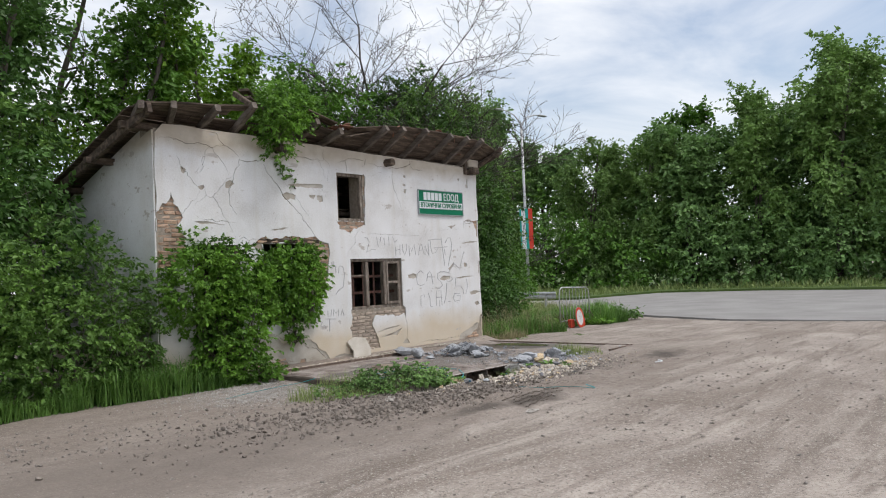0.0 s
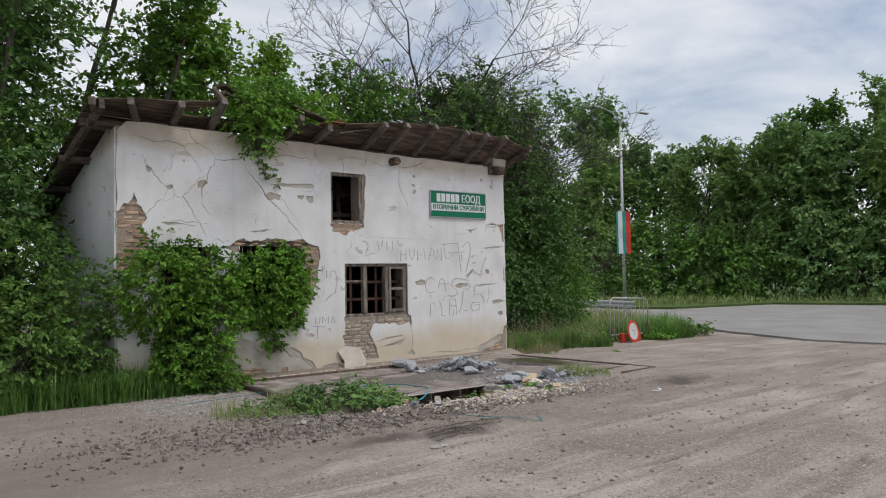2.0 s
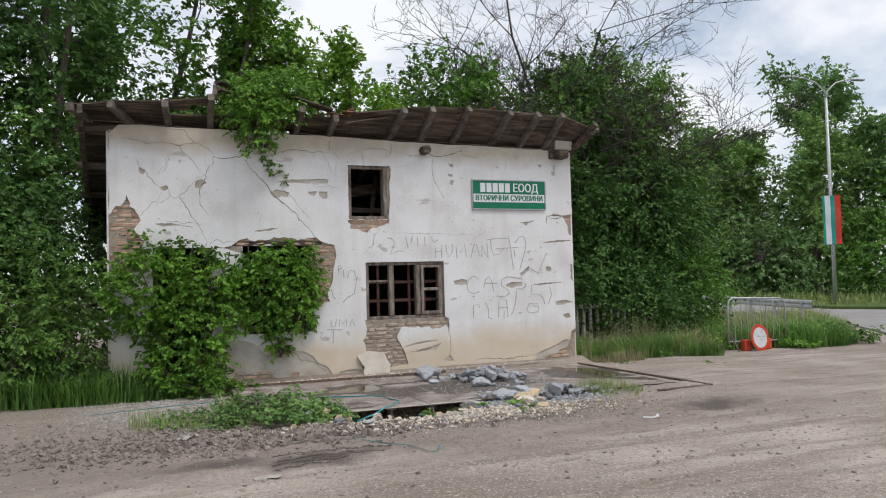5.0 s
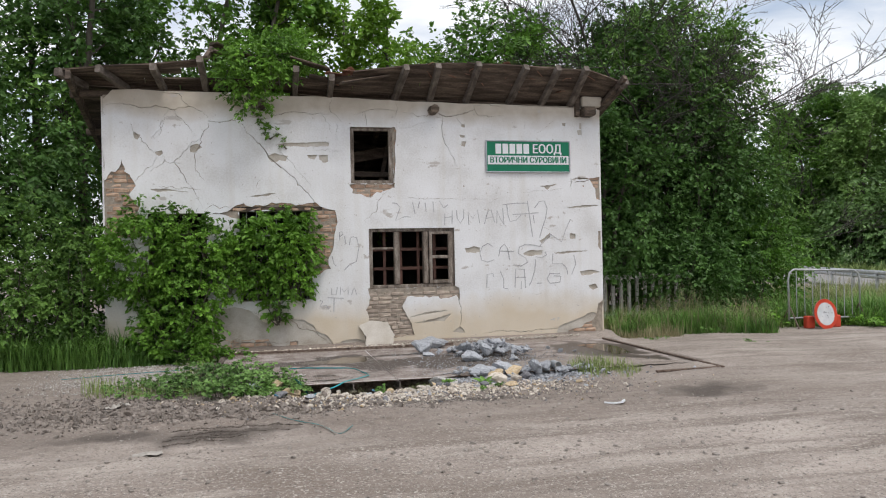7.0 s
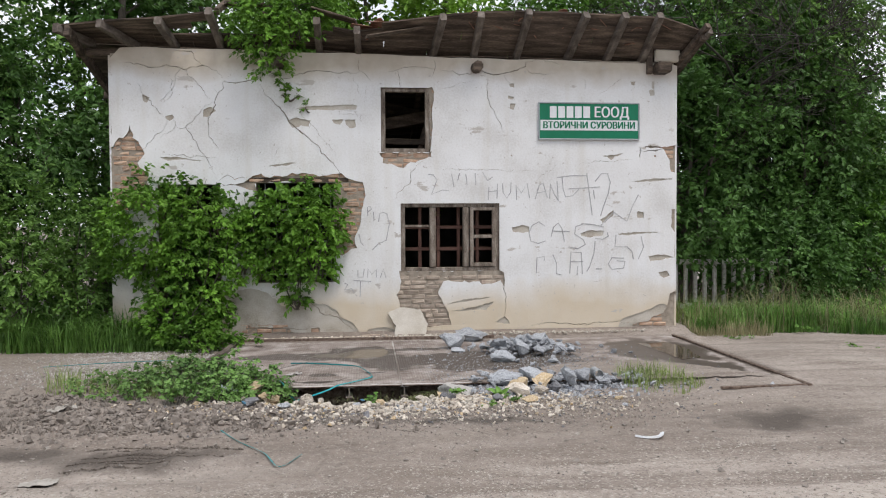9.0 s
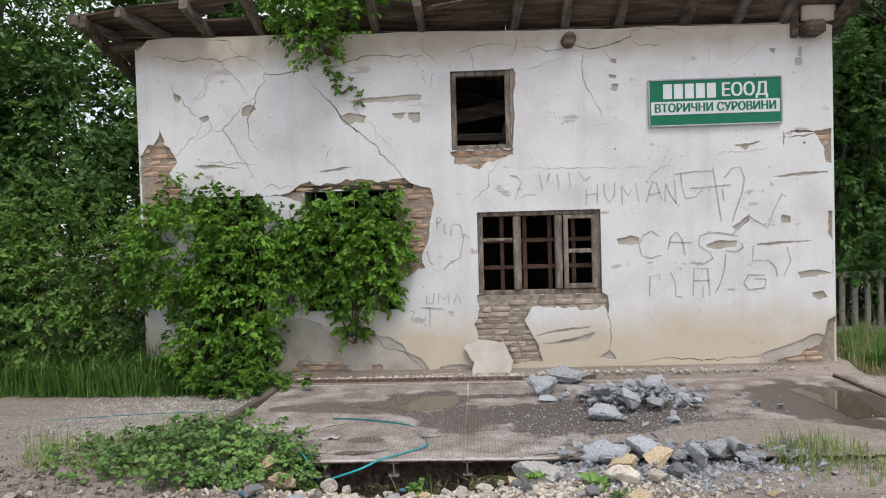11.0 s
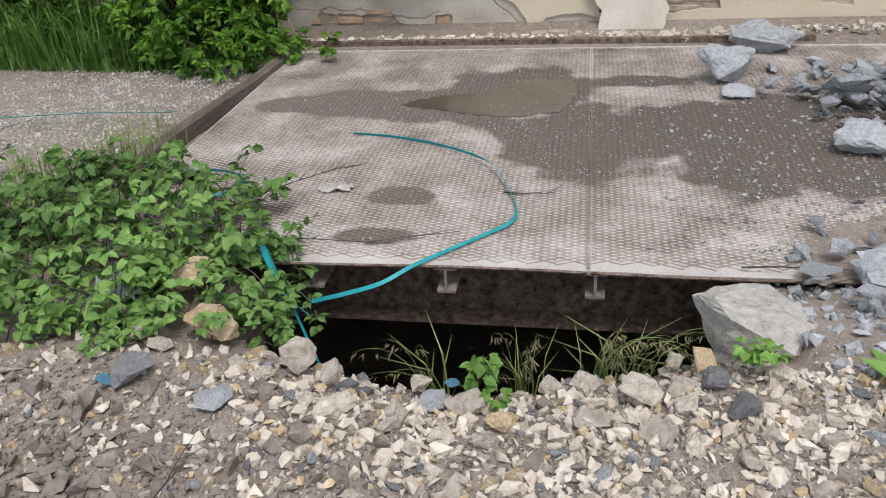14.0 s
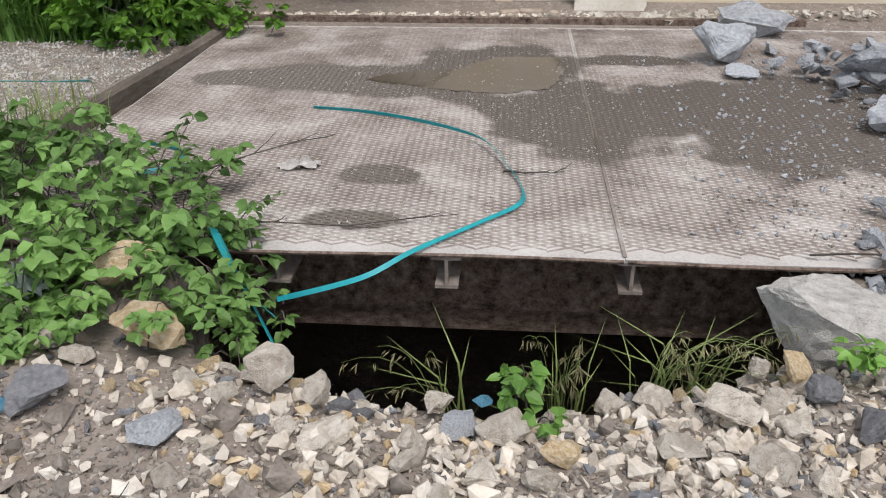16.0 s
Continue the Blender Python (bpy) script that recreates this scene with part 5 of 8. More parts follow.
tree("tree", (20.1, 17.6, G0), 9.6, 2.6, 9, 22000, 0.12, M_LEAF_DARK, "large bushy green tree behind the house corner", trunks=4, low=0.04)
tree("tree", (21.8, 18.6, G0), 8.0, 2.0, 10, 13000, 0.12, M_LEAF, "bushy green tree at the lot corner", trunks=3, low=0.04)
tree("tree", (17.9, 16.2, G0), 5.4, 2.0, 12, 11000, 0.11, M_LEAF_DARK, "dark shrub against the house", trunks=3, low=0.04)


def bare_tree(at, height, seed, label, stems=2, lean=(0, 0), thick=0.012):
    """A leafless tree: crooked stems that fork again and again into fine spreading twigs."""
    r = random.Random(seed)
    ob = thing("tree", at, label, "tree")
    wood, fine_wood = Geo(), Geo()

    def grow(p, way, length, rad, depth):
        n = 4 if depth < 2 else 3
        pts, rads = [p.copy()], [rad]
        for k in range(n):
            way = (way + Vector((r.uniform(-1, 1), r.uniform(-1, 1), r.uniform(-0.3, 0.5))) * 0.2).normalized()
            p = p + way * length / n
            pts.append(p.copy())
            rads.append(rad * (1 - 0.4 * (k + 1) / n))
        (fine_wood if depth > 1 else wood).tube(pts, rads, (7, 6, 5, 4, 3, 3)[depth])
        if depth >= 5 or rad < 0.006:
            return
        for k in range(1, n + 1):
            for _ in range(2 if k == n else r.choice((0, 1, 1, 2))):
                side = Vector((r.uniform(-1, 1), r.uniform(-1, 1), r.uniform(-0.35, 0.6))).normalized()
                grow(pts[k], (way * 0.75 + side * 0.8).normalized(), length * r.uniform(0.45, 0.68), max(rads[k] * r.uniform(0.45, 0.62), 0.0075), depth + 1)

    for _ in range(stems):
        way = Vector((r.uniform(-0.25, 0.25) + lean[0], r.uniform(-0.2, 0.2) + lean[1], 1)).normalized()
        grow(Vector(at) + Vector((r.uniform(-0.3, 0.3), r.uniform(-0.3, 0.3), -0.1)), way, height * 0.5, height * thick, 0)
    put("trunk", wood, M_DEAD, ob, smooth=True, normals=False)
    put("twig_tangle", fine_wood, M_DEAD, ob, "fine bare twigs", smooth=True, normals=False)["kind"] = "stuff"
    return ob


bare_tree((21.0, 20.6, G0), 13.4, 21, "bare dead tree with wide fine grey branches", stems=3, lean=(0.0, -0.05))
bare_tree((20.6, 18.4, G0), 10.0, 23, "bare dead tree with crooked grey stems", stems=1, lean=(-0.05, 0))
bare_tree((22.2, 18.2, G0), 7.8, 25, "leaning dead tree with thin pale twigs", stems=1, lean=(0.1, -0.05), thick=0.009)
# woods beyond the road
kinds = []
for k in range(5):
    kinds.append(tree("tree", (58 + 3 * k, 24 - 8 * k, -0.35), 13.5 + 0.6 * k, 4.6, 30 + k, 19000, 0.28, (M_FAR, M_FAR, M_LEAF, M_FAR_PALE, M_FAR)[k], "tall leafy tree in the wood across the road", trunks=2, low=0.05))
    tagged(kinds[-1], group="wood across the road")
r = random.Random(77)
for row, (n, xo) in enumerate(((19, 57), (18, 64))):
    for k in range(n):
        y = -42 + 6.2 * k + r.uniform(-1.5, 1.5)
        x = xo - 0.25 * max(0, y - 22) - 0.05 * min(0, y) + r.uniform(-2, 2)
        s = r.uniform(0.78, 1.0) * (1.1 if y < 14 else 0.93) * (1.12 if row else 1)
        if y > 38:
            s *= 1.12
        src = kinds[r.randrange(5)]
        ob = copy_thing(src, Matrix())
        ob.matrix_basis = pose(x, y, -0.4, 0, 0, r.uniform(0, 360)) @ Matrix.Diagonal((s, s, s * r.uniform(0.9, 1.1), 1))

# ---- creeper, bushes and grass ----
def mass(name, blobs, count, leaf, material, label, category, seed, stems=14, detail=False, shell=0.62, clumps=8, reach=4.0):
    """Foliage filling ellipsoids (centre, radii), denser towards the outside, on thin stems."""
    q = np.random.default_rng(seed)
    r = random.Random(seed)
    base = blobs[0]
    ob = thing(name, (base[0], base[1], -0.4), label, category)
    vol = np.array([b[3] * b[4] + b[4] * b[5] + b[3] * b[5] for b in blobs])
    n = (count // clumps * vol / vol.sum()).astype(int)
    cs, outs = [], []
    for b, k in zip(blobs, n):
        d = q.normal(size=(k, 3))
        d /= np.linalg.norm(d, axis=1)[:, None]
        rad = shell + (1.06 - shell) * q.random(k) ** 0.6
        rad *= 1 + 0.42 * np.array([noise.noise(Vector(x * 2.3) + Vector((seed, b[0], b[1]))) for x in d])
        c = np.array(b[:3]) + d * rad[:, None] * np.array(b[3:6])
        w = d * [1, 1, 0.5] + [0, 0, 0.15] + q.normal(size=(k, 3)) * 0.4
        c, w = sprays(c, w, leaf * reach, clumps, q)
        cs.append(c)
        outs.append(w)
    c, w = np.concatenate(cs), np.concatenate(outs)
    ok = c[:, 2] > -0.38
    c, w = c[ok], w[ok]
    put("foliage", leaf_mesh("leaves", c, leaf * 1.1, q, material, detail=detail, way=w), material, ob)
    if stems:
        g = Geo()
        for _ in range(stems):
            b = r.choice(blobs)
            a = r.uniform(0, 6.28)
            e = Vector((b[0] + b[3] * 0.9 * math.cos(a), b[1] + b[4] * 0.9 * math.sin(a), b[2] + b[5] * r.uniform(-0.2, 0.95)))
            s = Vector((b[0] + r.uniform(-0.3, 0.3) * b[3], b[1] + r.uniform(-0.3, 0.3) * b[4], max(-0.4, b[2] - b[5])))
            m = s.lerp(e, 0.55) + Vector((r.uniform(-0.15, 0.15), r.uniform(-0.15, 0.15), 0.2 * b[5]))
            g.tube([s, m, e], [0.012, 0.008, 0.003], 4)
        put("stem_tangle", g, M_BARK, ob)["kind"] = "stuff"
    return ob


mass("creeper", [(8.1, 12.35, 1.4, 0.95, 0.4, 0.85), (8.5, 12.3, 0.75, 0.62, 0.42, 0.95), (7.75, 12.25, 1.45, 0.6, 0.4, 0.65), (8.3, 12.2, 0.05, 0.68, 0.42, 0.6),
                 (8.8, 12.4, 1.55, 0.4, 0.28, 0.45), (8.55, 11.95, -0.2, 0.5, 0.4, 0.3)], 15000, 0.066, M_IVY,
     "dense green creeper covering the doorway of the house", "creeper", 51, reach=1.8, detail=True, stems=40)
mass("creeper", [(9.95, 12.4, 1.5, 0.72, 0.3, 0.62), (10.3, 12.42, 1.3, 0.4, 0.25, 0.7), (9.6, 12.42, 1.3, 0.42, 0.22, 0.62), (9.98, 12.5, 0.62, 0.2, 0.14, 0.4), (10.0, 12.52, 0.3, 0.1, 0.08, 0.16), (9.15, 12.45, 1.2, 0.25, 0.2, 0.5)], 8500, 0.066, M_IVY,
     "green creeper hanging over a barred window", "creeper", 52, reach=1.8, detail=True, stems=30)
mass("creeper", [(9.55, 12.35, 4.5, 0.5, 0.45, 0.4), (9.6, 12.25, 4.15, 0.26, 0.25, 0.4), (9.85, 12.6, 4.85, 0.7, 0.6, 0.35), (10.05, 12.35, 4.55, 0.32, 0.3, 0.3), (10.3, 12.9, 5.0, 0.5, 0.5, 0.4)], 6500, 0.07, M_IVY,
     "creeper spilling over the collapsed eave", "creeper", 53, reach=2.6, stems=20)
mass("creeper", [(9.92, 12.52, 3.48, 0.1, 0.05, 0.12), (9.85, 12.55, 3.75, 0.12, 0.06, 0.12), (10.2, 12.56, 3.3, 0.05, 0.03, 0.1)], 260, 0.06, M_IVY, "thin trailing shoot of creeper on the plaster", "creeper", 54, reach=1.0, stems=6)
mass("bush", [(5.9, 12.9, 1.0, 1.3, 0.8, 1.35), (4.6, 13.1, 0.95, 1.2, 0.9, 1.3), (3.2, 13.2, 1.0, 1.3, 1.0, 1.4), (6.75, 12.7, 0.75, 0.4, 0.5, 1.1), (5.3, 12.7, 0.5, 1.5, 0.6, 1.0), (1.4, 13.4, 1.0, 1.5, 1.1, 1.5)], 31000, 0.076, M_LEAF_MID,
     "large overgrown green bush beside the gable", "bush", 55, reach=2.6, stems=30)
mass("bush", [(5.0, 15.0, 1.6, 1.7, 1.0, 2.2), (2.0, 15.0, 2.2, 2.2, 1.2, 2.6), (6.3, 15.8, 2.2, 0.6, 1.6, 2.0), (-1.5, 15.0, 1.8, 2.2, 1.5, 2.4), (2.0, 20.5, 3.4, 3.6, 1.2, 4.2), (7.5, 21.5, 3.0, 2.5, 1.0, 4.0), (-4.5, 19.5, 3.4, 3.6, 1.5, 4.4), (3.0, 16.2, 4.6, 2.0, 1.1, 2.8)], 40000, 0.12, M_LEAF_DARK, "dark thicket beside the house", "bush", 56, stems=20)
mass("bush", [(19.3, 14.8, 0.35, 0.9, 0.7, 0.95), (19.5, 15.3, 0.5, 1.1, 0.8, 1.1), (17.5, 15.9, 1.3, 0.9, 0.5, 0.6), (20.4, 15.9, 0.7, 1.3, 0.8, 1.4)], 10500, 0.1, M_LEAF_DARK, "dark bush behind the tall grass", "bush", 57, stems=14)
mass("bush", [(22.0, 16.4, 0.8, 1.1, 0.9, 1.4), (23.0, 17.6, 0.8, 1.0, 1.0, 1.3)], 7000, 0.1, M_LEAF, "leafy green bush at the lot's edge", "bush", 58, stems=14)
mass("bush", [(20.6, 16.6, 2.9, 1.8, 1.2, 1.9), (18.9, 17.0, 3.3, 1.6, 1.2, 2.4), (21.6, 17.2, 2.4, 1.1, 1.1, 2.0), (19.7, 17.6, 5.3, 1.8, 1.4, 1.5), (17.4, 17.2, 4.6, 1.2, 1.0, 1.5), (22.0, 18.8, 5.6, 1.6, 1.2, 2.2)], 25000, 0.115, M_LEAF_DARK, "tall leafy thicket behind the house corner", "bush", 59, stems=30)
mass("bush", [(4.6, 15.4, 3.1, 1.7, 0.8, 2.3), (2.0, 15.6, 3.2, 2.0, 0.9, 2.6), (6.2, 16.4, 3.2, 0.8, 1.0, 2.0), (-1.0, 16.0, 3.0, 2.0, 1.0, 2.6)], 17000, 0.1, M_LEAF_MID, "dense green thicket behind the bushes", "bush", 61, stems=20)
mass("bush", [(22.3, 17.6, 4.2, 1.5, 1.2, 2.7), (21.0, 17.4, 6.3, 1.6, 1.2, 1.7), (22.7, 17.0, 1.5, 1.1, 1.0, 1.7), (19.4, 17.2, 6.0, 1.2, 1.0, 1.3)], 14500, 0.1, M_LEAF_MID, "tall mixed green thicket at the lot's corner", "bush", 62, stems=40)
mass("bush", [(11.5, 18.6, 4.2, 2.6, 1.0, 1.5), (15.0, 18.7, 4.3, 2.6, 1.0, 1.4), (8.8, 18.8, 4.0, 1.8, 1.0, 1.6)], 16000, 0.12, M_LEAF_LIGHT, "bright green thicket behind the roof", "bush", 60, stems=20)
for k, (x, y) in enumerate(((55, 10), (55, 0), (54.5, 20), (52.5, 31), (49, 42), (56, -10), (57, -22), (44, 52), (38, 60), (30, 60))):
    ob = mass("bush", [(x, y, 1.6, 2.4, 6.2, 2.6), (x + 3, y + 3, 3.0, 2.5, 5, 4.0)], 6000, 0.3, M_LEAF if k % 2 else M_FAR, "dark undergrowth along the wood's edge", "bush", 70 + k, stems=8)
    tagged(ob, group="undergrowth across the road")


def meadow(name, ring, count, height, width, material, label, seed, lean=0.5, where=None):
    """Blades of grass scattered inside an outline."""
    q = np.random.default_rng(seed)
    x0, x1, y0, y1 = min(p[0] for p in ring), max(p[0] for p in ring), min(p[1] for p in ring), max(p[1] for p in ring)
    pts = []
    while len(pts) < count:
        x, y = q.uniform(x0, x1), q.uniform(y0, y1)
        if inside((x, y), ring) and (noise.noise(Vector((x * 1.7, y * 1.7, seed))) > -0.25 or q.random() < 0.25):
            pts.append((x, y, lot(x, y) - 0.01))
    pts = np.array(pts)
    h = height * q.uniform(0.25, 1.25, len(pts)) * (1 + 0.9 * np.array([noise.noise(Vector((p[0] * 0.9, p[1] * 0.9, seed))) for p in pts]))
    me = blades_mesh(name, pts, h, width, q, material, lean)
    return tagged(new(name, me), label, "grass", kind="stuff")


ISLAND = [(16.35, 12.75), (18, 12.75), (19.6, 12.95), (21.9, 13.05), (22.2, 12.7), (23.4, 12.3), (24.9, 13.0), (27, 15.0), (31, 19), (36, 25), (30, 26), (24, 20), (17, 16)]
meadow("grass", ISLAND, 20000, 0.4, 0.007, M_GRASS, "tall fresh green grass at the lot's edge", 1, lean=1.5)
meadow("grass", [(16.4, 12.6), (19.8, 12.3), (20.2, 13.6), (17, 14.2)], 8000, 0.4, 0.007, M_WEED, "tall seeding grass beside the house", 2, lean=0.9)
meadow("grass", [(20.5, 13.1), (21.9, 13.1), (22.2, 12.6), (23.4, 12.2), (24.6, 12.9), (26, 14.8), (22, 15), (20.5, 14.5)], 8000, 0.55, 0.008, M_WEED, "rank grass round the barrier", 3, lean=0.9)
meadow("grass", [(-3, 12.0), (3, 11.9), (6.0, 11.95), (8.0, 11.75), (8.6, 11.8), (8.3, 12.3), (6.8, 12.7), (-3, 13.0)], 15000, 0.5, 0.008, M_WEED, "green grass at the foot of the bush", 4, lean=1.1)
meadow("grass", [(16.3, 12.3), (17.6, 12.2), (17.6, 12.7), (16.3, 12.7)], 700, 0.2, 0.005, M_STRAW, "dry yellow grass tuft by the house corner", 5)
meadow("grass", [(13.95, 8.5), (14.5, 8.3), (14.9, 8.7), (14.6, 9.4), (14.0, 9.3)], 700, 0.22, 0.0035, M_GRASS, "fine grass tuft at the deck's edge", 6, lean=0.8)
meadow("grass", [(7.6, 9.0), (9.0, 8.6), (9.2, 9.3), (9.05, 10.0), (8.2, 9.9), (7.4, 9.6)], 900, 0.26, 0.004, M_GRASS, "fine grass among the weeds", 7, lean=0.8)
meadow("grass", [(8.55, 9.3), (9.0, 9.25), (9.05, 10.4), (8.75, 10.5)], 320, 0.3, 0.003, M_GRASS, "thin grass along the timber kerb", 11, lean=0.8)
meadow("grass", [(45.5, -45), (56, -45), (56, 30), (49.5, 48), (44.5, 48), (39.5, 27), (42.0, 24), (48.3, 22.5), (48.9, 16), (47, 9), (45.8, 0)], 18000, 0.55, 0.05, M_GRASS, "green verge across the road", 8)

meadow("grass", ISLAND, 2600, 0.75, 0.0035, M_STRAW, "pale seeding grass stalks at the lot's edge", 9, lean=0.8)
meadow("grass", [(16.4, 12.5), (19.8, 12.3), (20.2, 13.6), (17, 14.2)], 1200, 0.7, 0.0035, M_STRAW, "pale seeding grass stalks beside the house", 10, lean=0.8)


def weed(name, at, radius, height, count, leaf, material, label, seed, detail=True, drop=0.0):
    """Arching stems with three-fingered leaves along them; drop: how far the outer stems hang down."""
    q = np.random.default_rng(seed)
    r = random.Random(seed)
    ob = thing(name, at, label, "weed")
    g, c, w, o = Geo(), [], [], []
    for k in range(max(4, count // 14)):
        a, d = r.uniform(0, 6.28), radius * math.sqrt(r.random())
        s = Vector((at[0] + d * math.cos(a), at[1] + d * math.sin(a), at[2]))
        h = height * r.uniform(0.45, 1.15) * (1 - 0.45 * d / radius)
        b = r.uniform(0, 6.28)
        way = Vector((math.cos(b), math.sin(b), 0))
        reach = h * r.uniform(0.3, 1.1)
        pts = [s + way * reach * f + Vector((0, 0, h * (1.7 * f - 0.8 * f * f) - drop * f * f)) for f in (0, 0.25, 0.5, 0.75, 1)]
        g.tube(pts, [0.0035, 0.003, 0.0025, 0.002, 0.001], 3)
        for i in range(5):
            f = r.uniform(0.2, 1)
            j = min(3, int(f * 4))
            p = pts[j].lerp(pts[j + 1], f * 4 - j)
            b = r.uniform(0, 6.28)
            out = (Vector((math.cos(b), math.sin(b), r.uniform(-0.3, 0.4))) + way * 0.3).normalized()
            size = Vector((-out.y, out.x, 0))
            tip = p + out * leaf * r.uniform(0.4, 1.0)
            for turn in ((0,), (1.1,), (-1.1,)):
                v = out * math.cos(turn[0]) + size * math.sin(turn[0])
                c.append(list(tip))
                w.append([v.x * 2.2, v.y * 2.2, v.z * 2.2 - 0.3])
                o.append([r.uniform(-0.5, 0.5), r.uniform(-0.5, 0.5) - 0.2, 1.6])
    put("stalk_tangle", g, M_BARK, ob)["kind"] = "stuff"
    put("foliage", leaf_mesh("foliage", np.array(c), leaf, q, material, detail=detail, way=np.array(w), out=np.array(o), slim=1.25), material, ob)
    return ob


weed("weed", (9.2, 9.05, -0.36), 0.75, 0.44, 2600, 0.052, M_BRAMBLE, "bramble-like weeds sprawling over the pit's corner", 81)
weed("weed", (9.85, 8.82, -0.38), 0.42, 0.3, 1300, 0.046, M_BRAMBLE, "leafy weeds hanging over the pit", 82, drop=0.08)
weed("weed", (10.16, 8.78, -0.5), 0.22, 0.22, 520, 0.038, M_BRAMBLE, "trailing bramble leaves over the pit's corner", 92, drop=0.16)
weed("weed", (8.5, 9.2, -0.37), 0.7, 0.26, 1000, 0.045, M_BRAMBLE, "leafy weeds on the dirt", 83)
weed("weed", (9.55, 8.55, -0.37), 0.3, 0.16, 420, 0.036, M_BRAMBLE, "low leafy weeds before the bramble", 93)
dock = thing("weed", (12.47, 8.33, -0.36), "broad-leaved dock plant between stones", "weed")
qd = np.random.default_rng(84)
ad = qd.uniform(0, 6.283, 13)
put("foliage", leaf_mesh("foliage", np.tile([12.47, 8.33, -0.35], (13, 1)) + qd.normal(size=(13, 3)) * 0.012, 0.15, qd, M_WEED, detail=True, way=np.stack([2.5 * np.cos(ad), 2.5 * np.sin(ad), qd.uniform(0.4, 2.0, 13)], 1), out=np.tile([0, 0, 2.0], (13, 1)), slim=0.62), M_WEED, dock)
weed("weed", (12.05, 8.42, -0.33), 0.07, 0.08, 44, 0.04, M_WEED, "small green weed at the block", 85)
weed("weed", (11.13, 8.3, -0.4), 0.07, 0.14, 66, 0.04, M_WEED, "small weed at the pit's edge", 86)
weed("weed", (12.32, 7.88, -0.36), 0.09, 0.1, 160, 0.022, M_WEED, "low weed in the gravel", 87)
weed("weed", (9.25, 12.1, -0.33), 0.25, 0.25, 150, 0.06, M_IVY, "weed at the wall's foot", 88)
weed("weed", (12.58, 8.05, -0.36), 0.08, 0.08, 110, 0.022, M_WEED, "low weed in the gravel", 89)
weed("weed", (24.0, 13.3, -0.45), 1.1, 0.7, 1400, 0.09, M_WEED, "rank leafy weeds by the road", 90, detail=False)
weed("weed", (18.4, 13.3, -0.42), 0.9, 0.4, 700, 0.07, M_WEED, "leafy weeds in the grass beside the house", 94, detail=False)
weed("weed", (20.3, 13.7, -0.42), 0.9, 0.55, 900, 0.08, M_IVY, "leafy weeds in the grass by the barrier", 95, detail=False)
weed("weed", (17.0, 12.0, -0.39), 0.3, 0.12, 90, 0.035, M_WEED, "low weeds by the deck's corner", 96, detail=False)
weed("weed", (18.2, 11.0, -0.4), 0.3, 0.1, 90, 0.035, M_WEED, "low weeds on the dirt lot", 97, detail=False)
weed("weed", (22.35, 12.75, -0.42), 0.45, 0.3, 500, 0.08, M_IVY, "leafy weeds at the barrier's foot", 91, detail=False)
# brome grass nodding over the pit's rim
for k, (x, y, lean, count) in enumerate(((10.93, 8.42, -0.7, 6), (11.24, 8.48, -0.2, 12), (11.5, 8.52, 0.7, 14), (11.62, 8.56, 0.9, 9))):
    r = random.Random(200 + k)
    q = np.random.default_rng(200 + k)
    ob = thing("wild_oat", (x, y, -0.62), "nodding wild oat grass growing in the pit", "grass")
    g, s, d = Geo(), [], []
    for _ in range(count):
        h, e = r.uniform(0.2, 0.34), lean * r.uniform(0.05, 0.3) + r.uniform(-0.1, 0.1)
        p0 = Vector((x + r.uniform(-0.04, 0.04), y + r.uniform(-0.03, 0.03), -0.62))
        w = Vector((e, r.uniform(-0.1, 0.08), 0))
        arch = [p0 + w * (f / 7) ** 1.5 + Vector((0, 0, h * (2.3 * f / 7 - 1.45 * (f / 7) ** 2))) for f in range(8)]
        g.tube(arch, [0.0014 - 0.0001 * f for f in range(8)], 3)
        for _ in range(9):
            s.append(list(arch[4].lerp(arch[7], r.random())))
            d.append([e * 1.5 + r.uniform(-0.5, 0.5), r.uniform(-0.4, 0.4), -1.0])
    put("stalk_tangle", g, M_GRASS, ob)["kind"] = "stuff"
    put("spikelet_spray", leaf_mesh("spikelet_spray", np.array(s), 0.036, q, M_STRAW, way=np.array(d), slim=0.24), M_STRAW, ob)["kind"] = "stuff"
    roots = np.array([[x + r.uniform(-0.06, 0.06), y + r.uniform(-0.03, 0.03), -0.62] for _ in range(count)])
    put("blade_tuft", blades_mesh("blade_tuft", roots, q.uniform(0.2, 0.4, count), 0.0035, q, M_GRASS, 1.1), M_GRASS, ob)["kind"] = "stuff"

# ---- weighbridge deck over the pit ----
deck = thing("weighbridge_deck", (11.4, 10.6, -0.37), "dusty rusted tread-plate deck of an old weighbridge over a pit", "deck")


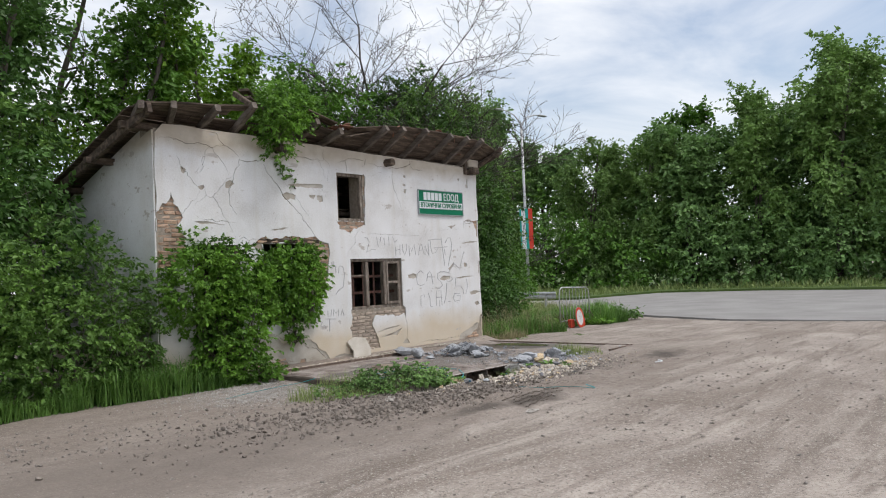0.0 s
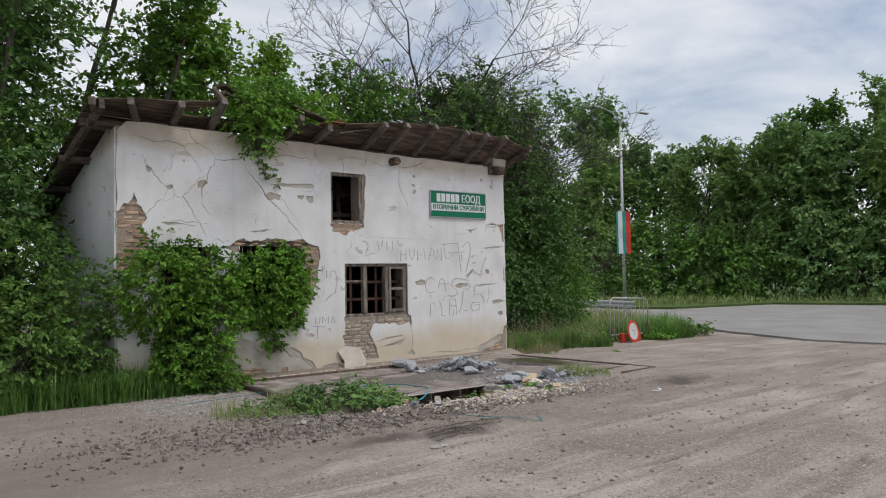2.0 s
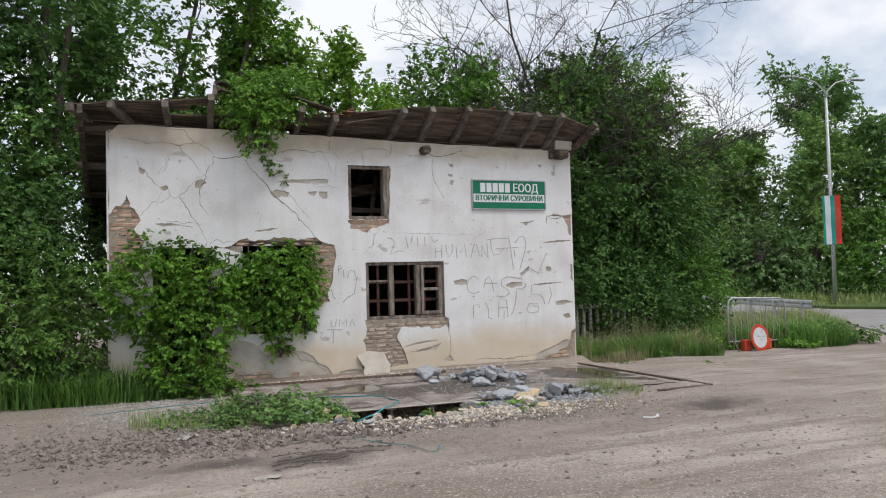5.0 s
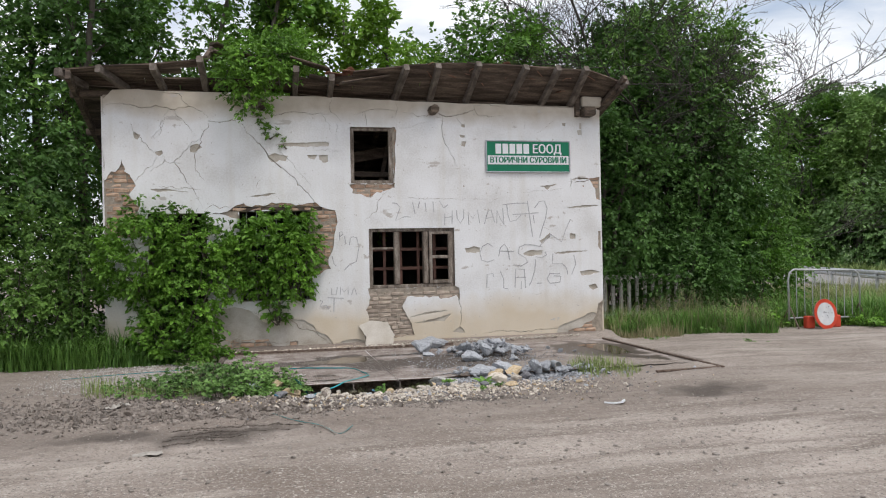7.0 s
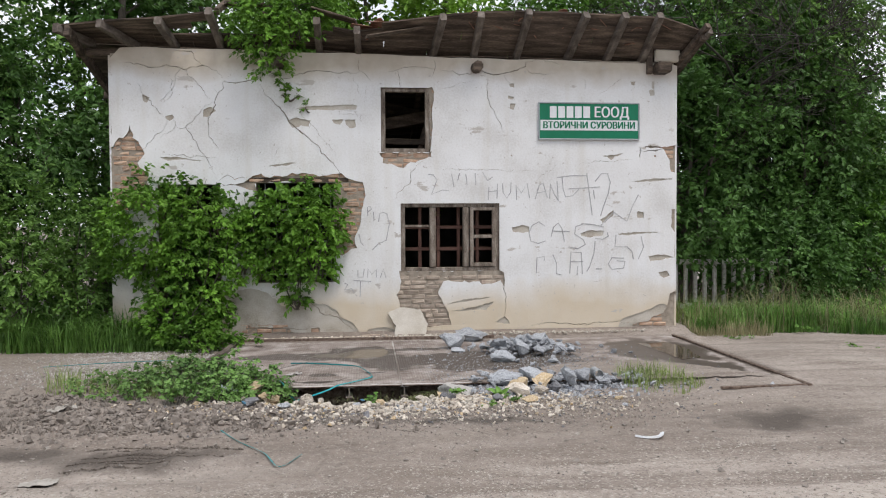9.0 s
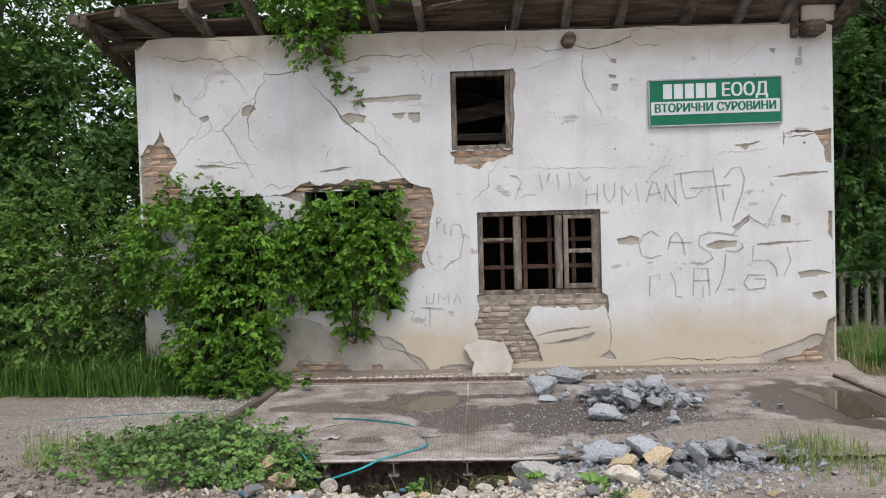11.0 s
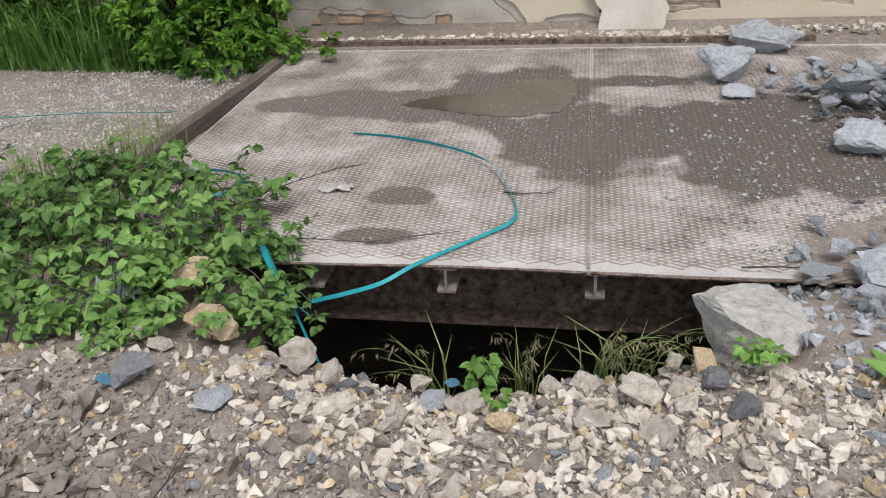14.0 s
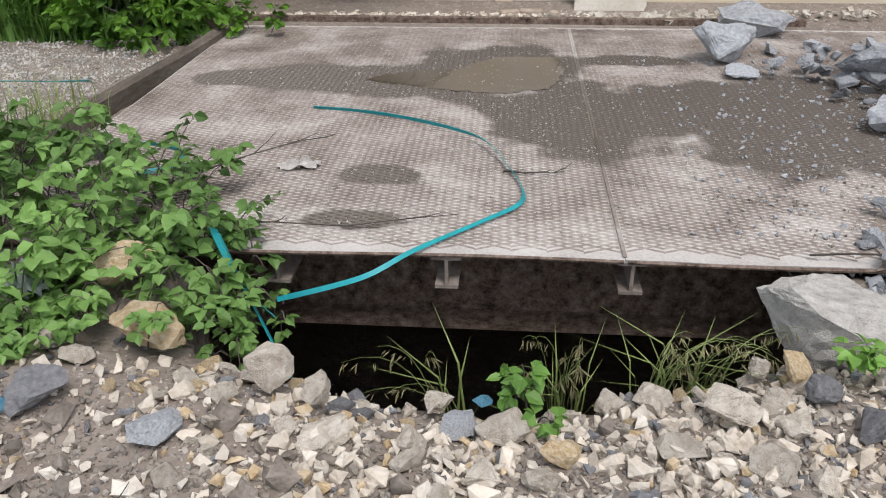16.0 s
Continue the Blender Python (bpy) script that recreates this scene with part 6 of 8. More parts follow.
def deck_plate(x0, x1, y0, y1, sag):
    g = Geo()
    nx_, ny_ = max(2, int((x1 - x0) / 0.15)), max(2, int((y1 - y0) / 0.15))
    up, dn = [], []
    for j in range(ny_ + 1):
        for i in range(nx_ + 1):
            x, y = x0 + (x1 - x0) * i / nx_, y0 + (y1 - y0) * j / ny_
            if j == 0:
                y += 0.012 * math.sin(x * 3) + 0.006 * wob(x, 0, 9)
            z = PLATE_Z + 0.006 + sag * wob(x, y, 0.9)
            up.append((x, y, z))
            dn.append((x, y, z - 0.012))
    n = len(up)
    fs = []
    for j in range(ny_):
        for i in range(nx_):
            a = j * (nx_ + 1) + i
            q = (a, a + 1, a + nx_ + 2, a + nx_ + 1)
            fs += [q, tuple(k + n for k in q[::-1])]
    rim_ = [i for i in range(nx_ + 1)] + [j * (nx_ + 1) + nx_ for j in range(1, ny_ + 1)] + [ny_ * (nx_ + 1) + i for i in range(nx_ - 1, -1, -1)] + [j * (nx_ + 1) for j in range(ny_ - 1, 0, -1)]
    for a, b in zip(rim_, rim_[1:] + rim_[:1]):
        fs.append((b, a, a + n, b + n))
    g.add(up + dn, fs)
    return g


def treads(x0, x1, y0, y1, sag):
    """Raised lozenge net of the tread plate."""
    g = Geo()
    dx, dy = 0.062, 0.027
    slope = dy / dx
    for sign in (1, -1):
        k0, k1 = int((y0 - slope * (x1 - x0)) / dy) - 1, int((y1 + slope * (x1 - x0)) / dy) + 1
        for k in range(k0, k1):
            pts = []
            n = max(2, int((x1 - x0) / 0.12))
            for i in range(n + 1):
                x = x0 + (x1 - x0) * i / n
                y = k * dy + sign * slope * (x - x0)
                if y0 < y < y1:
                    pts.append((x, y, PLATE_Z + 0.006 + sag * wob(x, y, 0.9)))
            if len(pts) < 2:
                continue
            vs, fs = [], []
            for x, y, z in pts:
                vs += [(x, y - 0.0045, z), (x, y, z + 0.0045), (x, y + 0.0045, z)]
            for i in range(len(pts) - 1):
                a = i * 3
                fs += [(a, a + 3, a + 4, a + 1), (a + 1, a + 4, a + 5, a + 2)]
            g.add(vs, fs)
    return g


for x0, x1, y0 in ((9.13, 11.459, 8.985), (11.461, 13.8, 8.99), (13.81, 15.87, 8.99)):
    put("plate", deck_plate(x0, x1, y0, 12.24, 0.006), M_PLATE if x0 < 13.5 else M_RIDGE, deck, "dusty tread plate", normals=False)
    if x0 < 13.5:
        put("tread", treads(x0 + 0.01, x1 - 0.01, y0 + 0.03, 12.2, 0.006), M_RIDGE, deck, "worn raised lozenges", normals=False)["kind"] = "stuff"
put("weld_seam", Geo().box((11.46, 9.55, PLATE_Z + 0.007), (0.014, 1.1, 0.005), chamfer=0.002), M_RIDGE, deck, "rusty weld seam")
for x0, x1 in ((9.14, 11.455), (11.47, 13.79)):
    pts = [(x0 + (x1 - x0) * k / 30, 8.981 + 0.012 * math.sin((x0 + (x1 - x0) * k / 30) * 3), PLATE_Z + 0.0005 + 0.006 * wob(x0 + (x1 - x0) * k / 30, 8.98, 0.9)) for k in range(31)]
    put("plate_edge", Geo().tube(pts, [0.0075] * 31, 5), M_RUST, deck, "rusty cut edge of the plate")
rg = Geo().prism([(9.25, -0.364), (9.41, -0.364), (9.41, -0.38), (9.338, -0.384), (9.338, -0.772), (9.41, -0.776), (9.41, -0.794), (9.21, -0.794), (9.21, -0.776), (9.324, -0.772), (9.324, -0.384), (9.25, -0.38)], 9.2, 12.8, axis=0)
put("main_girder", rg, M_RUST, deck, "rusty pitted steel girder")
for x in (10.285, 10.87, 11.49, 12.1):
    sg = Geo().prism([(x - 0.05, -0.357), (x + 0.05, -0.357), (x + 0.05, -0.368), (x + 0.006, -0.37), (x + 0.006, -0.466), (x + 0.04, -0.468), (x + 0.04, -0.48), (x - 0.04, -0.48), (x - 0.04, -0.468), (x - 0.006, -0.466), (x - 0.006, -0.37), (x - 0.05, -0.368)], 8.995, 9.325)
    put("cross_beam", sg, M_RIDGE, deck, "short pale steel joist")
put("brace", Geo().box((10.6, 9.75, -0.93), (1.3, 0.12, 0.1), (0, -8, 12), 0.006), M_RUST, deck)
put("edge_angle", Geo().box((11.1, 12.275, -0.315), (3.9, 0.035, 0.075), (0, 0, -0.4), 0.006), M_RUST, deck, "rusty edge angle")
put("edge_angle", Geo().box((15.95, 10.35, -0.335), (0.05, 3.95, 0.03), (0, 0, 0), 0.005), M_RUST, deck)
put("edge_angle", Geo().box((15.45, 8.4, -0.34), (1.05, 0.05, 0.03), (0, 0, 2), 0.005), M_RUST, deck)
pts = [(9.1, 12.3), (9.1, 11.8), (9.08, 11.3), (9.02, 10.8), (8.98, 10.3), (8.97, 9.8), (8.98, 9.3)]
kg = Geo()
vs, fs = [], []
for i, (x, y) in enumerate(pts):
    for dx, z in ((-0.045, -0.5), (0.035, -0.5), (0.035, -0.3), (0.02, -0.285), (-0.03, -0.285), (-0.045, -0.3)):
        vs.append((x + dx + random.uniform(-0.006, 0.006), y, z + random.uniform(-0.006, 0.006)))
for i in range(len(pts) - 1):
    for j in range(6):
        fs.append((i * 6 + j, i * 6 + (j + 1) % 6, (i + 1) * 6 + (j + 1) % 6, (i + 1) * 6 + j))
fs += [tuple(range(6)), tuple(range(len(vs) - 6, len(vs)))]
tagged(put("kerb", kg.add(vs, fs), M_RAFTER), "bowed grey weathered timber kerb beside the deck", "kerb", kind="structure")
# this wall takes the same painted-in shade
tagged(put("pit_wall", Geo().box((11.0, 8.2, -1.35), (4.0, 0.2, 1.75), chamfer=0.02), M_INSIDE), "pit wall with shade in its dark colour", "wall", kind="structure")


def film(name, ring, z, material, label, category):
    """A thin flat layer inside an outline, slightly domed at the middle."""
    from mathutils.geometry import tessellate_polygon

    tri = tessellate_polygon([[Vector((x, y, 0)) for x, y in ring]])
    g = Geo().add([(x, y, z) for x, y in ring], [t[::-1] for t in tri])
    ob = put(name, g, material)
    if ob.data.polygons[0].normal.z < 0:
        ob.data.flip_normals()
    return tagged(ob, label, category, kind="stuff")


film("puddle", ragged([(10.25, 10.95), (10.5, 11.12), (10.75, 11.16), (11.0, 11.45), (11.33, 11.46), (11.38, 11.1), (11.28, 10.82), (11.0, 10.72), (10.6, 10.8)], 62, 0.04, 0.02), PLATE_Z + 0.0105, M_WATER, "shallow muddy puddle on the deck", "puddle")
film("puddle", ragged([(15.1, 11.5), (15.55, 11.6), (15.65, 11.0), (15.5, 10.2), (15.2, 10.1), (15.15, 10.9)], 67, 0.06, 0.02), PLATE_Z + 0.0105, M_WATER, "shallow brown puddle on the deck", "puddle")
film("dirt_layer", ragged([(12.25, 8.95), (12.35, 9.3), (12.7, 9.55), (13.2, 9.75), (13.8, 10.1), (14.5, 10.2), (15.0, 9.9), (15.4, 9.5), (15.75, 9.1), (15.75, 8.95)], 73, 0.05, 0.04), PLATE_Z + 0.0118, M_DIRT, "dirt drifted over the deck's edge", "dirt")

# ---- rubble ----
rs = random.Random(5)
KINDS = [hull_mesh("stone", rs, (0.5, rs.uniform(0.28, 0.46), rs.uniform(0.16, 0.34)), m, rs.randrange(9, 14), craggy=True, cuts=2, rough=1.3, bevel=False) for m in (M_STONE, M_STONE, M_STONE, M_STONE, M_STONE, M_STONE, M_OCHRE, M_DARKSTONE, M_SLATE, M_SLATE, M_STONE, M_STONE, M_OCHRE, M_STONE, M_STONE, M_DARKSTONE)]
CHIPS = [hull_mesh("chip", rs, (0.48, rs.uniform(0.34, 0.46), rs.uniform(0.26, 0.4)), M_STONE, rs.randrange(9, 12), bevel=False) for _ in range(14)]
FLAKES = [hull_mesh("slab_piece", rs, (0.5, rs.uniform(0.28, 0.46), rs.uniform(0.1, 0.24)), M_SLATE, rs.randrange(11, 17), craggy=True, cuts=2, rough=1.2, bevel=False) for _ in range(12)]
SLABS = [hull_mesh("slab_piece", rs, (0.5, rs.uniform(0.3, 0.46), rs.uniform(0.16, 0.24)), M_SLATE, 17, craggy=True, cuts=4, rough=1.2, bevel=False) for _ in range(6)]


def stone(me, at, size, turn, label, category="stone", group="", name="stone"):
    ob = new(name, me)
    ob.matrix_basis = pose(*at, *turn) @ Matrix.Diagonal((size, size, size, 1))
    return tagged(ob, label, category, group)


LAB = {"limestone": "pale angular limestone lump on the gravel", "ochre_stone": "yellowish broken stone lump on the gravel", "dark_stone": "dark grey rough stone on the gravel", "broken_concrete": "grey broken concrete lump on the gravel"}
placed = []
BOULDER = {"limestone": M_STONE, "ochre": M_OCHRE, "dark": M_DARKSTONE, "slate": M_SLATE}


def boulder(kind, x, y, size, tilt=8, spin=20, flat=0.3, up=0.2):
    """One of the larger stones, bedded in the bank."""
    m = BOULDER[kind]
    me = hull_mesh("stone", rs, (0.5, rs.uniform(0.36, 0.45), flat), m, 15, craggy=True, cuts=4, bevel=False)
    placed.append((x, y, size * 1.1))
    stone(me, (x, y + size * 0.2, max(lot(x, y), -0.4) + size * up), size, (tilt, rs.gauss(0, 8), spin), LAB[m.name].replace("lump", "boulder"), "stone", "stones along the pit")


boulder("limestone", 10.452, 8.298, 0.17, 50, 10, 0.3, 0.4)
boulder("limestone", 10.6, 8.24, 0.12, 60, 70, 0.22, 0.4)
boulder("dark", 10.664, 8.212, 0.09)
boulder("ochre", 10.06, 8.47, 0.26, 8, 15, 0.24)
boulder("ochre", 9.87, 8.73, 0.24, 60, 30, 0.3, 0.4)
boulder("limestone", 9.675, 8.49, 0.15, 6, 10, 0.2)
boulder("limestone", 9.793, 8.41, 0.12, 20, 40, 0.22)
boulder("limestone", 9.891, 8.369, 0.12, 8, 60, 0.22)
boulder("slate", 10.25, 8.052, 0.17, 4, 20, 0.2)
boulder("limestone", 10.654, 8.062, 0.17, 4, 60, 0.18, 0.1)
boulder("limestone", 10.856, 8.095, 0.1)
boulder("limestone", 10.867, 8.006, 0.11, 4, 20)
boulder("limestone", 11.08, 8.15, 0.17, 10, 5, 0.2)
boulder("slate", 10.964, 8.171, 0.12)
boulder("ochre", 11.215, 8.049, 0.14, 20, 50)
boulder("limestone", 11.658, 8.231, 0.21, 6, 10, 0.16)
boulder("limestone", 11.765, 8.189, 0.13, 30, 60)
boulder("dark", 11.873, 8.319, 0.13, 10, 30, 0.36)
boulder("ochre", 11.845, 8.43, 0.14, 50, 60, 0.26, 0.35)
boulder("limestone", 11.341, 8.292, 0.11)
boulder("limestone", 11.454, 8.3, 0.12, 14, 50)
boulder("limestone", 11.163, 7.96, 0.11)
boulder("limestone", 11.668, 8.03, 0.13)
boulder("dark", 11.918, 8.153, 0.14)
boulder("dark", 9.886, 8.125, 0.22, 4, 30, 0.2)
boulder("limestone", 10.36, 8.212, 0.09)
boulder("dark", 10.719, 8.227, 0.07)
boulder("limestone", 10.9, 8.261, 0.1)
boulder("limestone", 11.756, 8.448, 0.09, 30, 10, 0.3, 0.3)
boulder("ochre", 12.738, 8.639, 0.27, 10, 30, 0.34, 0.3)
boulder("ochre", 13.071, 8.817, 0.31, 12, -10, 0.3, 0.3)
boulder("limestone", 12.673, 8.368, 0.3, 20, 20, 0.26)
boulder("dark", 13.129, 8.557, 0.24, 20, 100)
boulder("ochre", 12.732, 7.987, 0.21, 6, 30, 0.2)
boulder("dark", 12.412, 8.079, 0.18, 10, 70)
boulder("limestone", 12.474, 8.289, 0.13)
boulder("limestone", 12.95, 8.42, 0.22, 10, 40, 0.24)
tries = 0
while len(placed) < 330 and tries < 6000:
    tries += 1
    x = rs.gauss(11.5, 0.95) if rs.random() < 0.8 else rs.uniform(9.2, 13.6)
    y = rim(min(max(x, 9.6), 12.4)) - abs(rs.gauss(0, 0.34)) + 0.03
    if y < 6.9 or not 8.6 < x < 13.9 or (y > 8.35 and not 9.9 < x < 12.1):
        continue
    size = rs.choice((0.05, 0.06, 0.07, 0.08, 0.1, 0.13)) * rs.uniform(0.8, 1.2)
    if any((x - a) ** 2 + (y - b) ** 2 < (0.36 * (size + s)) ** 2 for a, b, s in placed):
        continue
    if y > rim(x) - 0.14:
        size = min(size, 0.09)
        y = min(y, rim(x) - 0.045)
    placed.append((x, y, size))
    me = rs.choice(KINDS)
    stone(me, (x, y, lot(x, y) + size * 0.1), size, (rs.gauss(0, 18), rs.gauss(0, 18), rs.uniform(0, 360)), LAB[me.materials[0].name], group="stones along the pit")


def heap(name, spots, meshes_from, material, label, category, flat=0.5, seed=3):
    """Many small stones as one mesh."""
    r = random.Random(seed)
    g = Geo()
    for x, y, z, s in spots:
        if meshes_from:
            me = r.choice(meshes_from)
            m = Matrix.Translation((x, y, z + s * 0.15)) @ Matrix.Rotation(r.uniform(0, 6.28), 4, "Z") @ Matrix.Rotation(r.gauss(0, 0.4), 4, "X") @ Matrix.Rotation(r.gauss(0, 0.4), 4, "Y") @ Matrix.Diagonal((s * 2.2, s * 2.2 * r.uniform(0.6, 1), s * 2.2 * r.uniform(0.8, 1.4), 1))
            g.add([m @ v.co for v in me.vertices], [tuple(p.vertices) for p in me.polygons])
            continue
        e = (s, s * r.uniform(0.5, 0.95), s * flat * r.uniform(0.6, 1.3))
        vs = [Vector((sx * e[0] * r.uniform(0.45, 1.1), sy * e[1] * r.uniform(0.45, 1.1), sz * e[2] * r.uniform(0.5, 1.1))) for sz in (-1, 1) for sx, sy in ((-1, -1), (1, -1), (1, 1), (-1, 1))]
        m = Matrix.Rotation(r.uniform(0, 6.28), 4, "Z") @ Matrix.Rotation(r.gauss(0, 0.35), 4, "X") @ Matrix.Rotation(r.gauss(0, 0.35), 4, "Y")
        fs = [(0, 3, 2), (0, 2, 1), (4, 5, 6), (4, 6, 7), (0, 1, 5), (0, 5, 4), (1, 2, 6), (1, 6, 5), (2, 3, 7), (2, 7, 6), (3, 0, 4), (3, 4, 7)]
        g.add([m @ v + Vector((x, y, z)) for v in vs], fs)
    return tagged(put(name, g, material, normals=False), label, category, kind="stuff")


def scatter(n, cx, cy, sx, sy, lo, hi, seed, deckz=None, keep=None):
    r = random.Random(seed)
    out = []
    while len(out) < n:
        x, y = r.gauss(cx, sx), r.gauss(cy, sy)
        if keep and not keep(x, y):
            continue
        s = lo + (hi - lo) * r.random() ** 2.5
        out.append((x, y, (deckz if deckz is not None else lot(x, y)) + s * 0.12, s))
    return out


bank = lambda x, y: 6.2 < y < rim(min(max(x, 9.6), 12.4)) - 0.04 and (y < 8.5 or 9.9 < x < 12.1)  # noqa: E731
heap("gravel", scatter(3300, 11.6, 8.08, 0.95, 0.3, 0.006, 0.03, 1, keep=bank), CHIPS, M_STONE, "pale broken stone chips along the pit", "gravel", seed=1)
heap("gravel", scatter(14000, 11.3, 7.9, 1.3, 0.42, 0.003, 0.013, 2, keep=bank), CHIPS, M_GRIT, "mixed grey and brown gravel along the pit", "gravel", seed=2)
heap("gravel", scatter(420, 11.2, 8.05, 1.2, 0.33, 0.01, 0.032, 12, keep=bank), CHIPS, M_OCHRE, "yellowish stone chips along the pit", "gravel", seed=12)
heap("gravel", scatter(700, 11.4, 8.0, 1.1, 0.4, 0.008, 0.024, 16, keep=bank), CHIPS, M_DARKSTONE, "dark grey stone chips along the pit", "gravel", seed=16)
heap("gravel", scatter(700, 11.6, 8.05, 1.0, 0.32, 0.018, 0.045, 13, keep=bank), CHIPS, M_STONE, "pale broken stones bedded in the soil along the pit", "gravel", flat=0.4, seed=13)
heap("soil", scatter(7000, 10.6, 7.8, 1.6, 0.42, 0.003, 0.014, 14, keep=lambda x, y: y < 8.2), CHIPS, M_CLOD, "dark crumbled soil clods beside the pit", "soil", flat=0.55, seed=14)
heap("soil", scatter(1900, 7.6, 8.3, 1.5, 0.55, 0.008, 0.045, 15, keep=lambda x, y: y < 8.2 or x < 8.9), CHIPS, M_CLOD, "churned soil clods below the weeds", "soil", flat=0.55, seed=15)
heap("soil", scatter(1300, 8.9, 7.6, 1.1, 0.28, 0.012, 0.06, 17, keep=lambda x, y: y < 8.2), CHIPS, M_CLOD, "churned soil lumps in the soft edge of the lot", "soil", flat=0.55, seed=17)
heap("soil", scatter(700, 4.5, 9.6, 1.8, 0.7, 0.008, 0.035, 18), CHIPS, M_LOTGRIT, "soil clods along the lot's soft edge", "soil", flat=0.55, seed=18)
heap("gravel", scatter(1600, 8.2, 8.0, 1.2, 0.5, 0.005, 0.02, 3, keep=lambda x, y: y < 8.2 or x < 8.8), CHIPS, M_GRIT, "loose gravel on the lot", "gravel", seed=3)
heap("gravel", scatter(7000, 9.5, 4.5, 4.0, 2.2, 0.003, 0.01, 19, keep=lambda x, y: y < 7.6), None, M_LOTGRIT, "fine grit over the dirt lot", "gravel", seed=19)
heap("gravel", scatter(3400, 13.1, 10.2, 0.75, 0.8, 0.003, 0.018, 4, PLATE_Z + 0.008, keep=lambda x, y: x > 11.7 and 9.05 < y < 12.2), CHIPS, M_SLATE, "grey concrete crumbs spread over the deck", "gravel", seed=4)
heap("gravel", scatter(4200, 13.0, 9.9, 0.7, 0.6, 0.003, 0.012, 20, PLATE_Z + 0.008, keep=lambda x, y: x > 11.8 and 9.02 < y < 12.2), CHIPS, M_GRIT, "brown gravel drifted over the deck", "gravel", seed=20)
heap("gravel", scatter(2600, 13.1, 8.9, 0.65, 0.3, 0.006, 0.04, 5, keep=lambda x, y: x > 12.15 and 8.2 < y < 9.5), CHIPS, M_SLATE, "grey rubble along the deck's edge", "gravel", seed=5)
heap("gravel", scatter(7000, 11.0, 10.3, 1.2, 1.1, 0.002, 0.006, 6, PLATE_Z + 0.008, keep=lambda x, y: 9.2 < x < 12.5 and 9.05 < y < 12.2), None, M_PALEGRIT, "grit strewn over the deck", "gravel", seed=6)
heap("gravel", scatter(420, 12.3, 12.38, 0.35, 0.07, 0.01, 0.05, 7, -0.3, keep=lambda x, y: 12.28 < y < 12.55), None, M_RENDER, "white plaster crumbs at the wall's foot", "gravel", seed=7)
heap("gravel", scatter(900, 10.2, 12.42, 0.7, 0.08, 0.006, 0.022, 8, -0.29, keep=lambda x, y: 9.1 < x < 12 and 12.3 < y < 12.58), None, M_STONE, "chalky chips at the wall's foot", "gravel", seed=8)
heap("gravel", scatter(420, 14.2, 12.42, 0.9, 0.1, 0.005, 0.03, 11, -0.27, keep=lambda x, y: 12.4 < x < 16 and 12.3 < y < 12.57), None, M_RENDER, "plaster crumbs along the wall's foot", "gravel", seed=11)
heap("gravel", scatter(1500, 10.0, 5.0, 5.0, 2.2, 0.006, 0.028, 9, keep=lambda x, y: y < 7.2 and (x - 11) ** 2 + (y - 6.6) ** 2 > 0.05), None, M_LOTGRIT, "scattered pebbles on the dirt lot", "gravel", seed=9)
heap("gravel", scatter(11000, 8.0, 10.9, 0.7, 0.75, 0.004, 0.017, 10, keep=lambda x, y: 5.8 < x < 8.92 and 9.4 < y < 12.1), CHIPS, M_PALEGRIT, "pale gravel strip beside the deck", "gravel", seed=10)

rl = random.Random(31)
ridge = []
for k in range(9):
    x0, y0, ln = rl.uniform(8.75, 9.2), 6.32 + 0.05 * k + rl.uniform(-0.015, 0.015), rl.uniform(0.4, 0.9)
    for i in range(60):
        x = x0 + ln * i / 59
        y = y0 + 0.05 * math.sin(2.2 * (x - 8.6)) + rl.uniform(-0.008, 0.008)
        ridge.append((x, y, lot(x, y) + 0.004, rl.uniform(0.005, 0.014)))
heap("soil", ridge, CHIPS, M_DAMP, "dark tyre-pressed ridges of damp soil", "soil", seed=31)

# grey slab pile on the deck
for k in range(285):
    a, d = rs.uniform(0, 6.28), abs(rs.gauss(0, 0.42))
    x, y = 13.3 + 0.85 * d * math.cos(a) * 1.35, 10.95 + 1.0 * d * math.sin(a)
    if not (12.2 < x < 14.8 and 9.9 < y < 12.15):
        continue
    size = rs.choice((0.07, 0.09, 0.11, 0.14, 0.18, 0.24)) * rs.uniform(0.8, 1.2) * (1.1 - 0.4 * min(1, d))
    lift = max(0, 0.2 * (1 - d * 1.25)) * rs.uniform(0.3, 1.0)
    stone(rs.choice(FLAKES), (x, y, PLATE_Z + 0.03 + lift), size, (rs.gauss(0, 26), rs.gauss(0, 26), rs.uniform(0, 360)), "grey broken concrete slab piece on the deck", "rubble", "slab pile on the deck", "slab_piece")
for k in range(120):
    x, y = rs.uniform(12.25, 14.3), rs.gauss(9.05, 0.2)
    if not 8.65 < y < 9.6:
        continue
    size = rs.choice((0.06, 0.08, 0.1, 0.13, 0.17)) * rs.uniform(0.8, 1.2)
    stone(rs.choice(FLAKES), (x, y, max(lot(x, y), PLATE_Z) + size * 0.16 + rs.uniform(0, 0.05) * (x < 13.6)), size, (rs.gauss(0, 22), rs.gauss(0, 22), rs.uniform(0, 360)), "grey broken concrete piece along the deck's edge", "rubble", "rubble along the deck", "slab_piece")
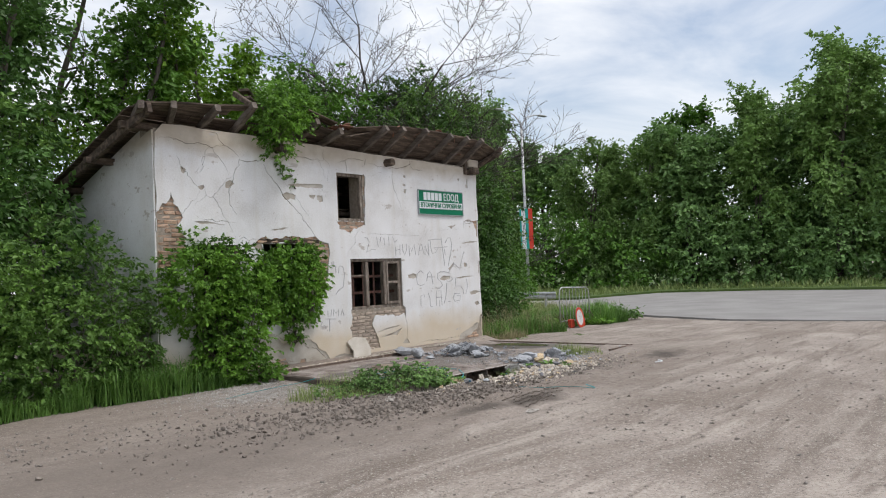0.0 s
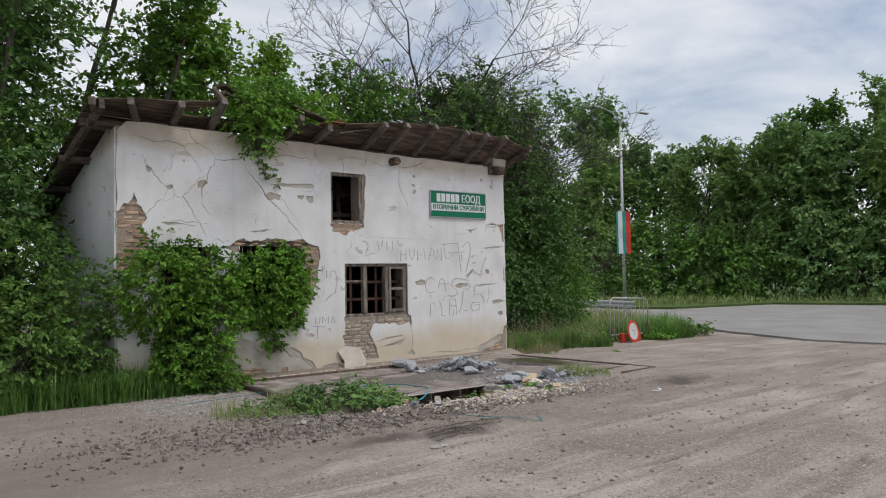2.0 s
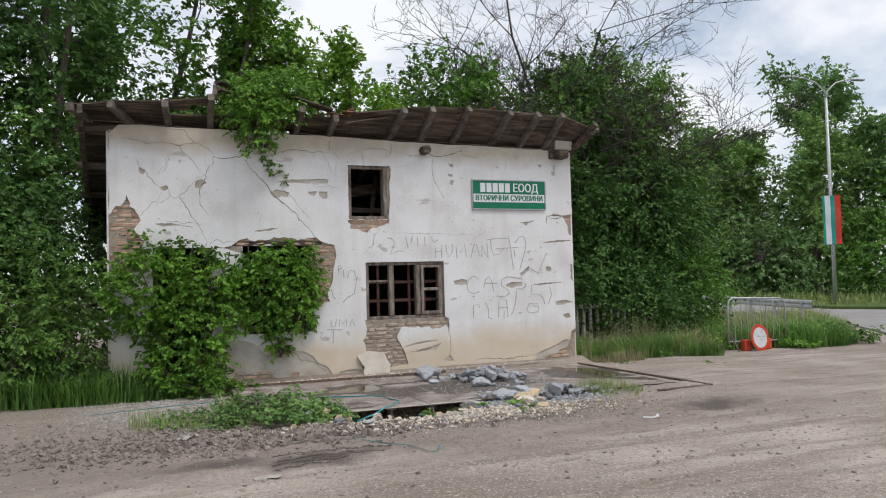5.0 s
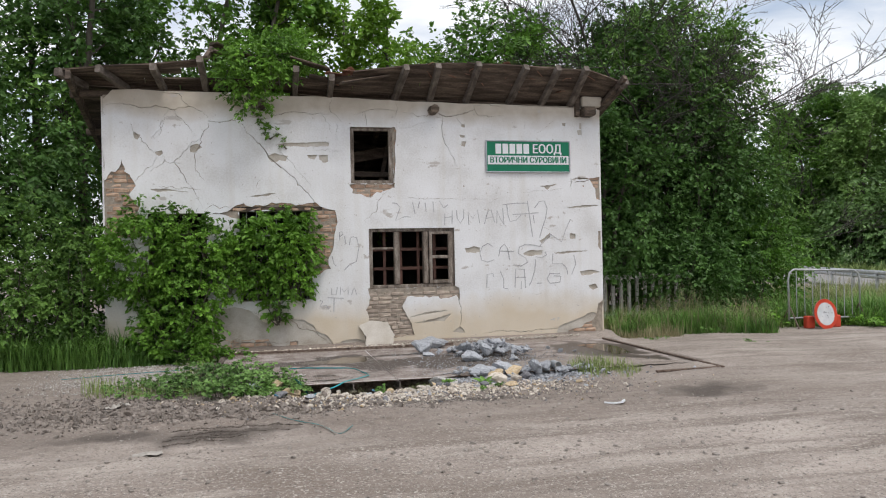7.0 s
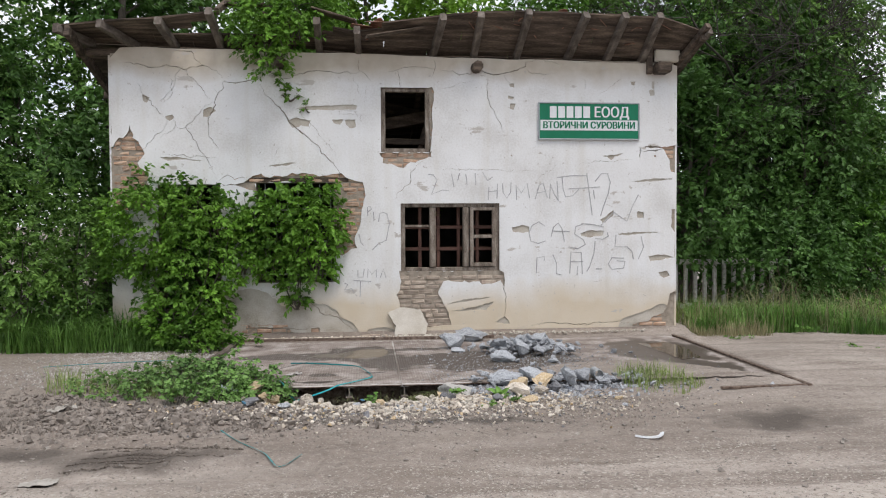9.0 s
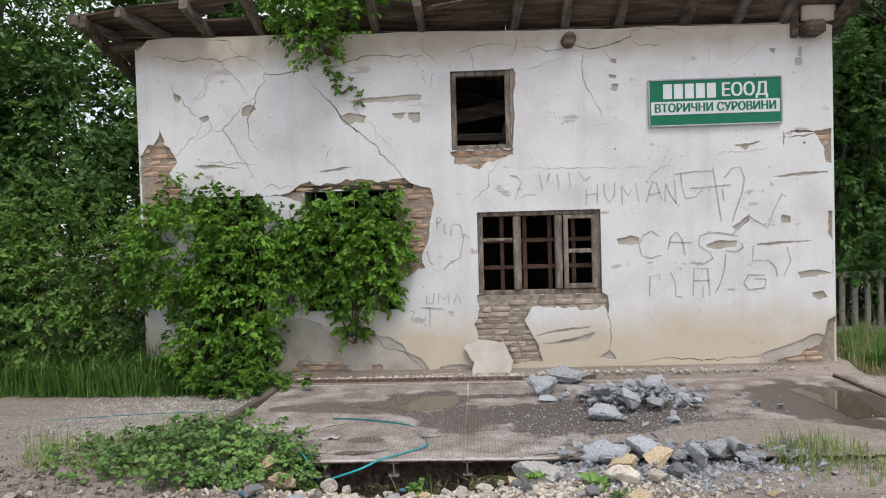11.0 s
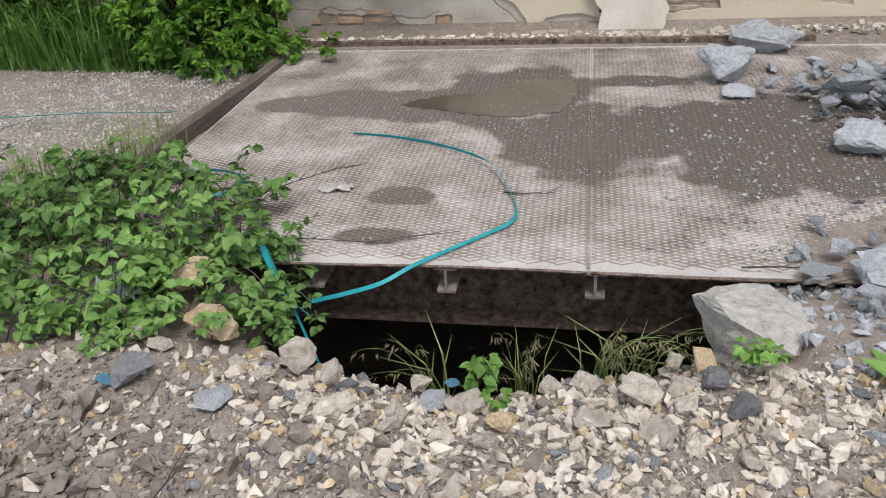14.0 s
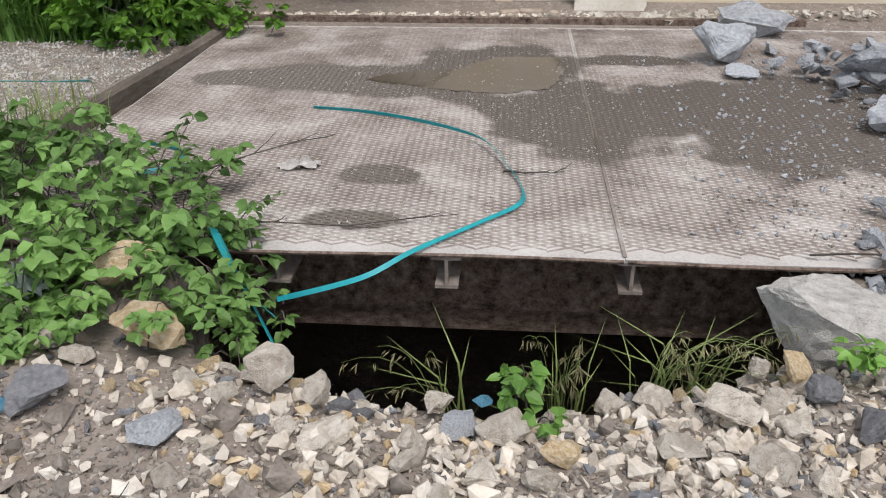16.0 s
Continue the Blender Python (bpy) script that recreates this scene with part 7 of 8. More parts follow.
for (x, y, z), s, t, me in (((12.32, 11.42, -0.22), 0.52, (38, 10, 20), SLABS[1]), ((12.66, 12.1, -0.25), 0.62, (4, 0, 5), SLABS[2]), ((12.35, 11.1, -0.31), 0.28, (5, 5, 60), SLABS[3]), ((12.83, 10.25, -0.27), 0.42, (12, 4, 10), SLABS[4]),
                            ((13.15, 10.55, -0.2), 0.42, (50, 20, 70), SLABS[5]), ((12.66, 9.0, -0.3), 0.5, (10, -6, 10), SLABS[2]), ((12.95, 9.08, -0.29), 0.5, (8, 8, 80), SLABS[4]), ((13.32, 8.72, -0.24), 0.36, (60, 0, 110), SLABS[0]),
                            ((13.55, 9.0, -0.28), 0.35, (20, 5, 30), SLABS[1]), ((12.9, 10.9, -0.2), 0.34, (30, 24, 140), SLABS[0]), ((13.6, 11.5, -0.22), 0.36, (20, -18, 40), SLABS[2])):
    stone(me, (x, y, z), s, t, "large grey broken concrete slab", "rubble", "slab pile on the deck", "slab_piece")
block = hull_mesh("concrete_block", rs, (0.5, 0.36, 0.36), M_CONCRETE, 14, craggy=True, cuts=5, bevel=False)
stone(block, (12.06, 8.76, -0.41), 0.56, (14, 4, 14), "rough broken block of pale concrete at the pit", "concrete block", name="concrete_block")
# fallen plaster slab leaning on the wall
pg = Geo().prism(ragged([(11.4, 0.07), (11.6, 0.15), (11.93, 0.11), (12.04, -0.13), (11.98, -0.3), (11.5, -0.33), (11.52, -0.12)], 77, 0.06, 0.012), -0.015, 0.015)
m = Matrix.Translation((0, 12.47, -0.3)) @ Matrix.Rotation(radians(-12), 4, "X") @ Matrix.Translation((0, 0, 0.3))
pg.v = [tuple(m @ Vector(v)) for v in pg.v]
tagged(put("plaster_slab", pg, shader("plaster_broken", ((0.5, 0.45, 0.38), (0.66, 0.62, 0.56)), scale=4, fine=50, bump=0.5)), "fallen slab of cream plaster leaning on the wall", "plaster slab")
for x, y, w, t in ((11.05, 12.42, 0.14, 20), (11.2, 12.45, 0.16, -5), (11.36, 12.4, 0.06, 40)):
    tagged(put("brick_piece", Geo().box((x, y, -0.285), (w, 0.06, 0.05), (0, 0, t), 0.01), M_ADOBE), "broken dusty brick at the wall's foot", "brick", "bricks at the wall's foot")
tagged(put("vent_brick", Geo().box((10.26, HY + 0.02, -0.215), (0.12, 0.05, 0.09), chamfer=0.01), M_BRICK, house), "")


# ---- loose strap and twigs ----
def ribbon(name, pts, width, material, label, category, thick=0.0012):
    """A flat flexible band through the points (x, y, z, twist)."""
    fine_ = []
    for i in range(len(pts) - 1):
        for s in range(5):
            f = s / 5
            p = [pts[max(i - 1, 0)], pts[i], pts[i + 1], pts[min(i + 2, len(pts) - 1)]]
            fine_.append([0.5 * (2 * p[1][k] + (p[2][k] - p[0][k]) * f + (2 * p[0][k] - 5 * p[1][k] + 4 * p[2][k] - p[3][k]) * f * f + (3 * p[1][k] - p[0][k] - 3 * p[2][k] + p[3][k]) * f ** 3) for k in range(4)])
    fine_.append(list(pts[-1]))
    vs, fs = [], []
    for i, p in enumerate(fine_):
        a, b = fine_[max(i - 1, 0)], fine_[min(i + 1, len(fine_) - 1)]
        d = Vector([b[k] - a[k] for k in range(3)]).normalized()
        flat_ = d.cross(Vector((0, 0, 1))).normalized()
        nor = flat_.cross(d)
        t = radians(p[3])
        s = (flat_ * math.cos(t) + nor * math.sin(t)) * width / 2
        o = (nor * math.cos(t) - flat_ * math.sin(t)) * thick
        c = Vector(p[:3])
        vs += [c - s - o, c + s - o, c + s + o, c - s + o]
    for i in range(len(fine_) - 1):
        for j in range(4):
            fs.append((i * 4 + j, i * 4 + (j + 1) % 4, i * 4 + 4 + (j + 1) % 4, i * 4 + 4 + j))
    fs += [(0, 1, 2, 3), tuple(range(len(vs) - 4, len(vs)))]
    return tagged(put(name, Geo().add(vs, fs), material), label, category)


ribbon("packing_strap", [(10.09, 10.42, -0.325, 60), (10.34, 10.36, -0.32, 70), (10.58, 10.27, -0.32, 75), (10.81, 10.11, -0.31, 75), (10.97, 9.93, -0.3, 50), (11.08, 9.67, -0.32, 60), (11.127, 9.5, -0.325, 60), (11.115, 9.35, -0.32, 25), (10.995, 9.22, -0.325, 15), (10.87, 9.09, -0.325, 15), (10.75, 8.96, -0.325, 25), (10.63, 8.87, -0.36, 40), (10.5, 8.85, -0.4, 50), (10.32, 8.85, -0.455, 60)], 0.018, M_STRAP, "turquoise plastic packing strap curling over the deck", "strap")
ribbon("packing_strap", [(10.1, 8.95, -0.25, 30), (10.16, 8.85, -0.27, 40), (10.23, 8.8, -0.385, 50), (10.33, 8.78, -0.48, 50)], 0.03, M_STRAP, "turquoise plastic strap hanging into the pit", "strap")
ribbon("packing_strap", [(10.12, 8.94, -0.26, 60), (10.22, 8.82, -0.37, 60), (10.32, 8.7, -0.46, 60), (10.43, 8.55, -0.52, 60), (10.5, 8.45, -0.5, 60)], 0.026, M_STRAP, "turquoise plastic strap hanging into the pit", "strap")
ribbon("packing_strap", [(9.2, 9.7, -0.31, 40), (9.45, 9.82, -0.3, 60), (9.68, 9.75, -0.31, 70), (9.66, 9.6, -0.32, 60), (9.5, 9.5, -0.31, 30), (9.7, 9.42, -0.3, 20)], 0.02, M_STRAP, "loop of turquoise plastic strap by the weeds", "strap")
ribbon("packing_strap", [(7.0, 10.45, -0.31, 20), (7.6, 10.62, -0.31, 30), (8.2, 10.72, -0.31, 30), (8.6, 10.7, -0.3, 30), (8.85, 10.6, -0.26, 40)], 0.02, M_STRAP, "turquoise plastic strap lying on the gravel", "strap")
for pts in ([(9.7, 9.25, -0.28), (9.95, 9.5, -0.25), (10.15, 9.62, -0.22), (10.35, 9.7, -0.2)], [(9.3, 9.2, -0.3), (10.0, 9.12, -0.31), (10.5, 9.14, -0.325), (10.9, 9.25, -0.32)], [(11.05, 9.68, -0.33), (11.2, 9.67, -0.328), (11.3, 9.69, -0.33)],
            [(9.2, 7.5, -0.32), (9.22, 7.7, -0.3), (9.25, 7.95, -0.31)], [(10.25, 7.45, -0.33), (10.28, 7.7, -0.31), (10.27, 7.9, -0.32)], [(12.05, 9.02, -0.32), (12.3, 8.98, -0.29), (12.55, 9.0, -0.3)]):
    rt = random.Random(int(pts[0][0] * 100))
    bent = [Vector(p) for p in pts]
    fine_ = [bent[0]]
    for p, q in zip(bent, bent[1:]):
        fine_ += [p.lerp(q, 0.5) + Vector((rt.uniform(-0.02, 0.02), rt.uniform(-0.02, 0.02), 0)), q]
    n = len(fine_)
    g = Geo().tube(fine_, [0.0045 * (1 - 0.75 * k / (n - 1)) for k in range(n)], 5)
    for k in range(2, n - 1):
        away = (fine_[k + 1] - fine_[k - 1]).normalized() + Vector((rt.uniform(-0.8, 0.8), rt.uniform(-0.8, 0.8), rt.uniform(0, 0.3)))
        g.tube([fine_[k], fine_[k] + away * 0.06, fine_[k] + away * 0.1 + Vector((0, 0, 0.01))], [0.0025, 0.0018, 0.0008], 4)
    tagged(put("twig", g, M_DEAD), "thin dry grey twig lying about", "twig")
rr = random.Random(9)


def crumple(name, cx, cy, z, sx, sy, high, turn, material, label, category, seed):
    """A thin creased sheet lying in folds, with a ragged outline."""
    n = 15
    vs, at, fs = [], {}, []
    for j in range(n):
        for i in range(n):
            u, v = 2 * i / (n - 1) - 1, 2 * j / (n - 1) - 1
            a = math.atan2(v, u)
            if math.hypot(u, v) > 0.85 + 0.25 * noise.noise(Vector((2 * math.cos(a), 2 * math.sin(a), seed))):
                continue
            f = abs(noise.noise(Vector((u * 2.2, v * 2.2, seed)))) + 0.5 * abs(noise.noise(Vector((u * 5, v * 5, seed + 3))))
            at[(i, j)] = len(vs)
            vs.append((u * sx / 2, v * sy / 2, high * (1.2 - u * u - v * v) * f + 0.004))
    for i, j in at:
        q = ((i, j), (i + 1, j), (i + 1, j + 1), (i, j + 1))
        if all(k in at for k in q):
            fs.append(tuple(at[k] for k in q))
    ob = new(name, Geo().add(vs, fs).mesh(name))
    ob.data.materials.append(material)
    ob.matrix_basis = pose(cx, cy, z, 0, 0, turn)
    mod = ob.modifiers.new("thickness", "SOLIDIFY")
    mod.thickness = 0.002
    return tagged(ob, label, category)


crumple("rag", 10.2, 9.68, PLATE_Z + 0.008, 0.26, 0.11, 0.05, 8, M_PLATE, "crumpled dusty rag on the deck", "rag", 4)
M_FOIL = shader("plastic_bag", ((0.35, 0.42, 0.4), (0.6, 0.66, 0.63)), scale=14, fine=60, rough=0.25, bump=0.8, sheer=0.3)
M_PAPER = shader("muddy_sheet", ((0.27, 0.25, 0.22), (0.44, 0.41, 0.375)), scale=9, fine=50, rough=0.7, bump=0.5)
crumple("plastic_bag", 9.62, 8.6, lot(9.62, 8.6) + 0.05, 0.24, 0.16, 0.16, 20, M_FOIL, "crumpled pale green plastic bag in the weeds", "plastic bag", 7)
crumple("plastic_bag", 8.1, 8.15, lot(8.1, 8.15), 0.36, 0.18, 0.07, 30, M_PAPER, "crumpled muddy grey plastic bag on the soil", "plastic bag", 9)
crumple("muddy_sheet", 8.67, 6.17, lot(8.67, 6.17) + 0.01, 0.36, 0.22, 0.035, 12, M_PAPER, "crumpled muddy plastic sheet on the dirt lot", "plastic sheet", 12)
ribbon("rubber_trim", [(13.34, 6.64, -0.34, 20), (13.42, 6.58, -0.34, 10), (13.53, 6.6, -0.34, 10), (13.6, 6.7, -0.34, 20)], 0.03, M_SIGNWHITE, "pale curved strip of plastic trim on the dirt", "plastic trim", 0.008)
ribbon("packing_strap", [(9.8, 7.15, lot(9.8, 7.15) + 0.012, 20), (10.0, 6.85, lot(10.0, 6.85) + 0.012, 40), (10.25, 6.5, lot(10.25, 6.5) + 0.012, 30), (10.4, 6.22, lot(10.4, 6.22) + 0.015, 30), (10.55, 6.45, lot(10.55, 6.45) + 0.012, 30)], 0.014, M_STRAP, "muddy turquoise strap lying on the dirt", "strap")
M_BLUE = shader("blue_plastic", ((0.04, 0.13, 0.2), (0.08, 0.2, 0.28)), scale=9, fine=40, rough=0.4, bump=0.3)
for (x, y, z), s in (((9.85, 8.1, -0.3), 0.09), ((11.02, 8.24, -0.34), 0.07)):
    stone(hull_mesh("plastic_scrap", rr, (0.5, 0.3, 0.3), M_BLUE, 10), (x, y, z), s, (30, 20, 30), "torn scrap of blue plastic among stones", "plastic scrap", name="plastic_scrap")
pipe = Geo()
vs, fs = [], []
for k in range(14):
    a = 2 * math.pi * k / 14
    for r_, y_ in ((0.055, 0.0), (0.055, 0.2), (0.048, 0.2), (0.048, 0.0)):
        vs.append((13.72 + r_ * math.cos(a), 8.93 + y_, -0.27 + r_ * math.sin(a)))
for k in range(14):
    for j in range(4):
        fs.append((k * 4 + j, k * 4 + (j + 1) % 4, (k + 1) % 14 * 4 + (j + 1) % 4, (k + 1) % 14 * 4 + j))
tagged(put("pipe_piece", pipe.add(vs, fs), M_SIGNEDGE), "short piece of grey plastic pipe in the rubble", "pipe")

# ---- sign board on the wall ----
board = thing("sign_board", (14.66, HY - 0.05, 3.1), "green and white company sign board on the plaster", "sign")
put("panel", Geo().box((14.662, HY - 0.052, 3.102), (1.63, 0.03, 0.56), chamfer=0.003), M_GREENPAINT, board)
put("stripe", Geo().box((14.662, HY - 0.07, 3.035), (1.6, 0.004, 0.165), chamfer=0.0005), M_SIGNWHITE, board, "white painted stripe")
fg = Geo().box((14.662, HY - 0.055, 3.392), (1.66, 0.045, 0.022)).box((14.662, HY - 0.055, 2.812), (1.66, 0.045, 0.022)).box((13.838, HY - 0.055, 3.102), (0.022, 0.045, 0.556)).box((15.486, HY - 0.055, 3.102), (0.022, 0.045, 0.556))
put("frame", fg, M_SIGNEDGE, board, "grey metal edging")


def lettering(text, x, z, size, material, parent, y, width):
    cu = bpy.data.curves.new("lettering", "FONT")
    cu.body, cu.size, cu.extrude, cu.align_x = text, size, 0.001, "CENTER"
    tmp = new("lettering", cu)
    bpy.context.view_layer.update()
    me = bpy.data.meshes.new_from_object(tmp.evaluated_get(bpy.context.evaluated_depsgraph_get()))
    w = max(v.co.x for v in me.vertices) - min(v.co.x for v in me.vertices)
    bpy.data.objects.remove(tmp)
    me.transform(Matrix.Translation((x, y, z)) @ Matrix.Rotation(radians(90), 4, "X") @ Matrix.Diagonal((width / w, 1, 1, 1)))
    g = Geo()
    for k, dx in enumerate((0.0, -0.006, 0.006, -0.003, 0.003)):
        g.add([(v.co.x + dx, v.co.y - 0.0004 * k, v.co.z) for v in me.vertices], [tuple(p.vertices) for p in me.polygons])
    return put("lettering", g, material, parent, normals=False)


lettering("ЕООД", 15.03, 3.165, 0.235, M_SIGNWHITE, board, HY - 0.0705, 0.56)
for k in range(5):
    put("letter_block", Geo().box((14.07 + 0.137 * k, HY - 0.069, 3.245), (0.11, 0.004, 0.185), chamfer=0.001), M_SIGNWHITE, board)
lettering("ВТОРИЧНИ СУРОВИНИ", 14.66, 2.985, 0.15, M_GREENPAINT, board, HY - 0.0745, 1.5)

# ---- spray-painted strokes ----
def stroke(pts, wide=0.02):
    y = HY - 0.0385
    vs, fs = [], []
    n = len(pts)
    for i, p in enumerate(pts):
        a, b = pts[max(i - 1, 0)], pts[min(i + 1, n - 1)]
        d = math.dist(a, b) or 1
        nx_, nz_ = -(b[1] - a[1]) / d * wide / 2, (b[0] - a[0]) / d * wide / 2
        vs += [(p[0] - nx_, y, p[1] - nz_), (p[0] + nx_, y, p[1] + nz_), (p[0] + nx_, y + 0.012, p[1] + nz_), (p[0] - nx_, y + 0.012, p[1] - nz_)]
    for i in range(n - 1):
        for j in range(4):
            fs.append((i * 4 + j, i * 4 + (j + 1) % 4, i * 4 + 4 + (j + 1) % 4, i * 4 + 4 + j))
    return put("paint_stroke", Geo().add(vs, fs), M_SPRAY, scrawl)


scrawl = thing("graffiti", (14.0, HY - 0.04, 1.7), "faded grey spray-painted graffiti on the white plaster", "graffiti")

def scribble(*strokes):
    for s in strokes:
        stroke(s, 0.016)


scribble([(13.03, 2.05), (13.02, 1.84)], [(13.17, 2.10), (13.16, 1.86)], [(13.02, 1.97), (13.17, 1.99)])
scribble([(13.25, 2.11), (13.26, 1.96), (13.32, 1.87), (13.38, 1.96), (13.39, 2.12)])
scribble([(13.48, 1.84), (13.47, 2.08), (13.56, 1.95), (13.65, 2.11), (13.69, 1.87)])
scribble([(13.78, 1.85), (13.85, 2.08), (13.91, 2.11), (13.95, 1.98), (13.98, 1.88)], [(13.81, 1.95), (13.96, 1.98)])
scribble([(14.02, 1.86), (14.03, 2.10), (14.09, 1.94), (14.16, 1.83), (14.14, 2.14)])
scribble([(14.22, 2.22), (14.24, 2.02), (14.28, 1.89), (14.40, 1.91), (14.50, 2.01)])
scribble([(14.14, 2.20), (14.38, 2.23), (14.63, 2.23)], [(14.33, 2.02), (14.58, 2.03), (14.85, 2.05)])
scribble([(14.63, 2.27), (14.66, 2.04), (14.70, 1.75), (14.72, 1.59)], [(14.74, 2.00), (14.76, 1.85)])
scribble([(14.77, 2.14), (14.87, 2.26), (14.97, 2.27), (15.02, 2.13), (14.99, 1.95), (14.90, 1.71), (14.86, 1.58)])
scribble([(13.94, 1.42), (13.84, 1.49), (13.73, 1.43), (13.68, 1.31), (13.71, 1.18), (13.83, 1.14), (13.95, 1.18)])
scribble([(14.04, 1.24), (14.08, 1.40), (14.16, 1.47), (14.22, 1.38), (14.26, 1.17)], [(14.06, 1.34), (14.35, 1.33)])
scribble([(14.57, 1.45), (14.45, 1.41), (14.43, 1.29), (14.57, 1.20), (14.61, 1.12), (14.48, 1.05), (14.32, 1.08)])
scribble([(14.77, 1.17), (14.75, 0.97), (14.68, 0.76), (14.63, 0.68)], [(14.54, 1.46), (14.73, 1.44), (14.92, 1.40)], [(14.77, 1.22), (14.89, 1.20), (14.99, 1.25), (14.97, 1.31)])
scribble([(15.12, 1.27), (15.10, 1.08), (15.30, 1.08), (15.39, 0.99), (15.41, 0.87)], [(15.54, 1.24), (15.58, 1.07), (15.49, 0.87)])
scribble([(13.80, 0.66), (13.81, 0.91), (13.93, 0.93), (13.93, 0.86)], [(14.07, 0.96), (14.13, 0.82), (14.13, 0.65), (14.21, 0.63)])
scribble([(14.35, 0.65), (14.37, 1.00), (14.54, 0.99), (14.56, 0.64)], [(14.36, 0.84), (14.57, 0.84)], [(14.48, 0.77), (14.47, 0.62)])
scribble([(14.78, 0.72), (14.88, 0.72)], [(15.25, 0.89), (15.05, 0.90), (14.99, 0.80), (15.05, 0.71), (15.25, 0.73), (15.27, 0.84), (15.13, 0.85)])
scribble([(14.86, 1.42), (14.98, 1.54), (15.08, 1.64), (15.30, 1.49), (15.39, 1.73), (15.49, 1.92)])
scribble([(12.06, 2.25), (12.14, 2.24), (12.20, 2.16), (12.11, 1.93), (12.28, 2.00), (12.39, 1.99)])
scribble([(12.43, 2.26), (12.47, 2.05)], [(12.56, 2.27), (12.53, 2.15)], [(12.66, 2.25), (12.68, 2.08)], [(12.81, 2.27), (12.82, 2.08)], [(12.93, 2.28), (13.01, 2.15)], [(13.01, 2.15), (13.09, 2.21)])
scribble([(11.27, 1.50), (11.29, 1.63), (11.34, 1.65), (11.40, 1.63), (11.44, 1.47), (11.39, 1.21), (11.26, 1.15), (11.17, 1.06)], [(11.19, 1.66), (11.20, 1.52)], [(11.10, 1.59), (11.10, 1.73), (11.14, 1.75), (11.16, 1.70), (11.11, 1.66)])
scribble([(10.96, 1.31), (10.99, 1.18), (11.03, 1.13)], [(10.73, 0.54), (10.78, 0.52), (10.73, 0.43), (10.84, 0.45), (10.88, 0.39)])
scribble([(10.87, 0.58), (11.15, 0.56)], [(10.98, 0.58), (10.97, 0.32)], [(10.94, 0.74), (10.94, 0.63), (11.02, 0.63), (11.04, 0.76)])
scribble([(11.09, 0.62), (11.10, 0.76), (11.16, 0.67), (11.23, 0.75), (11.23, 0.62)], [(11.29, 0.62), (11.34, 0.75), (11.38, 0.62)])

# ---- barrier, traffic sign and fence ----
bar = thing("crowd_barrier", (21.4, 13.0, -0.42), "galvanised steel crowd barrier standing in the grass", "barrier")
B0, B1, BY = 20.55, 22.32, 13.0
loop = [(B0, BY, -0.25), (B0, BY, 0.62), (B0 + 0.04, BY, 0.76), (B0 + 0.14, BY, 0.82), (B1 - 0.14, BY, 0.77), (B1 - 0.04, BY, 0.71), (B1, BY, 0.58), (B1, BY, -0.28)]
put("frame", Geo().tube(loop, [0.021] * len(loop), 8), M_GALV, bar, smooth=True)
put("lower_rail", Geo().tube([(B0, BY, -0.2), (B1, BY, -0.24)], [0.018, 0.018], 8), M_GALV, bar)
for k in range(8):
    x = B0 + (B1 - B0) * (k + 1) / 9
    put("rod", Geo().tube([(x, BY, -0.22), (x, BY, 0.78)], [0.009, 0.009], 6), M_GALV, bar)
for x in (B0 + 0.02, B1 - 0.02):
    put("foot", Geo().tube([(x - 0.02, BY - 0.32, -0.42), (x, BY - 0.03, 0.0), (x, BY, 0.05), (x, BY + 0.03, 0.0), (x - 0.02, BY + 0.32, -0.42)], [0.016] * 5, 6), M_RUST, bar, "rusty bent foot")
sg = thing("traffic_sign", (21.4, 12.72, -0.42), "round white sign with a red rim propped on the ground", "traffic sign")
TS = pose(21.22, 12.72, -0.12, 82, 0, 8)


def disc(r0, r1, depth, z):
    vs, fs = [], []
    n = 40
    for k in range(n):
        a = 2 * math.pi * k / n
        for r_, z_ in ((r0, z), (r1, z), (r1, z + depth), (r0, z + depth)):
            vs.append(TS @ Vector((r_ * math.cos(a), r_ * math.sin(a), z_)))
    for k in range(n):
        for j in range(4):
            fs.append((k * 4 + j, k * 4 + (j + 1) % 4, (k + 1) % n * 4 + (j + 1) % 4, (k + 1) % n * 4 + j))
    return Geo().add(vs, fs)


put("face", disc(0.0005, 0.26, 0.006, 0), M_WHITEPAINT, sg, "scuffed white face")
put("rim", disc(0.24, 0.315, 0.007, 0.002), M_REDPAINT, sg, "red rim")
put("back", disc(0.0005, 0.318, 0.003, -0.006), M_GALV, sg)
scuff = Geo()
for k in range(12):
    a, d = rr.uniform(0, 6.28), rr.uniform(0.02, 0.18)
    scuff.box((d * math.cos(a) + 0.03, d * math.sin(a), 0.0065), (rr.uniform(0.01, 0.035), rr.uniform(0.008, 0.03), 0.001), (0, 0, rr.uniform(0, 90)), 0.0002, m=TS)
put("scuff", scuff, M_DARKSTONE, sg, "dark scratches")["kind"] = "stuff"
for x, w in ((20.93, 0.2), (21.58, 0.17)):
    tagged(put("barrier_block", Geo().box((x, 12.86, -0.29), (w, 0.14, 0.26), chamfer=0.02), M_REDPAINT), "faded red plastic barrier block in the grass", "barrier block", "red blocks by the sign")
fence = thing("fence", (17.6, 15.2, -0.4), "old grey concrete baluster fence under the bushes", "fence")
put("rail", Geo().box((17.8, 15.2, 0.68), (3.0, 0.1, 0.1), chamfer=0.01), M_CONCRETE, fence)
put("rail", Geo().box((17.8, 15.2, -0.2), (3.0, 0.1, 0.1), chamfer=0.01), M_CONCRETE, fence)
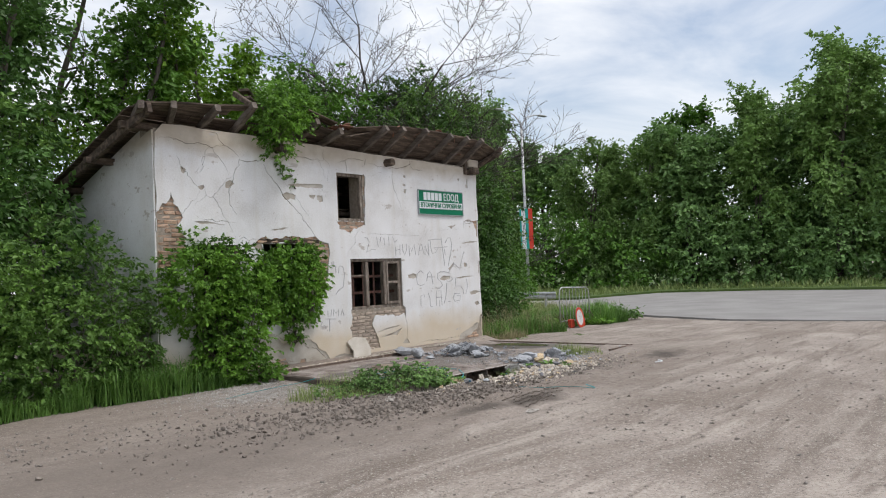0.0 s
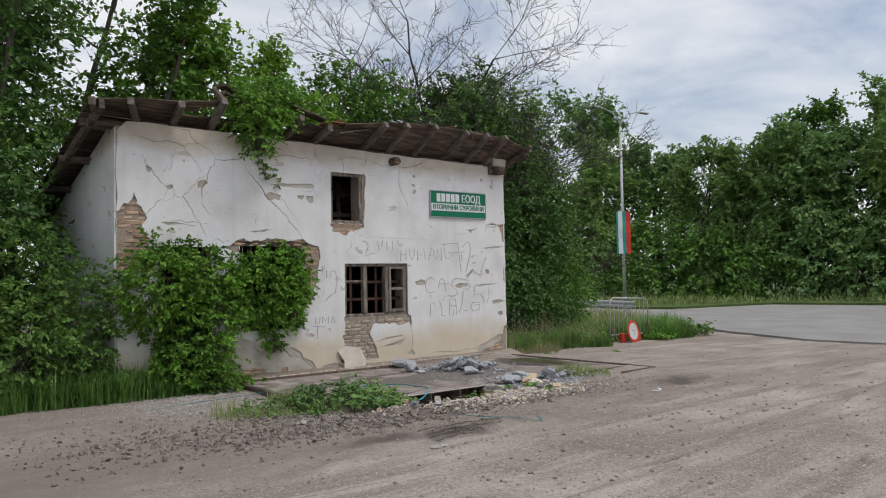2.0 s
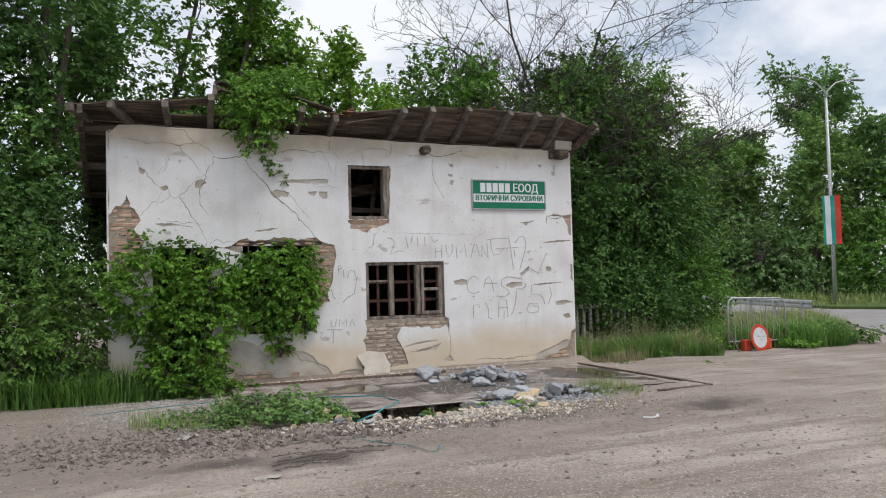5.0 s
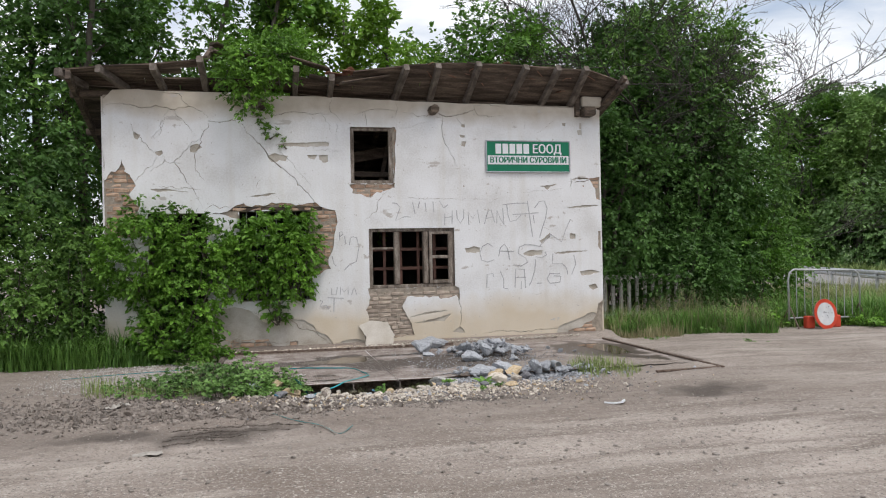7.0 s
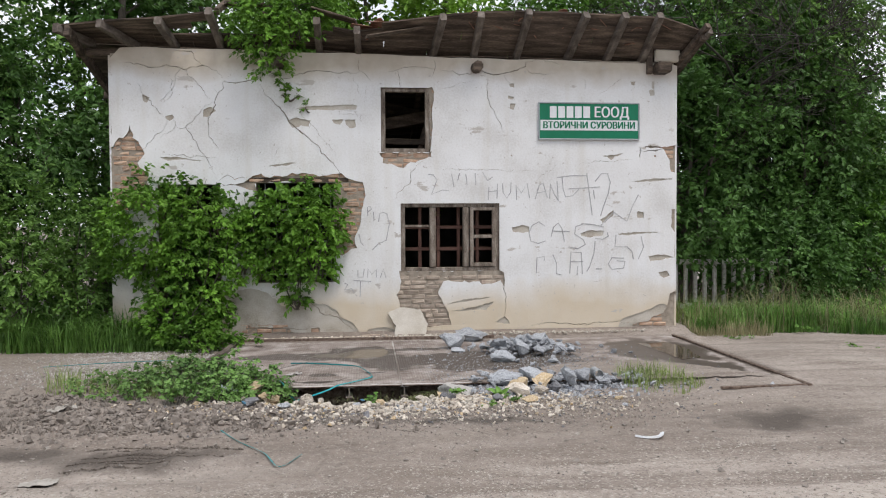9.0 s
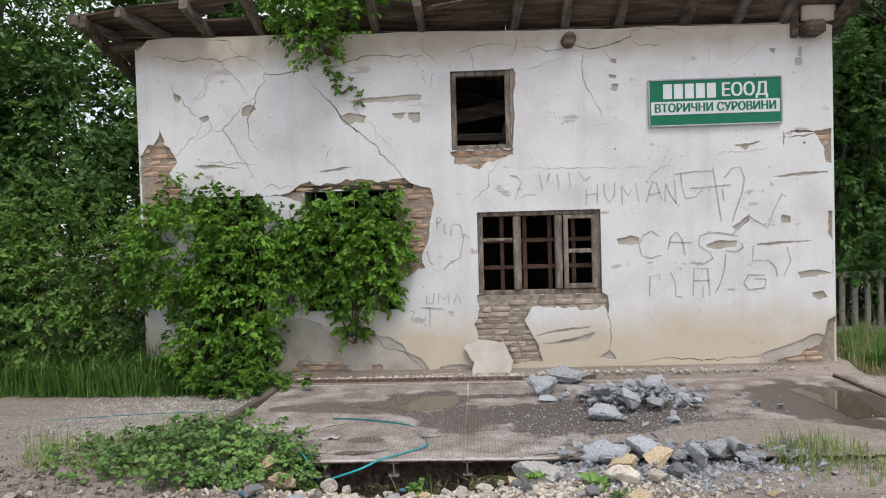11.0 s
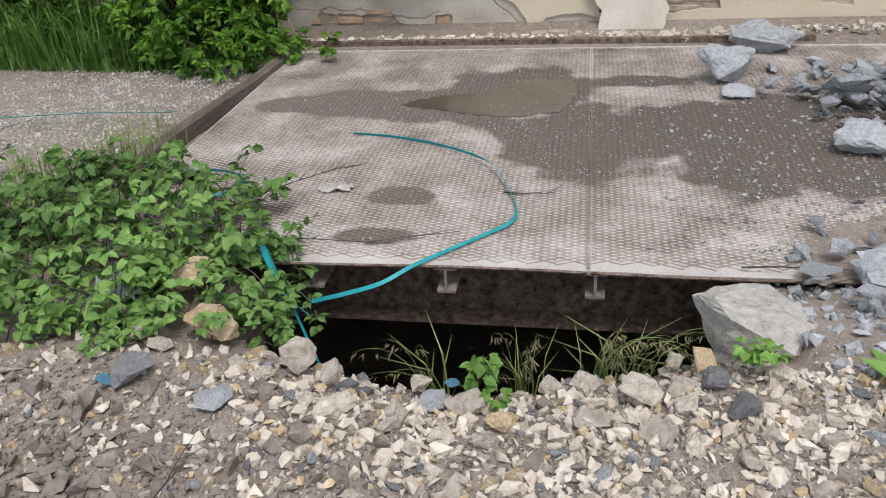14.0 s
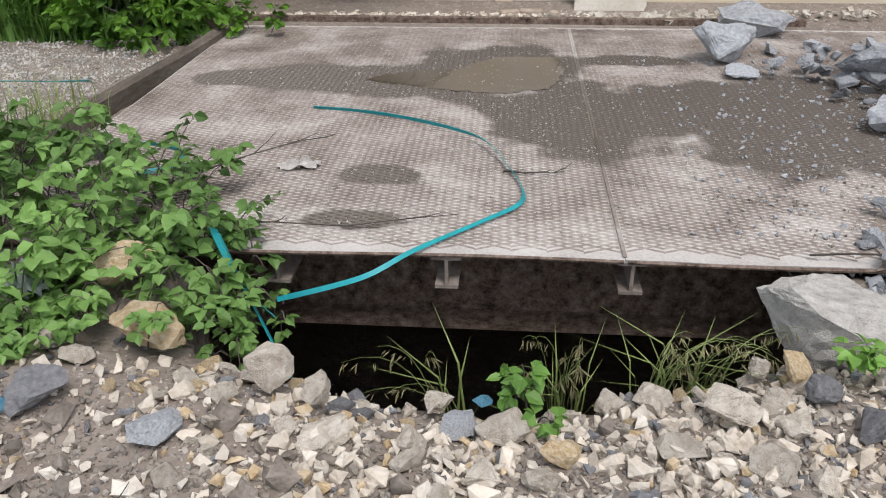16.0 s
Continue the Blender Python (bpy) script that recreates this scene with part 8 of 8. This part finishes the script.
for k in range(15):
    put("baluster", Geo().box((16.4 + 0.2 * k, 15.2, 0.24), (0.075, 0.07, 0.78), chamfer=0.012), M_CONCRETE, fence)

# ---- street furniture across the lot ----
lamp = thing("street_lamp", (41.4, 28.05, -0.5), "tall galvanised double-arm street lamp with a flag banner", "street lamp")
put("pole", Geo().tube([(41.4, 28.05, -0.5), (41.4, 28.05, 4.0), (41.4, 28.05, 10.4)], [0.11, 0.09, 0.07], 10), M_GALV, lamp, smooth=True)
for s in (-1, 1):
    pts = [(41.4, 28.05, 10.3), (41.4 + 0.12 * s, 28.05 + 0.02 * s, 10.75), (41.4 + 0.6 * s, 28.05 - 0.1 * s, 11.2), (41.4 + 1.3 * s, 28.05 - 0.2 * s, 11.4), (41.4 + 1.7 * s, 28.05 - 0.25 * s, 11.42)]
    put("arm", Geo().tube(pts, [0.05, 0.045, 0.04, 0.035, 0.03], 8), M_GALV, lamp, smooth=True)
    put("lamp_head", Geo().box((41.4 + 2.0 * s, 28.05 - 0.3 * s, 11.42), (0.75, 0.25, 0.1), (0, 0, -8), 0.04), M_GALV, lamp)
FW = Vector((0.79, -0.61, 0))
for k, mt in enumerate((M_CLOTH_G, M_CLOTH_W, M_CLOTH_G, M_CLOTH_R)):
    g = Geo()
    vs, fs = [], []
    o = Vector((41.4, 28.05, 0)) + Vector((-0.61, -0.79, 0)) * 0.13
    for i in range(9):
        z = 2.75 + 2.53 * i / 8
        for e in (0, 1):
            p = o + FW * (-0.42, -0.32, -0.06, 0.14, 0.42)[k + e] + Vector((-0.61, -0.79, 0)) * (0.02 * math.sin(i * 1.3 + k))
            vs += [(p.x, p.y, z), (p.x + 0.01, p.y + 0.013, z)]
    for i in range(8):
        a = i * 4
        fs += [(a, a + 2, a + 6, a + 4), (a + 1, a + 5, a + 7, a + 3), (a, a + 4, a + 5, a + 1), (a + 2, a + 3, a + 7, a + 6)]
    put("banner_stripe", g.add(vs, fs), mt, lamp, ("green", "white", "green", "red")[k] + " cloth stripe of the banner")
rail = thing("guard_rail", (31, 20, -0.4), "galvanised road guard rail in the long grass", "guard rail")
prof = [(0.0, -0.15), (0.05, -0.11), (0.05, -0.05), (0.0, 0.0), (0.05, 0.05), (0.05, 0.11), (0.0, 0.15)]
A, Bp = Vector((29.4, 18.6, 0.25)), Vector((34.0, 29.5, 0.2))
vs, fs = [], []
for p in (A, Bp):
    for dy, dz in prof:
        vs.append((p.x - dy, p.y, p.z + dz))
    for dy, dz in prof:
        vs.append((p.x - dy + 0.006, p.y, p.z + dz))
for j in range(6):
    fs += [(j, j + 1, j + 15, j + 14), (j + 7, j + 21, j + 22, j + 8)]
put("beam", Geo().add(vs, fs), M_GALV, rail)
for k in range(5):
    p = A.lerp(Bp, (k + 0.3) / 5)
    put("post", Geo().box((p.x, p.y + 0.06, -0.1), (0.1, 0.08, 0.85)), M_GALV, rail)
